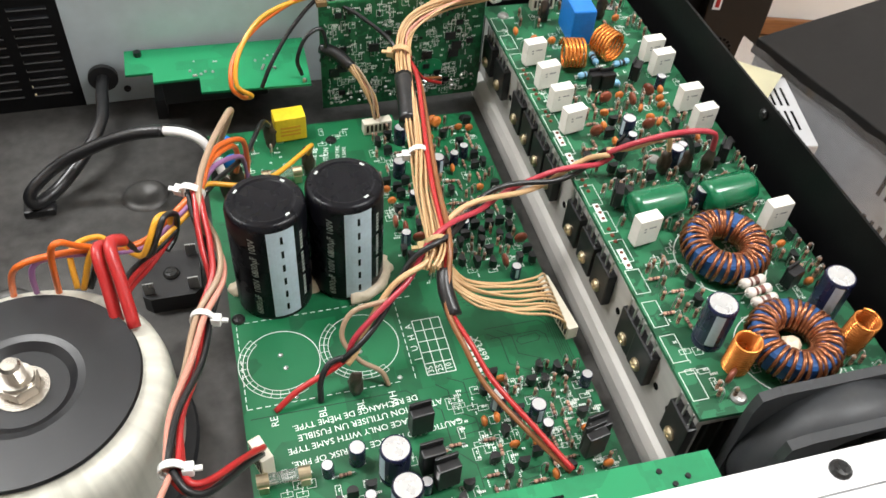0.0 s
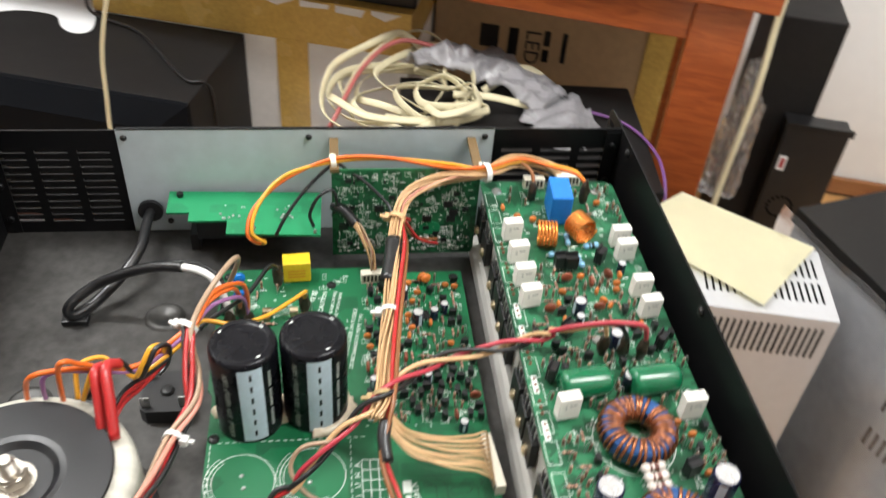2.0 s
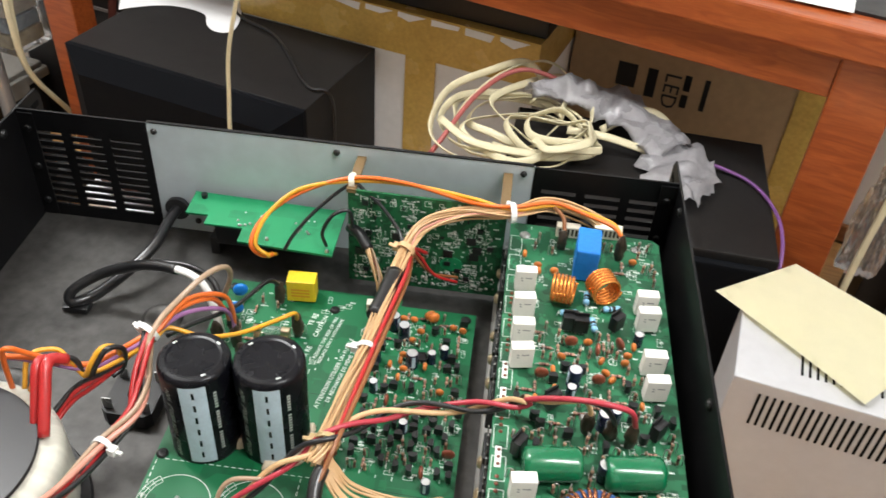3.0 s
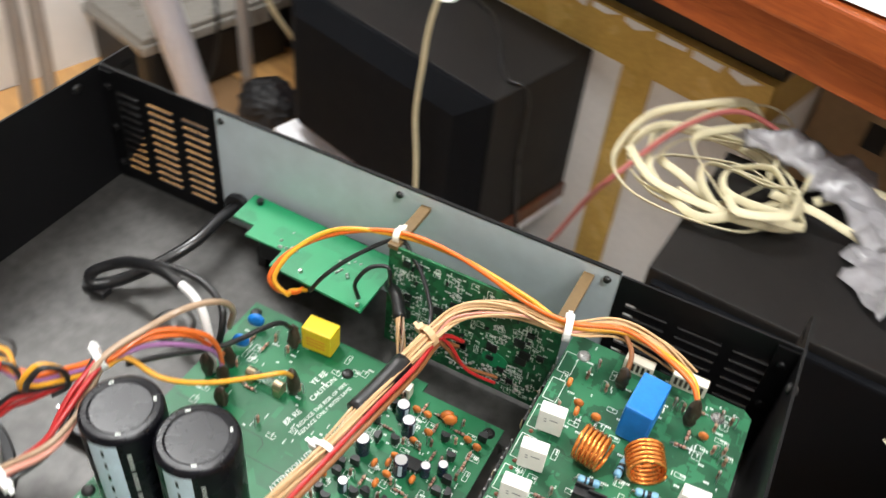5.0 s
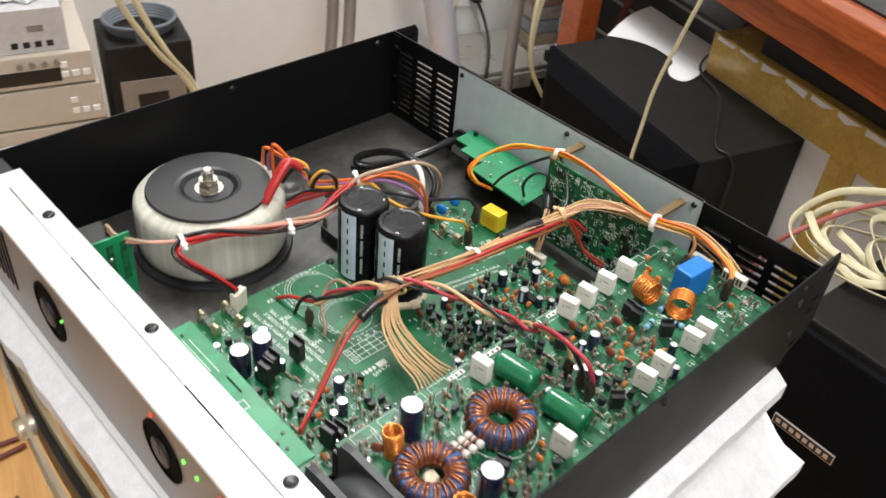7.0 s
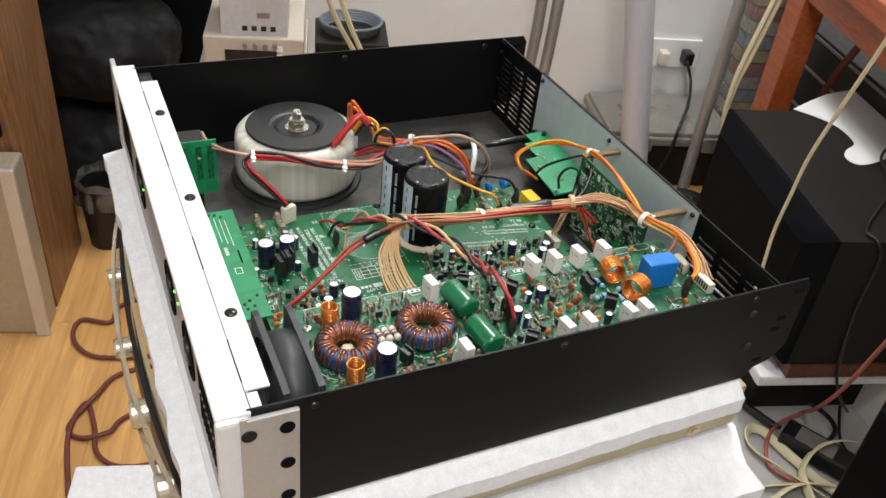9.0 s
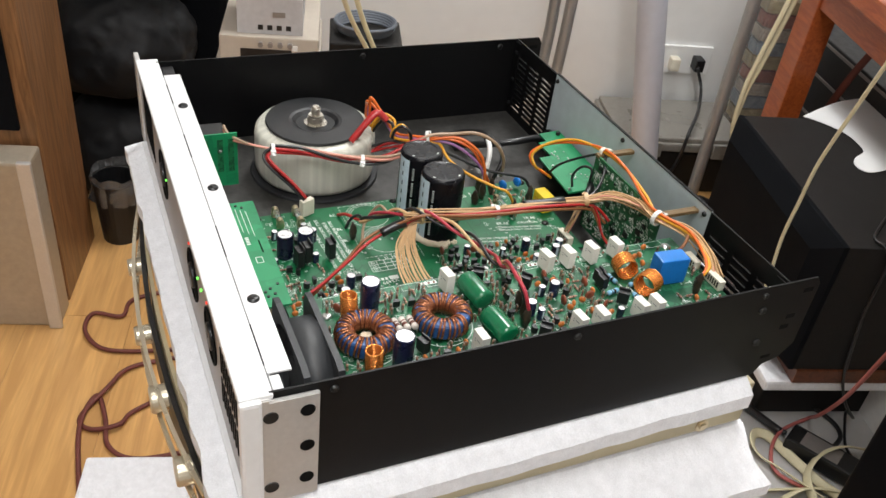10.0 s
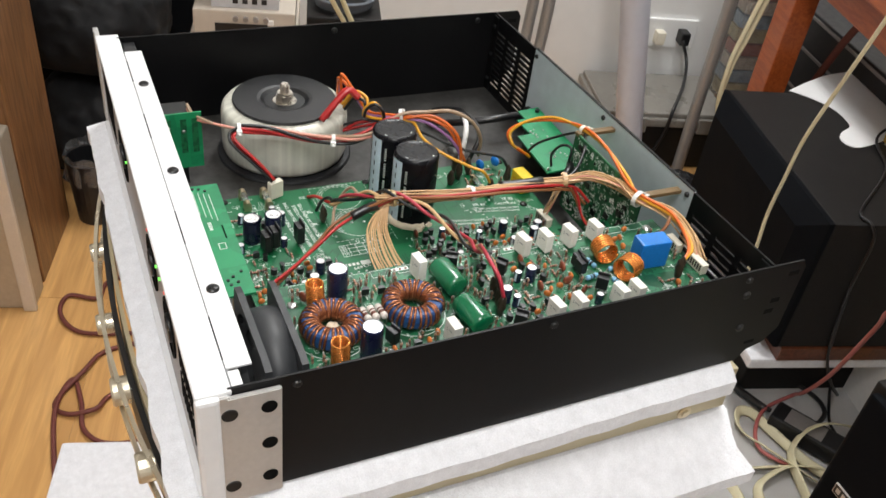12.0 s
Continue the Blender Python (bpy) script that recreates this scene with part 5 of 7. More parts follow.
# ---- upright input board, small rear board, front boards ----
inp = thing("input_circuit_board", (0.06, 0.335, -0.0016), "dense green board standing before the rear plate", "circuit board")
bm = bmesh.new()
YI = 0.3365
box(bm, 0.0115, 0.1095, YI, YI + 0.0016, 0.003, 0.0755)
part("board", bm, PCB3, inp, "dark green board")
for k, (x, y0) in enumerate(((0.0135, 0.0), (0.1075, 0.0))):
    bm = bmesh.new()
    box(bm, x - 0.003, x + 0.003, YI - 0.0005, YB + 0.0005, 0.0735, 0.0765, 0.0004)
    part("standoff", bm, mat("brown_standoff" + ("" if k == 0 else "_b"), (0.16, 0.1, 0.04), 0.5), inp, "brown plastic spacer strip")
sk = bmesh.new()
silk_dust(sk, 0.014, 0.105, 0.006, 0.073, 0, 330, 17)
bmesh.ops.transform(sk, matrix=pose(0, YI - 0.0001, 0, 90), verts=sk.verts)
part("silkscreen", sk, SILK, inp)["kind"] = "stuff"
bm = bmesh.new()
rng = random.Random(8)
for k in range(170):
    x, z = rng.uniform(0.014, 0.107), rng.choice((rng.uniform(0.006, 0.072), rng.uniform(0.006, 0.018)))
    r = rng.choice((0.0006, 0.0006, 0.0013 if z < 0.02 else 0.0007))
    g = cyl(bm, (x, YI - 0.0008, z), r * 0.4, 0.0009, 7, r2=r, axis="Y")
part("solder_joint", bm, SOLDER, inp)["kind"] = "stuff"
for k in range(34):
    x, z = rng.uniform(0.016, 0.104), rng.uniform(0.012, 0.07)
    bm = bmesh.new()
    w, h = rng.choice(((0.004, 0.003), (0.002, 0.0012), (0.006, 0.005), (0.0012, 0.002)))
    box(bm, x, x + w, YI - 0.0012, YI, z, z + h)
    part("surface_chip", bm, BLACKPL, inp)
bm = bmesh.new()
lathe(bm, [(0.0075, 0), (0.0075, 0.0004), (0, 0.0005)], seg=24)
bmesh.ops.transform(bm, matrix=pose(0.078, YI, 0.026, 90) @ Matrix.Diagonal((1, 0.75, 1, 1)), verts=bm.verts)
part("green_dot", bm, PCB4, inp, "plain green oval spot")

small = thing("switch_circuit_board", (-0.045, 0.345, -0.0016), "small plain green board lying behind the rear plate", "circuit board")
bm = bmesh.new()
ZB = 0.0345
plate(bm, [(-0.0985, 0.3465), (-0.0835, 0.3465), (-0.0835, 0.338), (-0.058, 0.338), (-0.058, 0.3255), (0.0035, 0.3225), (0.0045, 0.365), (-0.0985, 0.368)], ZB - 0.0016, ZB)
bmesh.ops.transform(bm, matrix=Matrix.Translation((0, 0.345, ZB)) @ pose(0, 0, 0, 4) @ Matrix.Translation((0, -0.345, -ZB)), verts=bm.verts)
part("board", bm, PCB4, small, "bright green plain board")
bm = bmesh.new()
rng = random.Random(4)
for cx in (-0.055, -0.022):
    for k in range(9):
        lathe(bm, [(0.001, 0), (0.0006, 0.0008), (0, 0.001)], (cx + rng.uniform(-0.009, 0.009), 0.346 + rng.uniform(-0.008, 0.008), ZB), seg=8)
for x, y in ((-0.08, 0.36), (0.0, 0.325), (-0.04, 0.33)):
    lathe(bm, [(0.0014, -0.001), (0.001, 0.0008), (0, 0.001)], (x, y, ZB), seg=8)
part("solder_joint", bm, SOLDER, small)["kind"] = "stuff"
bm = bmesh.new()
cyl(bm, (-0.091, 0.363, ZB), 0.0022, 0.004, 8)
part("clip", bm, BLACKPL, small)
bm = bmesh.new()
box(bm, -0.08, -0.02, 0.345, 0.371, 0.012, ZB - 0.003, 0.001)
box(bm, -0.086, -0.08, 0.35, 0.371, -0.0016, 0.012)
part("switch_body", bm, BLACKPL, small)

ctl = thing("control_circuit_board", (0.045, 0.038, 0.04), "narrow green board lying behind the front panel", "circuit board")
bm = bmesh.new()
plate(bm, [(-0.017, 0.023), (0.1075, 0.023), (0.1105, 0.026), (0.1105, 0.0445), (-0.017, 0.0465)], 0.0515, 0.0531)
part("board", bm, PCB4, ctl, "bright green board seen from its solder side")
sk = bmesh.new()
for k in range(4):
    box(sk, -0.01 + k * 0.002, 0.02 + k * 0.003, 0.027 + k * 0.0035, 0.0274 + k * 0.0035, 0.0532, 0.0533)
silk_rect(sk, 0.055, 0.062, 0.032, 0.037, 0.0532, 0.0005)
for k in range(5):
    box(sk, 0.03 + k * 0.002, 0.0312 + k * 0.002, 0.03, 0.0325, 0.0532, 0.0533)
part("silkscreen", sk, SILK, ctl)["kind"] = "stuff"
for x, y in ((-0.013, 0.028), (-0.012, 0.032), (-0.009, 0.036), (0.092, 0.034), (0.095, 0.030), (0.098, 0.036), (0.1, 0.031), (0.088, 0.04)):
    bm = bmesh.new()
    cyl(bm, (x, y, 0.0531), 0.0011, 0.0008, 8)
    part("pin", bm, BLACKPL, ctl)
bm = bmesh.new()
box(bm, 0.035, 0.05, 0.0385, 0.0395, 0.0525, 0.0534)
part("slot", bm, OPENSHADE, ctl)
for x in (0.0, 0.05, 0.1):
    bm = bmesh.new()
    cyl(bm, (x, 0.034, -0.0016), 0.003, 0.0531, 10)
    part("post", bm, BRASS, ctl)

led = thing("switch_board_upright", (-0.102, 0.03, -0.0016), "small upright green board with wide copper tracks", "circuit board")
bm = bmesh.new()
box(bm, -0.1036, -0.102, 0.0085, 0.0525, 0.0155, 0.0662)
part("board", bm, PCB4, led)
for y in (0.014, 0.026, 0.038, 0.047):
    bm = bmesh.new()
    box(bm, -0.1022, -0.1016, y - 0.0024, y + 0.0024, 0.03, 0.061)
    part("track", bm, PCB3, led)
bm = bmesh.new()
for y, z in ((0.026, 0.054), (0.026, 0.042), (0.038, 0.05), (0.026, 0.034), (0.014, 0.05)):
    cyl(bm, (-0.1016, y, z), 0.0017, 0.0012, 8, r2=0.0008, axis="X")
part("solder_joint", bm, SOLDER, led)
bm = bmesh.new()
box(bm, -0.13, -0.1036, 0.0085, 0.045, 0.018, 0.062, 0.001)
part("switch_body", bm, BLACKPL, led)
bm = bmesh.new()
box(bm, -0.125, -0.105, 0.0085, 0.04, -0.0016, 0.018)
part("bracket", bm, BLACKSTEEL, led)

relay = thing("bridge_rectifier", (-0.085, 0.215, -0.0016), "square black bridge rectifier screwed to the floor", "rectifier")
bm = bmesh.new()
plate(bm, [(-0.0985, 0.203), (-0.095, 0.2), (-0.074, 0.2), (-0.0705, 0.2035), (-0.0705, 0.2265), (-0.074, 0.23), (-0.095, 0.23), (-0.0985, 0.2265)], -0.0016, 0.0085)
part("body", bm, BLACKPL, relay)
bm = bmesh.new()
pan_screw(bm, (-0.0845, 0.215, 0.0085), 0.004)
part("screw", bm, SCREW, relay)
for x, y in ((-0.095, 0.204), (-0.074, 0.204), (-0.095, 0.226), (-0.074, 0.226)):
    bm = bmesh.new()
    box(bm, x - 0.0025, x + 0.0025, y - 0.0004, y + 0.0004, 0.0085, 0.016)
    part("tab", bm, SOLDER, relay)

# ---- wiring looms ----
BW, PW = 0.00066, 0.0014
loom = thing("signal_wire_loom", (0.043, 0.23, 0.012), "tied loom of thin beige wires with red and black wires", "wiring")
T1, T2, T3, TR = Vector((0.036, 0.166, 0.0545)), Vector((0.052, 0.306, 0.059)), Vector((0.043, 0.229, 0.053)), Vector((0.112, 0.331, 0.0765))
bundle(loom, [T1 + Vector((-0.004, -0.012, -0.003)), T1, (0.039, 0.2, 0.052), T3, (0.046, 0.262, 0.056), T2, (0.061, 0.325, 0.066), (0.083, 0.334, 0.071), TR, (0.132, 0.346, 0.0745), (0.153, 0.351, 0.068), (0.172, 0.351, 0.059)], ["beige"] * 13, BW, 1.2, 0.0042, 3)
bundle(loom, [(0.062, 0.325, 0.04), (0.056, 0.312, 0.052), (0.0565, 0.285, 0.0575), (0.0525, 0.255, 0.0575), T3 + Vector((0.0055, 0, 0.003)), (0.0445, 0.2, 0.0555), T1 + Vector((0.0045, 0, 0.003)), (0.037, 0.15, 0.05), (0.0345, 0.137, 0.0445), (0.039, 0.12, 0.039), (0.045, 0.105, 0.03), (0.059, 0.081, 0.022), (0.069, 0.064, 0.018)], ["red", "brown"], 0.0013, 1.0, 0.0016, 5)
bundle(loom, [(0.083, 0.329, 0.02), (0.069, 0.32, 0.03), (0.06, 0.316, 0.044), (0.056, 0.31, 0.055)], ["red", "brown"], 0.001, 0.6, 0.0012, 6)
bundle(loom, [(0.014, 0.337, 0.045), (0.02, 0.332, 0.045), (0.029, 0.321, 0.04), (0.0355, 0.311, 0.03), (0.038, 0.3045, 0.017)], ["beige", "beige", "pink", "beige", "tan", "beige"], BW, 0.7, 0.0019, 7)
bm = bmesh.new()
tube(bm, spline([(0.012, 0.338, 0.046), (0.02, 0.332, 0.045), (0.027, 0.323, 0.041)], 5), 0.0036, 12)
part("sleeve", bm, W["black"], loom, "black sleeving", smooth=True)
bm = bmesh.new()
tube(bm, spline([(0.0435, 0.252, 0.055), (0.0465, 0.268, 0.056), (0.049, 0.287, 0.0575)], 5), 0.0052, 12)
part("sleeve", bm, W["black"], loom, "black sleeving", smooth=True)
bm = bmesh.new()
tube(bm, spline([(0.0365, 0.154, 0.051), (0.035, 0.146, 0.048), (0.036, 0.134, 0.0435)], 5), 0.0036, 12)
part("sleeve", bm, W["black"], loom, smooth=True)
# fanned beige ribbon down to the long connector
rng = random.Random(2)
for k in range(11):
    e = (0.0945 + 0.0016 * (k / 10 - 0.5), 0.137 + 0.0031 * k, 0.0145)
    f = k / 10 - 0.5
    mid = [T1 + Vector((0.001 * f, -0.003, -0.002)), (0.04 + 0.004 * f, 0.156 + 0.008 * f, 0.045), (0.05, 0.1495 + 0.016 * f, 0.035 + 0.005 * rng.random()), (0.068, 0.1475 + 0.02 * f, 0.0295 + 0.003 * rng.random()), (0.084, 0.149 + 0.022 * f, 0.026 + 0.002 * rng.random()), (0.092, 0.1515 + 0.03 * f, 0.021), e]
    wire(loom, mid, BW, "beige")
rng = random.Random(9)
for k in range(5):
    o = [Vector((rng.uniform(-1, 1), rng.uniform(-1, 1), rng.uniform(-0.6, 1))) * q for q in (0.002, 0.005, 0.0055, 0.003)]
    wire(loom, [T3 + o[0], Vector((0.0465, 0.262, 0.0575)) + o[0], T2 + o[0] * 1.4, Vector((0.061, 0.324, 0.066)) + o[1], Vector((0.083, 0.334, 0.071)) + o[2], TR + o[0], Vector((0.133, 0.346, 0.074)) + o[3], Vector((0.155, 0.351, 0.067)) + o[3], (0.166 + 0.0025 * k, 0.3465, 0.06)], BW, "beige" if k < 3 else "pink")
tie(loom, T1, (0.05, 1, 0), 0.0056, 0.0026, True, mat("tan_tie", (0.42, 0.3, 0.14), 0.4))
tie(loom, T3, (0.1, 1, 0.05), 0.005, 0.003)
tie(loom, T2, (0.4, 1, 0.2), 0.005, 0.0035, True, W["beige"])

feed = thing("speaker_wire_loom", (0.1, 0.185, 0.055), "twisted red, black and beige wires between the boards", "wiring")
bundle(feed, [(-0.012, 0.135, 0.022), (-0.004, 0.14, 0.032), (0.013, 0.151, 0.045), (0.025, 0.159, 0.052), T1 + Vector((0, 0, 0.003)), (0.052, 0.181, 0.0555), (0.071, 0.191, 0.0555), (0.098, 0.1965, 0.0545), (0.118, 0.1965, 0.0625), (0.128, 0.193, 0.071)], ["darkred", "black", "beige"], PW, 3.0, 0.0024, 4)
wire(feed, [(-0.01, 0.136, 0.024), (-0.02, 0.133, 0.02), (-0.034, 0.129, 0.016), (-0.045, 0.125, 0.009)], PW, "red")
wire(feed, [(-0.01, 0.136, 0.025), (-0.019, 0.1345, 0.024), (-0.024, 0.13, 0.018), (-0.025, 0.126, 0.0085)], PW, "black")
wire(feed, [(0.01, 0.149, 0.043), (-0.006, 0.148, 0.04), (-0.012, 0.143, 0.03), (-0.006, 0.135, 0.022), (0.003, 0.131, 0.016), (0.006, 0.128, 0.0085)], 0.0012, "tan")
wire(feed, [(0.1265, 0.1925, 0.0715), (0.136, 0.188, 0.0795), (0.15, 0.1825, 0.0875), (0.163, 0.18, 0.0895), (0.174, 0.182, 0.084), (0.1785, 0.185, 0.071)], PW, "darkred")
wire(feed, [(0.1265, 0.1945, 0.0695), (0.137, 0.1895, 0.077), (0.15, 0.1855, 0.084), (0.161, 0.1845, 0.083), (0.168, 0.187, 0.072), (0.169, 0.188, 0.066)], PW, "black")
wire(feed, [(0.1265, 0.194, 0.072), (0.136, 0.1885, 0.0765), (0.147, 0.1865, 0.0815), (0.154, 0.188, 0.0805), (0.1575, 0.19, 0.072), (0.158, 0.19, 0.066)], 0.0013, "beige")

hv = thing("supply_wire_loom", (0.0, 0.335, 0.04), "orange, yellow and black wires tied along the boards", "wiring")
for col, o, s in (("orange", 0.0, 1), ("yellow", 0.0028, -1)):
    wire(hv, [(-0.036 + o, 0.326, 0.026), (-0.033 - o, 0.315, 0.034), (-0.037 + 2 * o, 0.3055, 0.042), (-0.0415 + o, 0.305, 0.051), (-0.037 + o, 0.318, 0.0605 + o), (-0.018, 0.334, 0.0705 + o), (0.013, 0.3425, 0.079 + s * 0.0012), (0.047, 0.343 + o * 0.6, 0.0795 + s * 0.001), (0.087, 0.3355 + o * 0.5, 0.0785 - s * 0.001), TR + Vector((0, 0, 0.0035 + s * 0.001)), (0.136, 0.3425, 0.078 + s * 0.001), (0.157, 0.343 + o * 0.5, 0.0725), (0.1725, 0.334 + o, 0.073), (0.1785, 0.3265, 0.071)], 0.0013, col)
wire(hv, [(-0.025, 0.317, 0.038), (-0.018, 0.322, 0.05), (-0.005, 0.333, 0.063), (0.013, 0.3425, 0.0755), (0.024, 0.338, 0.0725), (0.033, 0.3325, 0.069), (0.0455, 0.3195, 0.063), (0.05, 0.31, 0.06)], 0.0012, "black")
wire(hv, [(-0.001, 0.328, 0.036), (-0.003, 0.3275, 0.047), (0.003, 0.331, 0.0585), (0.012, 0.335, 0.0605), (0.0145, 0.334, 0.05), (0.012, 0.339, 0.036)], 0.0012, "black")
tie(hv, (0.013, 0.3425, 0.0775), (1, 0.1, 0.1), 0.0033, 0.0035, True, WHITECONN)
tie(hv, TR, (1, 0.25, 0), 0.0056, 0.0035)
wire(hv, [(0.136, 0.3435, 0.0765), (0.143, 0.336, 0.0735), (0.1445, 0.33, 0.068)], 0.0013, "brown")

sec = thing("transformer_wire_loom", (-0.08, 0.19, 0.03), "colourful transformer wires tied into a bundle", "wiring")
BT = Vector((-0.0665, 0.2125, 0.063))
heads = {"orange": [(-0.146, 0.182, 0.035), (-0.142, 0.181, 0.058), (-0.135, 0.179, 0.0675), (-0.123, 0.182, 0.067), (-0.11, 0.188, 0.061)], "purple": [(-0.136, 0.182, 0.036), (-0.133, 0.18, 0.062), (-0.124, 0.182, 0.066), (-0.11, 0.188, 0.0585)], "yellow": [(-0.118, 0.177, 0.05), (-0.118, 0.188, 0.062), (-0.108, 0.196, 0.06), (-0.1, 0.193, 0.054)]}
tails = {"orange": [(-0.056, 0.232, 0.064), (-0.046, 0.247, 0.058), (-0.044, 0.258, 0.04), (-0.046, 0.268, 0.022)], "purple": [(-0.056, 0.231, 0.06), (-0.044, 0.248, 0.05), (-0.041, 0.259, 0.034), (-0.04, 0.26, 0.02)], "yellow": [(-0.06, 0.221, 0.059), (-0.043, 0.2235, 0.053), (-0.028, 0.236, 0.0455), (-0.013, 0.256, 0.0385), (-0.0055, 0.265, 0.0365), (-0.007, 0.2745, 0.022)]}
for i, col in enumerate(("orange", "purple", "yellow")):
    d = Vector((0.0012 * i, -0.001 * i, -0.0016 * i))
    wire(sec, heads[col] + [Vector((-0.092, 0.192, 0.056)) + d, Vector((-0.079, 0.201, 0.059)) + d, BT + d] + tails[col], 0.0013 + 0.0001 * (i == 0), col)
wire(sec, [(-0.127, 0.18, 0.04), (-0.123, 0.177, 0.072), (-0.1185, 0.177, 0.0785), (-0.113, 0.184, 0.068), (-0.098, 0.194, 0.053), (-0.08, 0.2, 0.0555), BT + Vector((0.0025, 0, -0.001)), (-0.055, 0.235, 0.0665), (-0.042, 0.25, 0.059), (-0.0395, 0.258, 0.042), (-0.041, 0.2615, 0.02)], 0.0014, "orange")
# yellow and black pair wound once round the bundle
for ph, col in ((0.0, "yellow"), (0.0028, "black")):
    wire(sec, [(-0.116 + ph, 0.178, 0.048), (-0.109 + ph, 0.184, 0.064 - ph), (-0.1005 + ph, 0.19, 0.0625), (-0.0955 + ph, 0.19, 0.054), (-0.0905 + ph, 0.187, 0.054), (-0.086 + ph, 0.187, 0.063), (-0.0815 + ph, 0.1925, 0.0695), (-0.077 + ph, 0.1985, 0.064), (-0.0795 + ph, 0.2, 0.053 - ph), (-0.084 + ph, 0.194, 0.047)], 0.0014, col)
for top, bot in (((-0.1, 0.1765, 0.0735), (-0.0955, 0.151, 0.05)), ((-0.1055, 0.177, 0.071), (-0.1025, 0.157, 0.0485))):
    bm = bmesh.new()
    t_, b_ = Vector(top), Vector(bot)
    tube(bm, spline([b_, b_.lerp(t_, 0.5) + Vector((0, 0, 0.002)), t_, t_ + Vector((0.004, 0.008, -0.006))], 5), 0.0029, 12, flat=0.8)
    part("sleeve", bm, W["red"], sec, "flat red woven sleeving", smooth=True)
for o in (0, 0.004):
    wire(sec, [(-0.106, 0.168 + o, 0.03), (-0.1, 0.183, 0.036 + o), (-0.09, 0.189, 0.043 + o), (-0.08, 0.197, 0.05 + o), BT + Vector((-0.003, -0.003, -0.005 + o))], 0.0013, "red")
wire(sec, [(-0.108, 0.166, 0.034), (-0.099, 0.186, 0.043), (-0.087, 0.191, 0.05), (-0.075, 0.2, 0.054)], 0.0013, "black")
# long tan wire that loops high over the bundle, black ones beneath it
wire(sec, [(-0.0645, 0.19, 0.052), BT + Vector((0.003, -0.002, 0.003)), (-0.057, 0.232, 0.0695), (-0.0475, 0.25, 0.073), (-0.044, 0.268, 0.063), (-0.0475, 0.281, 0.043), (-0.056, 0.286, 0.02)], 0.0016, "tan")
wire(sec, [(-0.062, 0.222, 0.052), (-0.055, 0.238, 0.046), (-0.04, 0.262, 0.0385), (-0.029, 0.291, 0.034), (-0.0245, 0.2985, 0.026)], 0.0014, "black")
bundle(sec, [BT, (-0.0645, 0.198, 0.058), (-0.062, 0.186, 0.054), (-0.0615, 0.171, 0.049), (-0.069, 0.153, 0.0455), (-0.074, 0.128, 0.049), (-0.0815, 0.102, 0.0545), (-0.0835, 0.078, 0.0575)], ["pink", "tan", "red", "red", "black"], 0.0014, 0.9, 0.0029, 9)
bundle(sec, [(-0.0835, 0.078, 0.0575), (-0.0785, 0.0715, 0.055), (-0.0715, 0.0745, 0.0495), (-0.061, 0.088, 0.036), (-0.0535, 0.0985, 0.024)], ["red", "red", "black"], 0.0014, 0.2, 0.002, 10)
for col, o in (("tan", 0.003), ("pink", -0.001)):
    wire(sec, [(-0.0835, 0.078, 0.0575), (-0.092, 0.06, 0.06), (-0.106, 0.0465, 0.06 + o), (-0.114, 0.044, 0.064 + o), (-0.121, 0.046, 0.058 + o), (-0.122, 0.0505, 0.05)], 0.0012, col)
tie(sec, BT, (0.5, 1, 0.3), 0.0052, 0.003)
tie(sec, (-0.069, 0.153, 0.0455), (-0.25, -1, 0.1), 0.0046, 0.003)
tie(sec, (-0.0835, 0.078, 0.0575), (-0.1, -1, 0.1), 0.0044, 0.003)

cord = thing("mains_cord", (-0.12, 0.31, 0.0), "black mains cord looped on the chassis floor", "cord")
bm = bmesh.new()
lathe(bm, [(0, 0), (0.0055, 0), (0.0062, 0.002), (0.0062, 0.005), (0.0085, 0.0055), (0.0085, 0.0085), (0, 0.009)], seg=24)
bmesh.ops.transform(bm, matrix=pose(-0.1135, YB + 0.003, 0.0195, 90), verts=bm.verts)
part("grommet", bm, BLACKPL, cord, "black strain relief")
wire(cord, [(-0.1135, 0.371, 0.0195), (-0.114, 0.352, 0.0205), (-0.1145, 0.33, 0.019), (-0.124, 0.309, 0.0135), (-0.139, 0.292, 0.006), (-0.148, 0.2845, 0.004)], 0.0036, "black", "cord")
wire(cord, [(-0.1425, 0.289, 0.0045), (-0.151, 0.281, 0.006), (-0.1515, 0.2835, 0.0125), (-0.136, 0.291, 0.022), (-0.115, 0.2895, 0.033), (-0.095, 0.284, 0.0425), (-0.0785, 0.279, 0.0465)], 0.0034, "black", "cord")
wire(cord, [(-0.08, 0.2795, 0.0463), (-0.069, 0.2765, 0.0455), (-0.0605, 0.273, 0.041), (-0.055, 0.269, 0.03), (-0.052, 0.266, 0.018), (-0.051, 0.265, 0.009)], 0.0024, "white", "core", label="white inner core")
wire(cord, [(-0.12, 0.29, 0.03), (-0.1, 0.293, 0.036), (-0.078, 0.293, 0.037), (-0.062, 0.288, 0.033), (-0.0565, 0.281, 0.024), (-0.058, 0.276, 0.009)], 0.002, "black", "core")
bm = bmesh.new()
box(bm, -0.158, -0.142, 0.2785, 0.2865, -0.0016, 0.0028, 0.001)
part("cord_clip", bm, BLACKPL, cord)
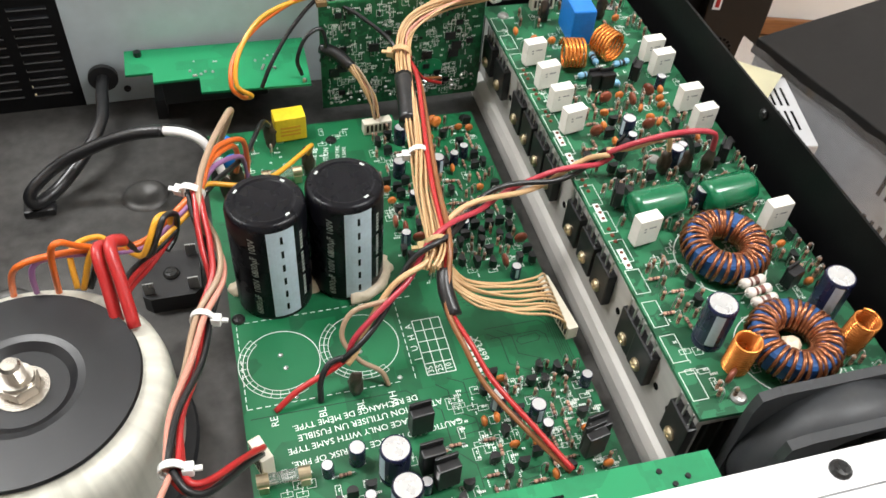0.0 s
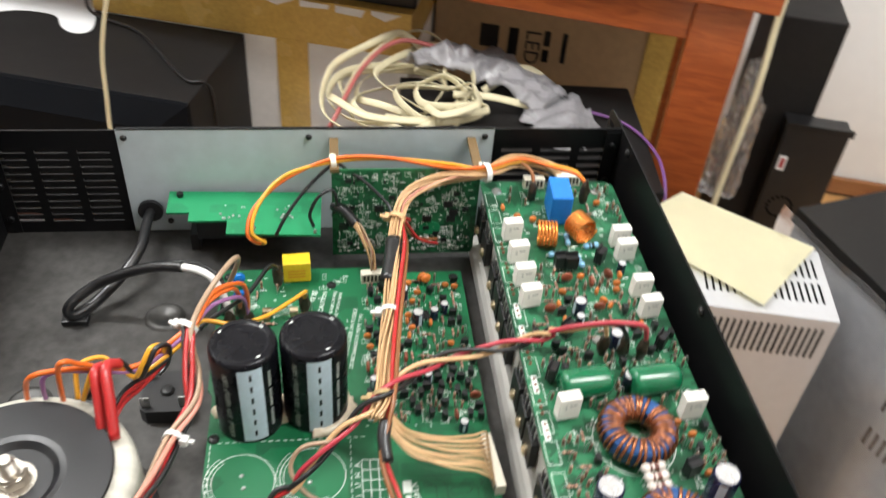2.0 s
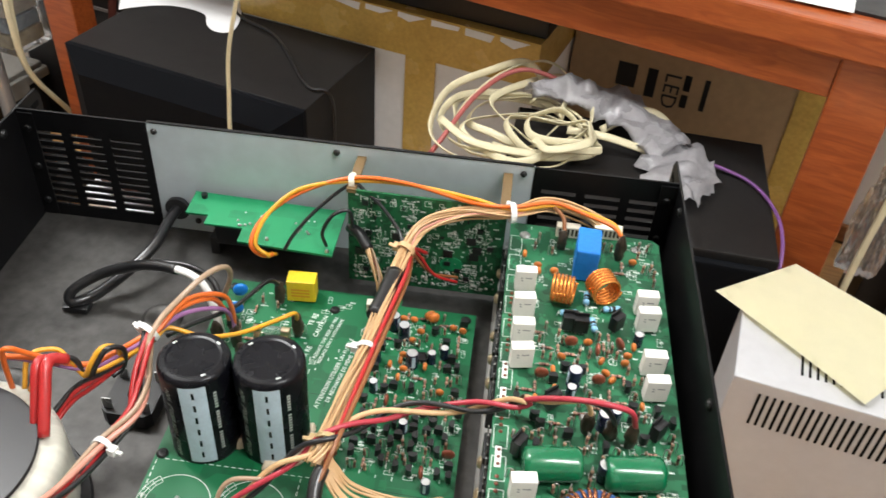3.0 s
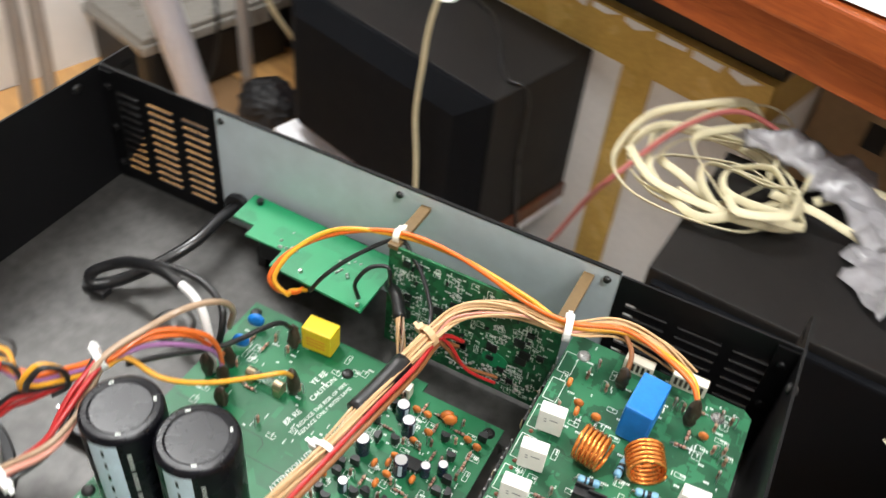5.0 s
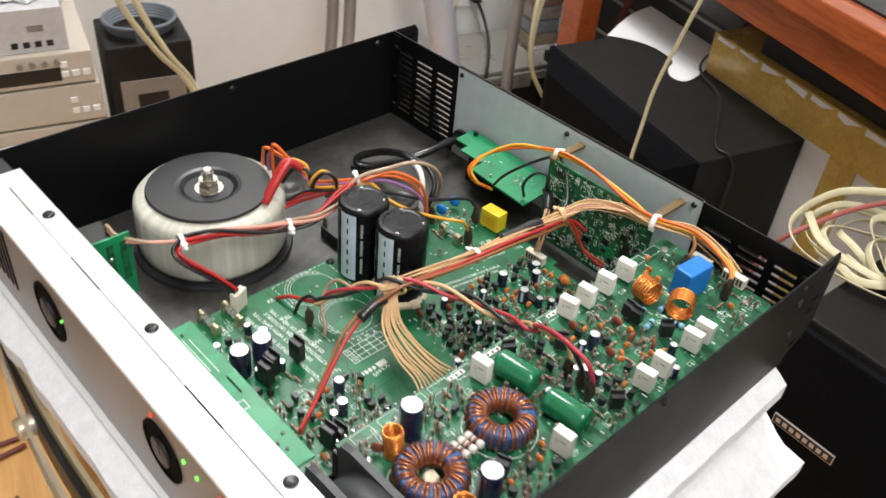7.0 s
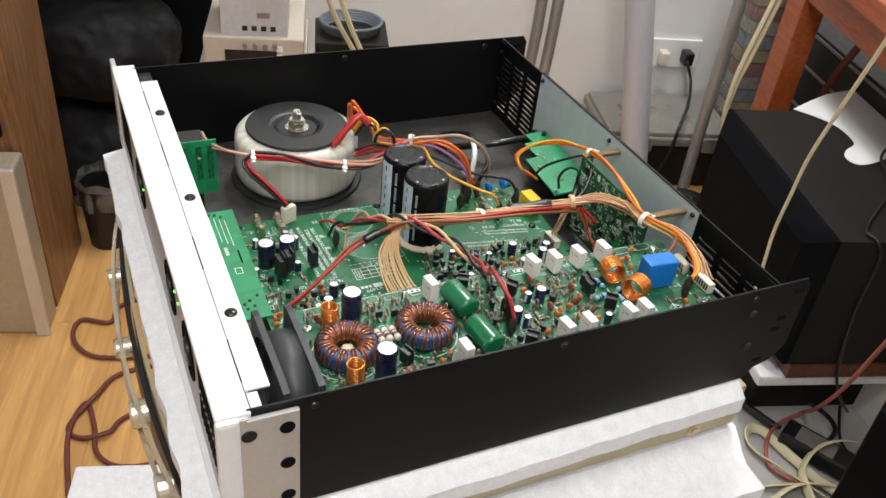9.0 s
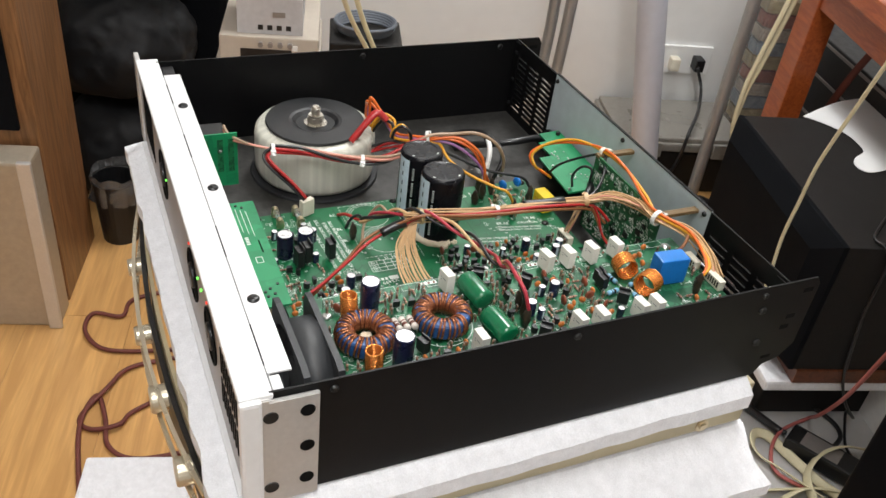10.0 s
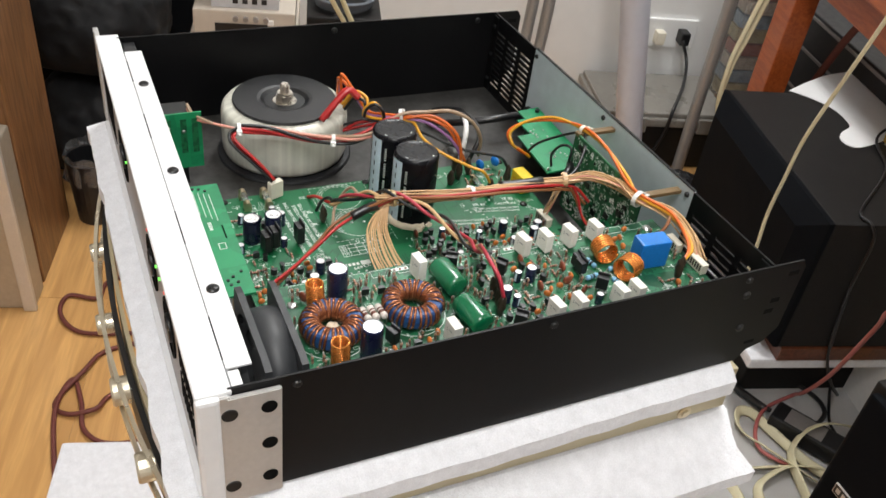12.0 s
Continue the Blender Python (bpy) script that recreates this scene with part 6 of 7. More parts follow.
# ---- under the amplifier: foam sheets, a hi-fi unit, a stand ----
def foam_sheet(name, x0, x1, y0, y1, zt, thick, droop, label, seed):
    bm = bmesh.new()
    nx, ny = 60, 48
    grid = []
    for i in range(nx + 1):
        row = []
        for j in range(ny + 1):
            x, y = x0 + (x1 - x0) * i / nx, y0 + (y1 - y0) * j / ny
            e = 0.004 * noise.noise(Vector((x * 9 + seed, y * 9, 0)))
            y += 0.4 * max(0, x - 0.236) * (y > y1 - 0.02)
            if i in (0, nx):
                x += 0.001 * noise.noise(Vector((y * 40, seed, 1)))
            if j in (0, ny):
                y += 0.0025 * noise.noise(Vector((x * 40, seed, 2)))
            row.append(bm.verts.new((x, y, zt + e * droop[1] + droop[0](x, y))))
        grid.append(row)
    fs = [bm.faces.new((grid[i][j], grid[i + 1][j], grid[i + 1][j + 1], grid[i][j + 1])) for i in range(nx) for j in range(ny)]
    ex = bmesh.ops.extrude_face_region(bm, geom=fs)
    bmesh.ops.translate(bm, verts=[v for v in ex["geom"] if isinstance(v, bmesh.types.BMVert)], vec=(0, 0, -thick))
    return solo(name, bm, FOAM, label, "foam sheet", smooth=False)


def sag1(x, y):
    front = min(1, max(0, (0.29 - y) / 0.12))
    return -(0.7 + 0.3 * front) * max(0, x - 0.213) - 0.25 * max(0, -0.014 - y) - 0.15 * max(0, -0.215 - x)


foam_sheet("foam_sheet", -0.238, 0.2265, -0.03, 0.369, -0.0062, 0.0135, (sag1, 0.0), "white packing foam sheet under the amplifier", 1)


def sag2(x, y):
    return -0.72 * max(0, x - 0.214) - 0.02 * max(0, y - 0.3)


foam_sheet("foam_sheet", -0.24, 0.255, -0.004, 0.387, -0.0635, 0.012, (sag2, 0.12), "white packing foam sheet under the hi-fi unit", 5)

unit = thing("hifi_unit", (0, 0.17, -0.0625), "champagne metal hi-fi unit under the foam", "hi-fi unit")
bm = bmesh.new()
box(bm, -0.213, 0.212, -0.005, 0.385, -0.0625, -0.0205, 0.0015)
box(bm, -0.213, 0.212, -0.0125, -0.0055, -0.0875, -0.0205, 0.001)
part("case", bm, CHAMP, unit, "champagne painted metal case")


def bow(x, d):
    return -0.014 - 1.45 * d * (1 - (x / 0.225) ** 2)


def bowed(x0, x1, d, t, z0, z1):
    bm = bmesh.new()
    n = 40
    rows = []
    for k in range(n + 1):
        x = x0 + (x1 - x0) * k / n
        y = bow(x, d)
        rows.append([bm.verts.new(c) for c in ((x, y, z0), (x, y - t, z0), (x, y - t, z1), (x, y, z1))])
    for a, b in zip(rows, rows[1:]):
        for q in range(4):
            bm.faces.new((a[q], a[(q + 1) % 4], b[(q + 1) % 4], b[q]))
    bm.faces.new(rows[0])
    bm.faces.new(rows[-1][::-1])
    return bm


part("front_window", bowed(-0.2, 0.2, 0.015, 0.004, -0.075, -0.045), BLACKPL, unit, "glossy black curved front window")
part("front_rim", bowed(-0.215, 0.212, 0.022, 0.003, -0.047, -0.043), KNOBGOLD, unit, "thin bowed champagne rim", )
part("front_rim", bowed(-0.215, 0.212, 0.022, 0.003, -0.078, -0.073), KNOBGOLD, unit)
part("front_panel", bowed(-0.215, 0.212, 0.012, 0.003, -0.0875, -0.033), CHAMP, unit)
for x, r in ((-0.105, 0.008), (-0.013, 0.008), (0.061, 0.0105), (0.134, 0.0105)):
    bm = bmesh.new()
    lathe(bm, [(0, 0), (r, 0), (r, 0.012), (r * 0.9, 0.0135), (0, 0.0135)], seg=24)
    bmesh.ops.transform(bm, matrix=pose(x, bow(x, 0.017), -0.06, 90), verts=bm.verts)
    part("knob", bm, KNOBGOLD, unit, "turned champagne knob")
bm = bmesh.new()
lathe(bm, [(0.006, 0), (0.006, 0.001), (0.0035, 0.0012), (0.003, 0.003), (0, 0.003)], seg=18)
bmesh.ops.transform(bm, matrix=pose(0.212, 0.345, -0.056, 0, 90), verts=bm.verts)
part("screw", bm, BRASS, unit)

stand = thing("equipment_stand", (0, 0.2, FLOOR), "low wooden equipment stand carrying the stack", "stand")
bm = bmesh.new()
box(bm, -0.225, 0.2, -0.001, 0.382, -0.097, -0.0765, 0.002)
part("top", bm, FLOORWOOD, stand)
for x in (-0.22, 0.168):
    for y in (0.005, 0.345):
        bm = bmesh.new()
        box(bm, x, x + 0.03, y, y + 0.03, FLOOR, -0.097, 0.002)
        part("leg", bm, FLOORWOOD, stand)
bm = bmesh.new()
box(bm, -0.222, 0.2, 0.002, 0.38, -0.5, -0.485, 0.002)
part("shelf", bm, FLOORWOOD, stand)

# ---- behind: desk, loudspeakers, cartons ----
desk = thing("wooden_desk", (-0.42, 1.3, FLOOR), "red-brown varnished wooden desk with a black top", "desk", room=True, rot=-3.5)
desk.location += ROOM.to_3x3() @ Vector((0, 0.045, 0))
DZ = -0.025
bm = bmesh.new()
box(bm, -1.17, 0.33, 0.985, 1.62, DZ - 0.04, DZ, 0.004)
part("tabletop", bm, DESKWOOD, desk, "red-brown varnished wooden tabletop")
bm = bmesh.new()
box(bm, -1.15, 0.31, 1.03, 1.6, DZ, DZ + 0.004)
part("inlay", bm, BLACKPL, desk, "glossy black top inlay")
bm = bmesh.new()
box(bm, -1.07, 0.225, 1.005, 1.03, DZ - 0.1, DZ - 0.04, 0.002)
part("apron", bm, DESKWOOD, desk)
for u in (-1.145, 0.225):
    for v in (1.0, 1.55):
        bm = bmesh.new()
        box(bm, u, u + 0.075, v, v + 0.05, FLOOR, DZ - 0.04, 0.003)
        part("leg", bm, DESKWOOD, desk)
    bm = bmesh.new()
    box(bm, u + 0.02, u + 0.05, 1.05, 1.55, DZ - 0.1, DZ - 0.04, 0.002)
    part("side_rail", bm, DESKWOOD, desk)

dc = thing("equipment_case", (-1.0, 1.42, FLOOR), "dark equipment case with grey edges under the desk", "case", room=True)
bm = bmesh.new()
box(bm, -1.42, -0.79, 1.24, 1.56, FLOOR, -0.25, 0.004)
part("body", bm, BLACKPL, dc)
for z in (-0.256, -0.33, -0.42):
    bm = bmesh.new()
    box(bm, -1.41, -0.792, 1.2365, 1.2395, z - 0.007, z, 0.0008)
    part("edge_strip", bm, FACEGREY, dc, "grey edge strip")
rs = thing("red_strap", (-1.1, 1.2, -0.45), "dark red strap hanging under the desk", "strap", room=True)
bm = bmesh.new()
tube(bm, spline([(-1.0, 1.21, -0.12), (-1.06, 1.2, -0.26), (-1.1, 1.19, -0.42), (-1.11, 1.19, -0.6), (-1.1, 1.19, -0.744)], 6), 0.008, 8, flat=0.3)
part("strap", bm, W["maroon"], rs, smooth=True)

# ---- loudspeakers and cartons behind the amplifier ----
sp = thing("loudspeaker", (-0.715, 1.03, -0.595), "large black loudspeaker with chamfered cloth grille", "loudspeaker", room=True)
bm = bmesh.new()
box(bm, -0.94, -0.49, 0.925, 1.155, -0.565, -0.3, 0.002)
part("cabinet", bm, SPKGREY, sp, "dark grey vinyl covered cabinet")
bm = bmesh.new()
g = [(-0.94, -0.49, -0.565, -0.3, 0.924), (-0.94, -0.49, -0.565, -0.3, 0.915), (-0.9, -0.535, -0.545, -0.335, 0.89)]
rings = []
for a, b, c, d, v in g:
    rings.append([bm.verts.new(p) for p in ((a, v, c), (b, v, c), (b, v, d), (a, v, d))])
for p, q in zip(rings, rings[1:]):
    for k in range(4):
        bm.faces.new((p[k], p[(k + 1) % 4], q[(k + 1) % 4], q[k]))
bm.faces.new(rings[-1])
bm.faces.new(rings[0][::-1])
part("grille", bm, SPKBLACK, sp, "black cloth grille with chamfered edges")
bm = bmesh.new()
box(bm, -0.95, -0.486, 0.93, 1.158, -0.595, -0.5655, 0.002)
part("plinth", bm, PLINTHSHADE, sp, "red-brown wooden plinth with shadow in its colour")
bm = bmesh.new()
box(bm, -0.97, -0.49, 0.885, 1.2, -0.62, -0.596, 0.006)
solo("foam_slab", bm, FOAM, "white foam slab under the loudspeaker plinth", "foam sheet", room=True)
bm = bmesh.new()
box(bm, -0.95, -0.56, 0.94, 1.18, FLOOR, -0.6205, 0.004)
solo("black_case", bm, SPKGREY, "black equipment case under the foam slab", "case", room=True)


def sheet(name, us, vs, zf, material, label, category, thick=0.0006, room=True, n=16):
    bm = bmesh.new()
    G = [[bm.verts.new((us[0] + (us[1] - us[0]) * i / n, vs[0] + (vs[1] - vs[0]) * j / n, zf(i / n, j / n))) for j in range(n + 1)] for i in range(n + 1)]
    for i in range(n):
        for j in range(n):
            bm.faces.new((G[i][j], G[i + 1][j], G[i + 1][j + 1], G[i][j + 1]))
    bmesh.ops.solidify(bm, geom=bm.faces[:], thickness=thick)
    return solo(name, bm, material, label, category, room=room, smooth=True)


# white sheet lying over the speaker's top and drooping at the near end
bm = bmesh.new()
edge = spline([(-0.945, 1.054, 0), (-0.915, 1.088, 0), (-0.88, 1.112, 0), (-0.84, 1.119, 0), (-0.806, 1.113, 0), (-0.782, 1.084, 0), (-0.758, 1.069, 0), (-0.735, 1.073, 0), (-0.73, 1.095, 0), (-0.752, 1.145, 0), (-0.79, 1.2, 0), (-0.86, 1.3, 0), (-0.97, 1.35, 0), (-1.05, 1.3, 0), (-1.03, 1.19, 0), (-0.985, 1.11, 0)], 4)
plate(bm, [(p.x, p.y) for p in edge], -0.2985, -0.2972)
solo("white_sheet", bm, PAPERW, "white paper sheet lying on the loudspeaker", "paper", room=True)

bx = thing("loudspeaker", (0.265, 0.92, FLOOR), "tall black loudspeaker with a small badge under cables", "loudspeaker", rot=-5)
bm = bmesh.new()
box(bm, 0.108, 0.47, 0.785, 1.06, FLOOR, -0.28, 0.003)
part("cabinet", bm, SPKGREY, bx)
bm = bmesh.new()
box(bm, 0.117, 0.46, 0.772, 0.784, FLOOR + 0.02, -0.29, 0.004)
part("grille", bm, SPKBLACK, bx, "black cloth grille")
bm = bmesh.new()
box(bm, 0.14, 0.231, 0.7695, 0.7718, -0.449, -0.432, 0.0006)
badge = part("badge", bm, SILVER, bx, "small silver badge")
bm = bmesh.new()
box(bm, 0.1415, 0.2295, 0.769, 0.7696, -0.4475, -0.4335)
part("badge_field", bm, BLACKPL, bx)
bm = bmesh.new()
for k in range(8):
    box(bm, 0.145 + k * 0.0103, 0.1515 + k * 0.0103, 0.7685, 0.7691, -0.444, -0.437)
part("badge_bar", bm, SILVER, bx)

ct = thing("carton", (-0.48, 1.3, FLOOR), "big white and brown carton sealed with packing tape", "carton", room=True)
bm = bmesh.new()
box(bm, -0.76, -0.205, 1.162, 1.5, FLOOR, -0.225, 0.003)
part("box", bm, CARTONWHITE, ct, "white printed carton")
bm = bmesh.new()
box(bm, -0.762, -0.203, 1.158, 1.46, -0.3, -0.2225)
part("tape_band", bm, TAPE, ct, "brown tape along the top edge")
bm = bmesh.new()
box(bm, -0.435, -0.38, 1.1575, 1.163, FLOOR, -0.298)
part("tape_strip", bm, TAPE, ct, "brown upright tape strip")
rng = random.Random(5)
for k in range(9):
    bm = bmesh.new()
    u = -0.75 + k * 0.06
    plate(bm, [(u, -0.232 + rng.uniform(-0.006, 0.004)), (u + rng.uniform(0.02, 0.05), -0.234 + rng.uniform(-0.006, 0.003)), (u + 0.05, -0.226), (u, -0.2245)], 0, 0.0012)
    bmesh.ops.transform(bm, matrix=pose(0, 1.157, 0, 90), verts=bm.verts)
    part("torn_edge", bm, CARTONWHITE, ct, "white torn paper edge")
bm = bmesh.new()
box(bm, -0.66, -0.2, 1.175, 1.48, -0.221, -0.105, 0.004)
solo("black_case", bm, BLACKPL, "flat black equipment case on the carton", "case", room=True)

lc = thing("carton", (0.0, 1.45, FLOOR), "brown cardboard carton with black printed symbols", "carton", room=True)
bm = bmesh.new()
box(bm, -0.2, 0.238, 1.362, 1.6, FLOOR, -0.28, 0.003)
part("box", bm, CARTON, lc)
bm = bmesh.new()
box(bm, 0.19, 0.2395, 1.359, 1.5, FLOOR, -0.279)
part("tape_strip", bm, TAPE, lc)
for u, z, w, h in ((-0.095, -0.34, 0.035, 0.045), (-0.05, -0.345, 0.018, 0.055), (0.012, -0.33, 0.012, 0.03), (0.012, -0.365, 0.012, 0.025), (0.045, -0.345, 0.009, 0.06)):
    bm = bmesh.new()
    box(bm, u - w / 2, u + w / 2, 1.3612, 1.3619, z - h / 2, z + h / 2)
    part("printed_bar", bm, BLACKPL, lc)
part("lettering", letters("LED", 0.04, pose(-0.015, 1.3613, -0.352, 90, 90, 0)), BLACKPL, lc)

# white sheet added on the desk's front to paint the glossy top's reflection
bm = bmesh.new()
box(bm, -0.3, 0.2, 1.025, 1.3, DZ + 0.0045, DZ + 0.0052)
solo("paper_or_glare_sheet", bm, PAPERW, "white sheet added as the desk top's bright reflection", "paper", room=True)
# ---- heap of flat cream cable, bag, cords ----
heap = thing("cable_heap", (0.21, 0.95, -0.28), "tangled heap of flat cream cable on the loudspeaker", "cable")
rng = random.Random(14)
for k, (cx, cy, rx, ry, turns) in enumerate(((0.1, 0.995, 0.088, 0.085, 14), (0.135, 0.985, 0.085, 0.075, 13), (0.12, 0.955, 0.1, 0.06, 11), (0.165, 0.945, 0.06, 0.05, 12), (0.155, 1.02, 0.07, 0.1, 9), (0.18, 0.94, 0.05, 0.04, 11))):
    a0 = rng.uniform(0, 6)
    pts = []
    for q in range(turns):
        a = a0 + q * 0.88
        f = rng.uniform(0.78, 1.12)
        pts.append((cx + rx * f * math.cos(a) + rng.uniform(-0.012, 0.012), cy + ry * f * math.sin(a) + rng.uniform(-0.012, 0.012), -0.272 + 0.0055 * k + 0.016 * rng.random()))
    bm = bmesh.new()
    tube(bm, spline(pts, 8), 0.0056, 8, flat=0.24)
    part("cable", bm, W["cream"], heap, smooth=True)
for pts in ([(0.21, 0.95, -0.272), (0.17, 0.9, -0.268), (0.09, 0.888, -0.266), (0.03, 0.9, -0.262), (0.0, 0.945, -0.255), (0.015, 1.03, -0.24), (0.07, 1.08, -0.23), (0.12, 1.11, -0.225), (0.15, 1.08, -0.235), (0.14, 1.03, -0.245)], [(0.02, 0.93, -0.262), (0.045, 1.01, -0.245), (0.09, 1.08, -0.23), (0.15, 1.12, -0.225), (0.19, 1.09, -0.235), (0.18, 1.0, -0.25)], [(0.19, 0.97, -0.25), (0.24, 0.965, -0.25), (0.29, 0.965, -0.262), (0.33, 0.96, -0.27)], [(0.24, 1.0, -0.262), (0.3, 1.03, -0.24), (0.335, 1.01, -0.25), (0.32, 0.98, -0.262)]):
    bm = bmesh.new()
    tube(bm, spline(pts, 9), 0.0058, 8, flat=0.26)
    part("cable", bm, W["cream"], heap, smooth=True)


def crumple(name, c, sx, sy, sz, material, label, category, seed, room=False, amp=1.0, soft=False):
    bm = bmesh.new()
    bmesh.ops.create_icosphere(bm, subdivisions=5, radius=1)
    for v in bm.verts:
        d = v.co.copy()
        n = noise.noise(d * 1.6 + Vector((seed, 0, 0))) * 0.45 + abs(noise.noise(d * 4 + Vector((0, seed, 0)))) * 0.5 + abs(noise.noise(d * 9 + Vector((0, 0, seed)))) * 0.18
        q = d * (0.75 + amp * n)
        v.co = Vector((c[0] + q.x * sx, c[1] + q.y * sy, c[2] + max(q.z, -0.35) * sz))
    return solo(name, bm, material, label, category, room=room, smooth=soft)


def film_bag(name, spine, label, seed):
    """A thin plastic bag lying along a line, folded into ridges, with ragged ends."""
    bm = bmesh.new()
    path = spline([p[:3] for p in spine], 7)
    wide = [p[3] for p in spine]
    n, m = len(path), 16
    G = []
    for i, p in enumerate(path):
        f = i / (n - 1) * (len(wide) - 1)
        k = min(int(f), len(wide) - 2)
        w = wide[k] + (wide[k + 1] - wide[k]) * (f - k)
        d = (path[min(i + 1, n - 1)] - path[max(i - 1, 0)])
        side = Vector((-d.y, d.x, 0)).normalized()
        row = []
        for j in range(m + 1):
            u = 2 * j / m - 1
            e = 1 + 0.35 * noise.noise(Vector((i * 0.35, seed + (3 if u > 0 else 0), 0)))
            q = p + side * (w * u * e)
            fold = abs(noise.noise(Vector((q.x * 28, q.y * 28, seed)))) * 0.024 + abs(noise.noise(Vector((q.x * 70, q.y * 70, seed)))) * 0.01
            q.z = p.z + 0.02 * (1 - u * u) + fold
            row.append(bm.verts.new(q))
        G.append(row)
    for a, b in zip(G, G[1:]):
        for j in range(m):
            bm.faces.new((a[j], b[j], b[j + 1], a[j + 1]))
    bmesh.ops.solidify(bm, geom=bm.faces[:], thickness=0.0008)
    return solo(name, bm, BAG, label, "bag", smooth=True)


film_bag("plastic_bag", [(0.13, 1.035, -0.245, 0.02), (0.19, 1.055, -0.245, 0.03), (0.25, 1.05, -0.255, 0.05), (0.31, 1.0, -0.265, 0.04), (0.345, 0.955, -0.27, 0.04)], "crumpled grey plastic bag among the cables", 3.0)
film_bag("plastic_bag", [(0.34, 0.985, -0.277, 0.04), (0.345, 0.94, -0.277, 0.055), (0.345, 0.89, -0.277, 0.045), (0.35, 0.845, -0.277, 0.012)], "crumpled grey plastic bag on the loudspeaker", 8.0)
vc = thing("violet_cord", (0.45, 0.95, -0.28), "thin violet cord hanging over the loudspeaker", "cord")
wire(vc, [(0.36, 0.955, -0.262), (0.407, 0.952, -0.272), (0.445, 0.928, -0.275), (0.465, 0.88, -0.275), (0.468, 0.82, -0.276), (0.46, 0.765, -0.3), (0.458, 0.75, -0.4)], 0.0025, "violet", "cord")
rc = thing("rose_cord", (-0.05, 1.0, FLOOR + 0.006), "thin rose cord running from the cable heap to the floor", "cord")
wire(rc, [(0.2, 1.06, -0.23), (0.12, 1.08, -0.222), (0.06, 1.02, -0.235), (0.013, 0.916, -0.264), (-0.02, 0.951, -0.342), (-0.082, 1.015, -0.514), (-0.16, 1.1, -0.665), (-0.2035, 1.1435, -0.732), (-0.1914, 1.0634, -0.73), (-0.1576, 1.0134, -0.733), (-0.1169, 0.9926, -0.735), (-0.0713, 1.0184, -0.735)], 0.0036, "rose", "cord")
cc = thing("hanging_cable", (-0.55, 0.82, -0.4), "cream cord hanging before the black loudspeaker", "cord", room=True)
wire(cc, [(-0.49, 0.87, 0.12), (-0.513, 0.874, 0.031), (-0.55, 0.875, -0.09), (-0.582, 0.876, -0.2), (-0.592, 0.877, -0.28), (-0.598, 0.877, -0.36), (-0.588, 0.876, -0.44), (-0.57, 0.87, -0.6), (-0.54, 0.86, -0.746)], 0.0032, "cream", "cord")
bc = thing("draped_cable", (-0.6, 1.05, -0.3), "thin black cord lying across the loudspeaker", "cord", room=True)
wire(bc, [(-0.83, 1.36, -0.1), (-0.8, 1.27, -0.24), (-0.768, 1.15, -0.291), (-0.652, 1.1, -0.2955), (-0.525, 0.985, -0.2962), (-0.492, 0.984, -0.2975), (-0.4845, 0.998, -0.33), (-0.4845, 1.0, -0.436), (-0.4845, 1.02, -0.56)], 0.0026, "black", "cord")

# ---- on the floor beside the stand ----
sheet("floor_sheet", (-0.68, -0.1), (0.62, 1.3), lambda i, j: FLOOR + 0.004 + 0.003 * noise.noise(Vector((i * 7, j * 7, 0))), PAPERW, "white plastic sheet spread on the floor", "sheet", 0.001)
fc = thing("power_adapter", (-0.43, 1.03, FLOOR + 0.006), "black power adapter lying on the floor with its cords", "adapter", room=True)
bm = bmesh.new()
box(bm, -0.075, 0.075, -0.027, 0.027, 0, 0.032, 0.006)
box(bm, -0.05, 0.02, -0.02, 0.02, 0.0322, 0.0326, mi=1)
bmesh.ops.transform(bm, matrix=pose(-0.425, 1.02, FLOOR + 0.008, 0, 0, 44), verts=bm.verts)
part("body", bm, [BLACKPL, FACEGREY], fc)
wire(fc, [(-0.62, 0.885, -0.738), (-0.576, 0.915, -0.736), (-0.535, 0.94, -0.735), (-0.494, 0.961, -0.73)], 0.0075, "black", "strain_relief")
wire(fc, [(-0.66, 0.99, -0.742), (-0.594, 0.95, -0.742), (-0.559, 0.938, -0.74), (-0.52, 0.955, -0.736), (-0.49, 0.97, -0.73)], 0.0045, "black", "cord")
wire(fc, [(-0.65, 1.0, -0.742), (-0.595, 1.04, -0.741), (-0.535, 1.085, -0.741), (-0.495, 1.088, -0.741), (-0.467, 1.062, -0.739), (-0.455, 1.04, -0.73)], 0.0045, "black", "cord")
fr = thing("flat_cable", (-0.42, 0.95, FLOOR + 0.006), "flat cream cable coiled on the floor", "cable", room=True)
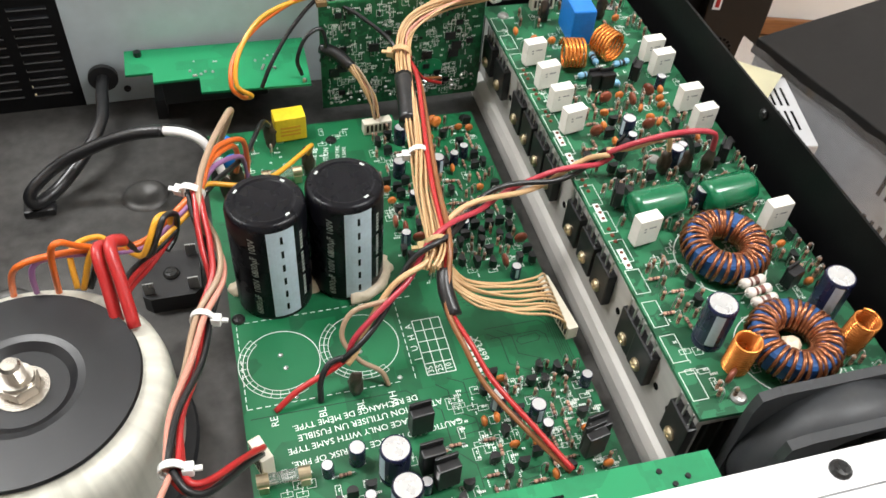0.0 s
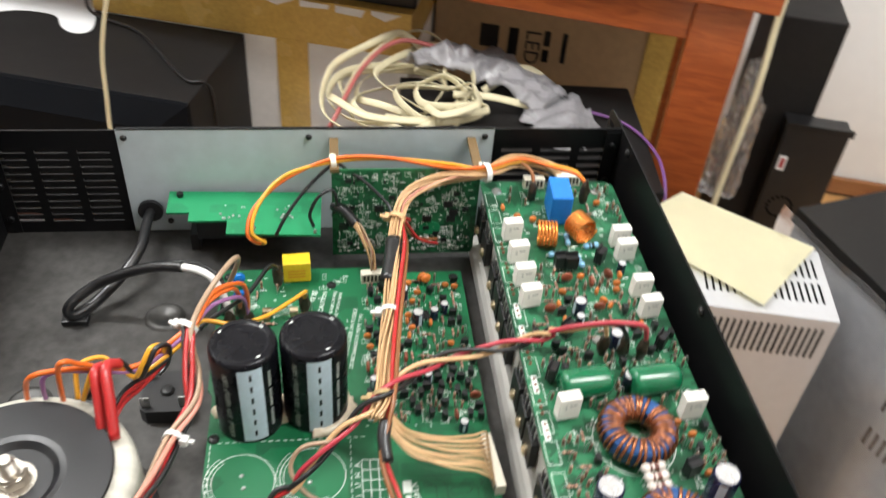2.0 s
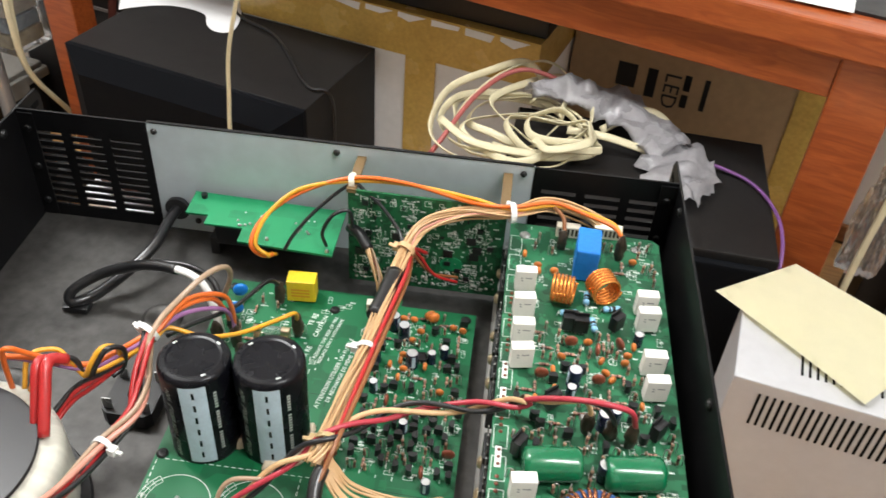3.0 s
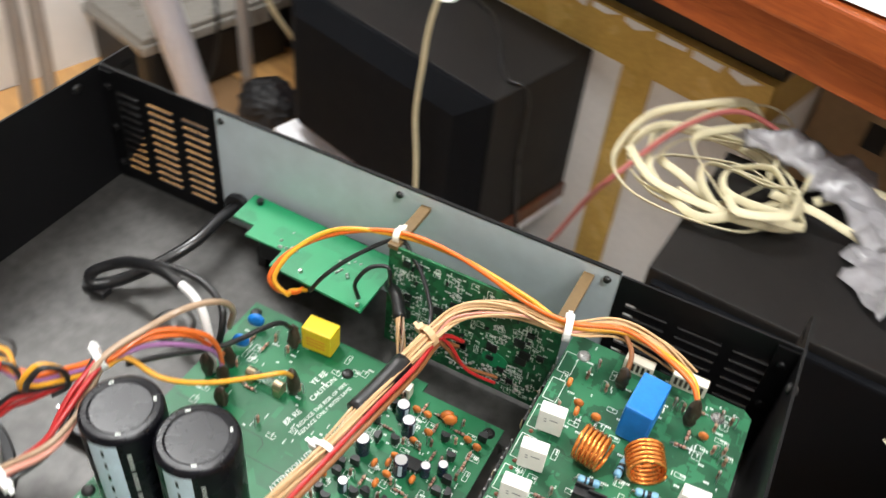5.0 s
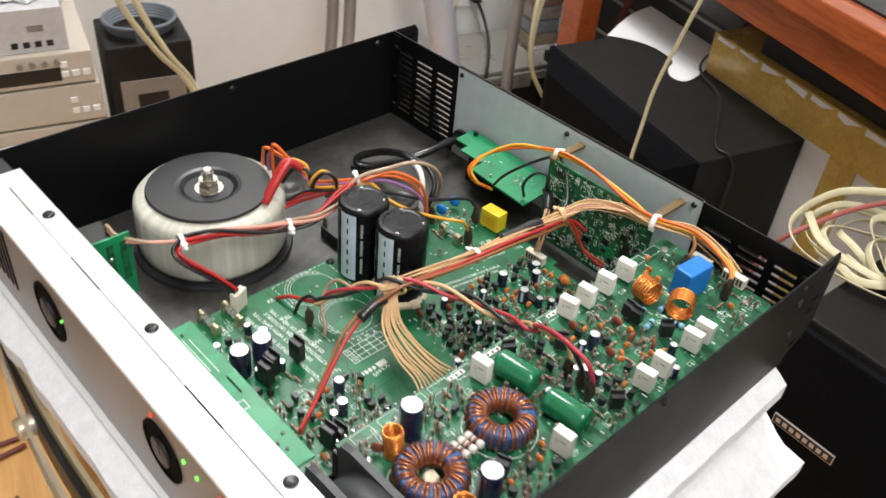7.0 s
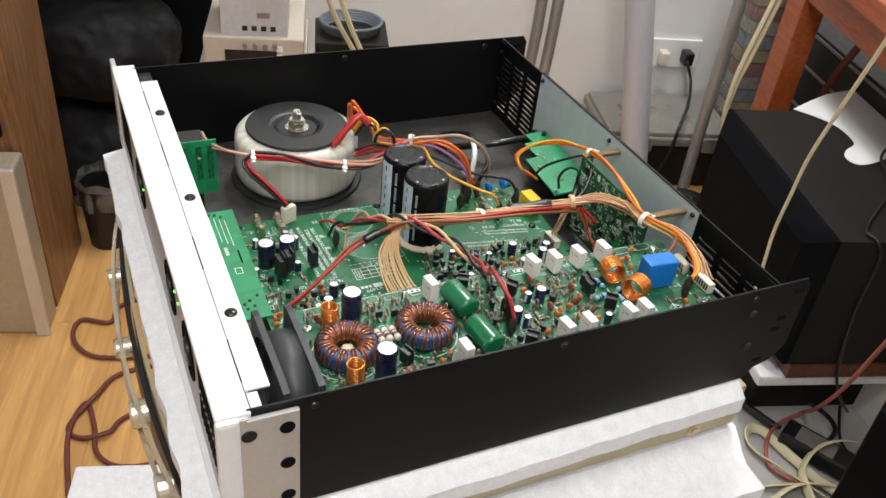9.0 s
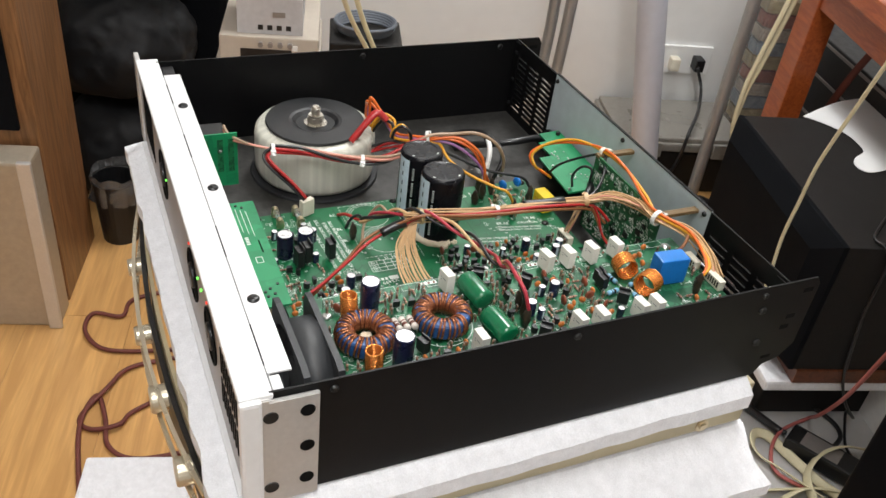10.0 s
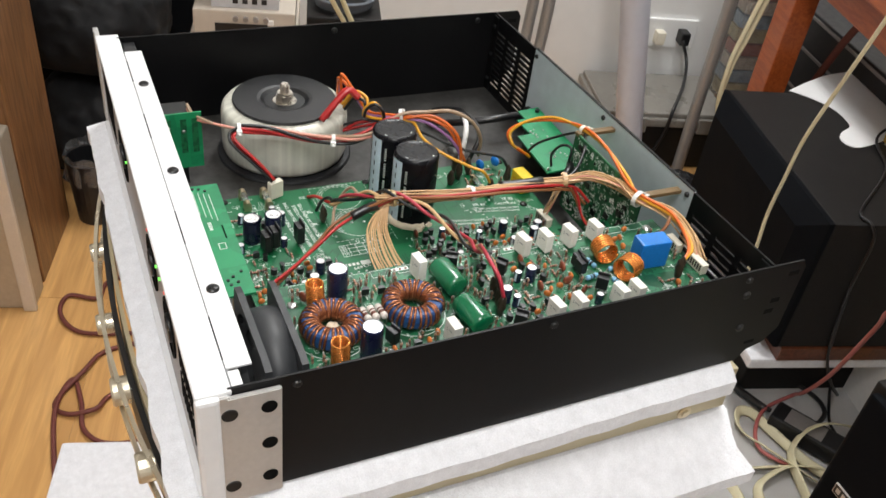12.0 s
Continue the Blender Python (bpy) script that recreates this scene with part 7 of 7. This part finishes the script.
for pts in ([(-0.33, 1.02, -0.732), (-0.372, 0.99, -0.735), (-0.407, 0.972, -0.735), (-0.45, 0.952, -0.735), (-0.488, 0.935, -0.735), (-0.494, 0.912, -0.735), (-0.47, 0.897, -0.735), (-0.44, 0.9, -0.735), (-0.408, 0.923, -0.732), (-0.363, 0.957, -0.73), (-0.33, 0.99, -0.735)], [(-0.44, 1.13, -0.73), (-0.437, 1.094, -0.715), (-0.43, 1.04, -0.7), (-0.42, 0.998, -0.71), (-0.395, 0.968, -0.725), (-0.363, 0.957, -0.73), (-0.302, 0.955, -0.735), (-0.24, 0.95, -0.738)], [(-0.34, 1.05, -0.735), (-0.355, 1.015, -0.733), (-0.362, 0.955, -0.73), (-0.345, 0.905, -0.733), (-0.315, 0.872, -0.736), (-0.25, 0.87, -0.738)], [(-0.365, 0.87, -0.737), (-0.366, 0.94, -0.736), (-0.36, 1.01, -0.734), (-0.325, 1.03, -0.734), (-0.27, 1.0, -0.737)], [(-0.37, 0.82, -0.74), (-0.31, 0.835, -0.74), (-0.26, 0.83, -0.74)]):
    bm = bmesh.new()
    tube(bm, spline(pts, 8), 0.0095, 8, flat=0.22)
    part("cable", bm, W["cream"], fr, smooth=True)
tb = thing("thin_black_cord", (-0.55, 1.14, FLOOR + 0.006), "thin black cord hanging to the floor", "cord", room=True)
wire(tb, [(-0.4845, 1.0, -0.436), (-0.4835, 1.02, -0.57), (-0.48, 1.05, -0.64), (-0.5, 1.1, -0.7), (-0.552, 1.128, -0.737), (-0.52, 1.11, -0.741), (-0.471, 1.086, -0.741), (-0.44, 1.083, -0.741)], 0.0028, "black", "cord")
mr = thing("maroon_cable", (-0.6, -0.28, FLOOR), "dark red braided cable looped on the wooden floor", "cable", room=True)
for pts in ([(-0.9, -0.2, -0.745), (-0.863, -0.28, -0.745), (-0.811, -0.292, -0.744), (-0.818, -0.347, -0.744), (-0.768, -0.352, -0.744), (-0.72, -0.315, -0.744), (-0.71, -0.255, -0.744), (-0.72, -0.15, -0.745)], [(-0.7, -0.15, -0.744), (-0.667, -0.247, -0.744), (-0.609, -0.277, -0.738), (-0.541, -0.31, -0.744), (-0.515, -0.285, -0.744), (-0.521, -0.24, -0.738), (-0.554, -0.226, -0.744), (-0.6, -0.17, -0.745)], [(-0.3, -0.25, -0.744), (-0.372, -0.272, -0.744), (-0.515, -0.304, -0.738), (-0.595, -0.293, -0.744), (-0.541, -0.268, -0.744), (-0.478, -0.25, -0.744), (-0.45, -0.199, -0.744), (-0.47, -0.1, -0.744)]):
    wire(mr, pts, 0.0043, "maroon", "cable")
bm = bmesh.new()
box(bm, -0.44, -0.3, -0.275, -0.1, FLOOR, FLOOR + 0.025, 0.006)
solo("foam_block", bm, FOAM, "white foam block on the wooden floor", "foam sheet", room=True)

# ---- along the west wall ----
def stacked_unit(v0, v1, z0, z1, u, label, dark=None, pads=0, knobs=0):
    ob = thing("test_instrument", (u - 0.12, (v0 + v1) / 2, z0), label, "instrument", room=True, group="stacked instruments")
    bm = bmesh.new()
    box(bm, u - 0.25, u, v0, v1, z0, z1, 0.003)
    part("case", bm, BEIGEINST, ob)
    if dark:
        bm = bmesh.new()
        box(bm, u, u + 0.0015, *dark)
        part("display", bm, BLACKPL, ob, "dark display window")
    for k in range(pads):
        bm = bmesh.new()
        a, b = v1 - 0.05 + 0.016 * (k % 3), z0 + (z1 - z0) * (0.25 + 0.3 * (k // 3))
        box(bm, u, u + 0.003, a, a + 0.011, b, b + 0.01, 0.0008)
        part("button", bm, CARTONWHITE, ob)
    for k in range(knobs):
        bm = bmesh.new()
        cyl(bm, (u, v0 + 0.075 + 0.018 * k, z1 - 0.014), 0.005, 0.006, 12, axis="X")
        part("knob", bm, FACEGREY, ob)
    return ob


stacked_unit(-0.102, 0.08, -0.276, -0.222, -1.0, "beige bench instrument with a dark display", (-0.064, 0.03, -0.268, -0.246), 4, 4)
stacked_unit(-0.113, 0.085, -0.345, -0.28, -1.0, "beige bench instrument with a sloped front", None, 4, 0)
stacked_unit(-0.118, 0.088, -0.43, -0.349, -1.0, "beige bench instrument low in the stack", (-0.09, 0.0, -0.41, -0.38), 4, 0)
stacked_unit(-0.12, 0.088, FLOOR, -0.434, -1.0, "tall beige bench instrument under the stack", (-0.12, 0.0, -0.62, -0.5), 0, 2)
gb = thing("product_box", (-1.08, -0.015, -0.22), "small grey product box with four printed symbols", "box", room=True)
bm = bmesh.new()
box(bm, -1.15, -1.012, -0.07, 0.05, -0.2215, -0.152, 0.001)
part("box", bm, mat("grey_card", (0.5, 0.49, 0.5), 0.6, scale=8), gb)
for k in range(4):
    bm = bmesh.new()
    v = -0.032 + k * 0.017
    box(bm, -1.0118, -1.0113, v, v + 0.0095, -0.213, -0.2035)
    part("printed_bar", bm, BLACKPL, gb)
bm = bmesh.new()
box(bm, -1.0118, -1.0113, -0.005, 0.018, -0.188, -0.178)
part("printed_bar", bm, FACEGREY, gb)
for q, tilt in ((-0.069, 18), (0.049, -18)):
    bm = bmesh.new()
    box(bm, -1.149, -1.013, -0.0006, 0.0006, 0, 0.045)
    bmesh.ops.transform(bm, matrix=Matrix.Translation((0, q, -0.152)) @ pose(0, 0, 0, tilt), verts=bm.verts)
    part("flap", bm, bpy.data.materials["grey_card"], gb, "open box flap")
crumple("tissue_paper", (-1.08, -0.01, -0.14), 0.045, 0.045, 0.03, PAPERW, "crumpled white paper on the product box", "paper", 5.0, room=True)
bs = thing("black_speaker_box", (-1.1, 0.165, FLOOR), "black box speaker with a grey cable coil on top", "loudspeaker", room=True)
bm = bmesh.new()
box(bm, -1.125, -1.0, 0.1, 0.238, FLOOR, -0.225, 0.004)
part("cabinet", bm, SPKGREY, bs)
bm = bmesh.new()
box(bm, -1.0, -0.997, 0.115, 0.22, -0.45, -0.285, 0.001)
part("front_plate", bm, FACEGREY, bs, "grey front plate")
bm = bmesh.new()
box(bm, -0.997, -0.995, 0.14, 0.19, -0.43, -0.31)
part("window", bm, BLACKPL, bs)
cl = thing("cable_coil", (-1.09, 0.165, -0.225), "grey cable coil lying on the black box", "cable", room=True)
for k in range(5):
    pts = [(-1.062 + (0.04 + 0.003 * k) * math.cos(a), 0.168 + (0.05 + 0.002 * k) * math.sin(a), -0.22 + 0.004 * k) for a in [0.6 * q for q in range(11)]]
    bm = bmesh.new()
    tube(bm, spline(pts, 5), 0.0035, 7)
    part("cable", bm, mat("grey_cable_%d" % k, (0.12, 0.135, 0.16), 0.5), cl, smooth=True)
cs = thing("cream_strap", (-0.9, 0.16, -0.2), "flat cream cables hanging to the floor", "cable", room=True)
for o in (0.0, 0.022):
    bm = bmesh.new()
    tube(bm, spline([(-0.9, 0.06 + o, 0.1), (-0.9, 0.12 + o, -0.1), (-0.9, 0.165 + o * 0.6, -0.19), (-0.9, 0.215 + o * 0.2, -0.27), (-0.9, 0.25, -0.45), (-0.9, 0.26, -0.735)], 6), 0.007, 8, flat=0.3)
    part("cable", bm, W["cream"], cs, smooth=True)
# pipes
for nm, pts, r, m_, lab in (("plastic_pipe", [(-1.3, 0.71, 0.35), (-1.3, 0.832, -0.267), (-1.3, 0.915, -0.683), (-1.3, 0.929, -0.748)], 0.034, PVC, "thick pale grey plastic pipe by the wall"), ("steel_tube", [(-1.3, 0.575, 0.2), (-1.3, 0.597, -0.29), (-1.3, 0.56, -0.75)], 0.013, STEELPIPE, "slim steel tube leaning by the wall"), ("steel_tube", [(-1.28, 0.62, 0.2), (-1.28, 0.628, -0.29), (-1.28, 0.6, -0.75)], 0.013, STEELPIPE, "slim steel tube leaning by the wall"), ("steel_tube", [(-1.3, 1.06, 0.2), (-1.3, 1.058, -0.25), (-1.3, 1.057, -0.5), (-1.3, 1.058, -0.748)], 0.015, STEELPIPE, "grey steel tube of a rack")):
    bm = bmesh.new()
    tube(bm, spline(pts, 6), r, 20 if r > 0.03 else 12)
    solo(nm, bm, m_, lab, "pipe", room=True, smooth=True)
sk_ = thing("wall_socket", (U0 + 0.006, 1.075, -0.47), "double white wall socket with two plugs", "socket", room=True)
bm = bmesh.new()
box(bm, U0, U0 + 0.01, 1.0, 1.15, -0.512, -0.432, 0.002)
part("plate", bm, WALLPAINT, sk_)
bm = bmesh.new()
box(bm, U0 + 0.01, U0 + 0.05, 1.095, 1.12, -0.49, -0.455, 0.004)
part("plug", bm, BLACKPL, sk_, "black plug")
bm = bmesh.new()
box(bm, U0 + 0.01, U0 + 0.04, 1.03, 1.055, -0.495, -0.46, 0.004)
part("plug", bm, WHITECONN, sk_, "white plug")
wire(sk_, [(U0 + 0.05, 1.1, -0.475), (-1.55, 1.118, -0.525), (-1.44, 1.075, -0.54), (-1.345, 1.022, -0.56), (-1.335, 1.01, -0.63), (-1.335, 0.985, -0.7), (-1.33, 0.95, -0.744)], 0.0045, "black", "cord")
tub = thing("storage_tub", (-1.48, 1.0, FLOOR), "cloudy clear plastic storage tub with dark contents", "tub", room=True)
bm = bmesh.new()
box(bm, -1.6, -1.37, 0.855, 1.225, FLOOR + 0.001, -0.625, 0.01)
part("body", bm, SMOKYDARK, tub, "cloudy plastic sides over dark goods")
bm = bmesh.new()
box(bm, -1.608, -1.36, 0.845, 1.235, -0.624, -0.6, 0.006)
box(bm, -1.6, -1.368, 0.853, 1.227, -0.602, -0.587, 0.005)
part("lid", bm, SMOKY, tub, "cloudy plastic lid with a deep rim")
for v in (0.94, 1.14):
    bm = bmesh.new()
    box(bm, -1.372, -1.358, v - 0.03, v + 0.03, -0.64, -0.598, 0.003)
    part("latch", bm, SMOKY, tub)
bk = thing("picture_bag", (-1.3, 1.14, -0.55), "clear bag of printed cards hanging from the desk", "bag", room=True)
rng = random.Random(3)
for k in range(9):
    bm = bmesh.new()
    z = -0.48 + k * 0.034
    box(bm, -1.32 - rng.random() * 0.01, -1.28, 1.09 + 0.008 * rng.random(), 1.168 + 0.01 * rng.random(), z, z + 0.031, 0.004)
    c = [(0.5, 0.42, 0.25), (0.3, 0.38, 0.45), (0.55, 0.5, 0.42), (0.4, 0.15, 0.12)][k % 4]
    part("card_pack", bm, mat("card_print_%d" % k, c, 0.5, var=0.5, scale=60), bk)
bm = bmesh.new()
box(bm, -1.335, -1.265, 1.085, 1.182, -0.49, -0.15, 0.004)
part("film", bm, CLEARP, bk)
ys = thing("cream_strap", (-1.2, 1.06, -0.4), "cream cables hanging beside the desk leg", "cable", room=True)
for o in (0, 0.014):
    bm = bmesh.new()
    tube(bm, spline([(-1.25, 1.15 + o, 0.1), (-1.25, 1.115 + o, -0.15), (-1.25, 1.088 + o, -0.31), (-1.25, 1.078 + o * 0.5, -0.4), (-1.25, 1.09, -0.52), (-1.24, 1.16, -0.65), (-1.23, 1.2, -0.742)], 6), 0.006, 8, flat=0.3)
    part("cable", bm, W["cream"], ys, smooth=True)
# wooden cabinet, metal case, dark bags
cab = thing("wooden_cabinet", (-0.97, -0.66, FLOOR), "brown wood-grain cabinet with a black panel", "cabinet", room=True)
bm = bmesh.new()
box(bm, -1.085, -0.862, -0.95, -0.402, FLOOR, 0.25, 0.004)
part("body", bm, CABWOOD, cab)
bm = bmesh.new()
box(bm, -0.8615, -0.852, -0.9, -0.43, -0.36, 0.22, 0.002)
part("panel", bm, SPKBLACK, cab, "black cloth panel")
mc = thing("metal_case", (-0.8, -0.6, FLOOR), "tan metal case with grey rounded edges", "case", room=True)
bm = bmesh.new()
box(bm, -0.85, -0.785, -0.8, -0.4, FLOOR, -0.385, 0.006)
part("body", bm, mat("tan_metal", (0.42, 0.36, 0.28), 0.4, metal=0.4, scale=10), mc)
bm = bmesh.new()
box(bm, -0.787, -0.777, -0.42, -0.396, FLOOR, -0.38, 0.003)
part("edge_trim", bm, SILVER, mc)
for k, (u, v, z, a, b, c) in enumerate(((-1.3, -0.36, -0.64, 0.17, 0.19, 0.2), (-1.34, -0.36, -0.4, 0.2, 0.22, 0.19), (-1.36, -0.35, -0.16, 0.2, 0.22, 0.18), (-1.36, -0.34, 0.07, 0.18, 0.2, 0.16))):
    crumple("black_bag", (u, v, z), a, b, c, mat("black_bag_film_%d" % k, (0.008, 0.008, 0.009), 0.6, spec=0.25, var=0.3, scale=12), "soft black bag in the dark corner", "bag", 2.0 + 3 * k, room=True, amp=0.14, soft=True)
rack = thing("black_rack", (-1.45, -0.45, FLOOR), "black cloth covered rack in the dark corner", "rack", room=True)
bm = bmesh.new()
box(bm, -1.6, -1.42, -0.95, -0.13, FLOOR, 0.5, 0.02)
part("cover", bm, SPKBLACK, rack, "black cloth cover")
for z in (-0.52, -0.28, -0.04, 0.2):
    bm = bmesh.new()
    box(bm, -1.6, -1.405, -0.96, -0.12, z, z + 0.02, 0.006)
    part("shelf", bm, BLACKPL, rack)
crumple("black_bag", (-1.14, 1.0, -0.69), 0.09, 0.08, 0.08, mat("black_film", (0.008, 0.008, 0.009), 0.5, spec=0.3, var=0.3, scale=12), "shiny black plastic bag beside the loudspeaker", "bag", 11.0, room=True, amp=0.25, soft=True)
pot = thing("black_pot", (-1.095, -0.345, FLOOR), "black pot wrapped in clear film", "pot", room=True)
bm = bmesh.new()
lathe(bm, [(0, 0), (0.04, 0), (0.05, 0.15), (0.045, 0.15), (0.036, 0.01), (0, 0.01)], (-1.095, -0.345, FLOOR), seg=28)
part("pot", bm, BLACKPL, pot)
bm = bmesh.new()
lathe(bm, [(0.051, 0.1), (0.053, 0.135), (0.049, 0.165)], (-1.095, -0.345, FLOOR), seg=28)
for v in bm.verts:
    v.co += 0.012 * noise.noise_vector(v.co * 40)
part("film", bm, CLEARP, pot)

# ---- right of the amplifier ----
ins = thing("bench_power_supply", (0.47, 0.56, -0.56), "grey metal bench power supply with vent slots", "instrument", rot=-13)
IB = Vector((0.47, 0.56, -0.56))


def ins_box(bm, x0, x1, y0, y1, z0, z1, bev=0.0):
    box(bm, IB.x + x0, IB.x + x1, IB.y + y0, IB.y + y1, z0, z1, bev)


bm = bmesh.new()
ins_box(bm, -0.103, 0.103, -0.056, 0.064, -0.56, -0.24, 0.002)
part("case", bm, GREYDEV, ins, "plain light grey sheet metal case")
# slots not cut: thin dark strips on the case paint their shade
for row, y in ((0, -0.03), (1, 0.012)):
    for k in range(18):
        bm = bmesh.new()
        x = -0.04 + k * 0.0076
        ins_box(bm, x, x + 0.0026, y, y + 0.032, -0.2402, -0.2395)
        part("vent_slot", bm, OPENSHADE, ins)
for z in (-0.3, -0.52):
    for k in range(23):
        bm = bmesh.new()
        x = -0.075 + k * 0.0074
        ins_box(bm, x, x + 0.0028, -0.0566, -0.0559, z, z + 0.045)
        part("vent_slot", bm, OPENSHADE, ins)
bm = bmesh.new()
box(bm, 0.34, 0.6, 0.46, 0.66, FLOOR, -0.5605, 0.004)
solo("black_case", bm, SPKGREY, "black equipment case under the power supply", "case")
bm = bmesh.new()
quad = [(0.452, 0.712, -0.2385), (0.578, 0.598, -0.2365), (0.476, 0.505, -0.2365), (0.352, 0.648, -0.2385)]
n = 10
G = []
for i in range(n + 1):
    row = []
    for j in range(n + 1):
        s, t = i / n, j / n
        p = [(1 - s) * (1 - t) * quad[0][q] + s * (1 - t) * quad[1][q] + s * t * quad[2][q] + (1 - s) * t * quad[3][q] for q in range(3)]
        row.append(bm.verts.new((p[0], p[1], p[2] + 0.003 + 0.002 * math.sin(3 * s) * math.sin(2 * t))))
    G.append(row)
for i in range(n):
    for j in range(n):
        bm.faces.new((G[i][j], G[i + 1][j], G[i + 1][j + 1], G[i][j + 1]))
bmesh.ops.solidify(bm, geom=bm.faces[:], thickness=0.0006)
solo("paper_or_glare_sheet", bm, PAPER, "pale yellow paper sheet on the power supply", "paper", smooth=True)

wr = thing("wrapped_amplifier", (0.7, 0.4, FLOOR), "grey rack amplifier with black lid in clear film", "amplifier", rot=14)
wr.location += Vector((0.085, 0.025, 0))
bm = bmesh.new()
WB = Vector((0.7, 0.4, 0))
box(bm, 0.597, 0.83, 0.05, 0.7, FLOOR, -0.27, 0.003)
part("body", bm, mat("wrapped_grey_metal", (0.42, 0.44, 0.46), 0.4, metal=0.4, var=0.15, scale=8), wr, "grey metal body")
bm = bmesh.new()
box(bm, 0.59, 0.835, 0.045, 0.705, -0.27, -0.25, 0.002)
part("lid", bm, SPKGREY, wr, "black sheet metal lid")
# slot rows as dark strips, the shade within them painted on
for r_ in range(4):
    for k in range(34):
        if r_ == 0 and k > 12:
            continue
        bm = bmesh.new()
        y, z = 0.09 + k * 0.0115, -0.5 + r_ * 0.06
        box(bm, 0.5963, 0.5968, y, y + 0.005, z, z + 0.03)
        part("vent_slot", bm, OPENSHADE, wr)
bm = bmesh.new()
NP = 34
G = []
for i in range(NP + 1):
    row = []
    for j in range(NP + 1):
        y = 0.03 + 0.69 * i / NP
        z = FLOOR + 0.03 + (-0.255 - FLOOR - 0.03) * j / NP
        q = Vector((y * 7, z * 7, 1.0))
        x = 0.587 - 0.02 * (1 - j / NP) - 0.014 * abs(noise.noise(q)) - 0.01 * abs(noise.noise(q * 2.7))
        row.append(bm.verts.new((x, y, z)))
    G.append(row)
for i in range(NP):
    for j in range(NP):
        bm.faces.new((G[i][j], G[i + 1][j], G[i + 1][j + 1], G[i][j + 1]))
part("film", bm, CLEARP, wr, "loose clear plastic film", smooth=True).visible_shadow = False

ud = thing("upright_black_unit", (0.47, 1.36, FLOOR), "black rack unit standing upright against the wall", "amplifier", room=True)
bm = bmesh.new()
box(bm, 0.395, 0.5, 1.31, 1.5, FLOOR, -0.2, 0.003)
part("case", bm, SPKGREY, ud)
bm = bmesh.new()
box(bm, 0.45, 0.56, 1.27, 1.31, FLOOR, -0.375, 0.003)
part("face", bm, BLACKPL, ud, "black face plate")
bm = bmesh.new()
box(bm, 0.448, 0.565, 1.268, 1.275, -0.385, -0.372, 0.001)
part("ear", bm, SCREW, ud)
bm = bmesh.new()
box(bm, 0.458, 0.472, 1.2685, 1.2699, -0.47, -0.44)
part("sticker", bm, PAPERW, ud, "small white sticker with red bars")
bm = bmesh.new()
box(bm, 0.4615, 0.4685, 1.268, 1.2686, -0.465, -0.445)
part("sticker_bar", bm, W["red"], ud)
bm = bmesh.new()
for k in range(16):
    a = 2 * math.pi * k / 16
    cyl(bm, (0.49 + 0.022 * math.cos(a), 1.2685, -0.55 + 0.022 * math.sin(a)), 0.003, 0.002, 6, axis="Y")
part("grille_hole", bm, OPENSHADE, ud)
crumple("bubble_wrap", (0.355, 1.2, -0.42), 0.035, 0.03, 0.2, CLEARP, "clear bubble wrap hanging by the desk leg", "wrap", 4.0, room=True, amp=0.6)
rcd = thing("cream_strap", (0.333, 1.08, -0.4), "flat cream cable hanging by the desk leg", "cable", room=True)
bm = bmesh.new()
tube(bm, spline([(0.335, 1.08, -0.02), (0.335, 1.1, -0.11), (0.34, 1.1, -0.24), (0.332, 1.09, -0.45), (0.34, 1.08, -0.74)], 6), 0.009, 8, flat=0.3)
part("cable", bm, W["cream"], rcd, smooth=True)

# ---- floor planks, last ----
pl = bmesh.new()
box(pl, -0.6, 0.6, -0.0955, 0.0955, -0.002, 0.002, 0.0005)
PL = finish(pl, "plank", [FLOORWOOD])
OFF[floor_ob.name] = Vector((0, 0, 0))
rng = random.Random(6)
v = V0 + 0.1
row = 0
while v < V1 - 0.09:
    u = U0 + 0.602 - (row % 3) * 0.4 + 0.4
    while u < U1 - 0.4:
        if -1.6 < u < 1.2 and -1.2 < v < 1.6:
            stamp("plank", PL, floor_ob, (u, v, FLOOR - 0.002))
        u += 1.2008
    v += 0.1914
    row += 1
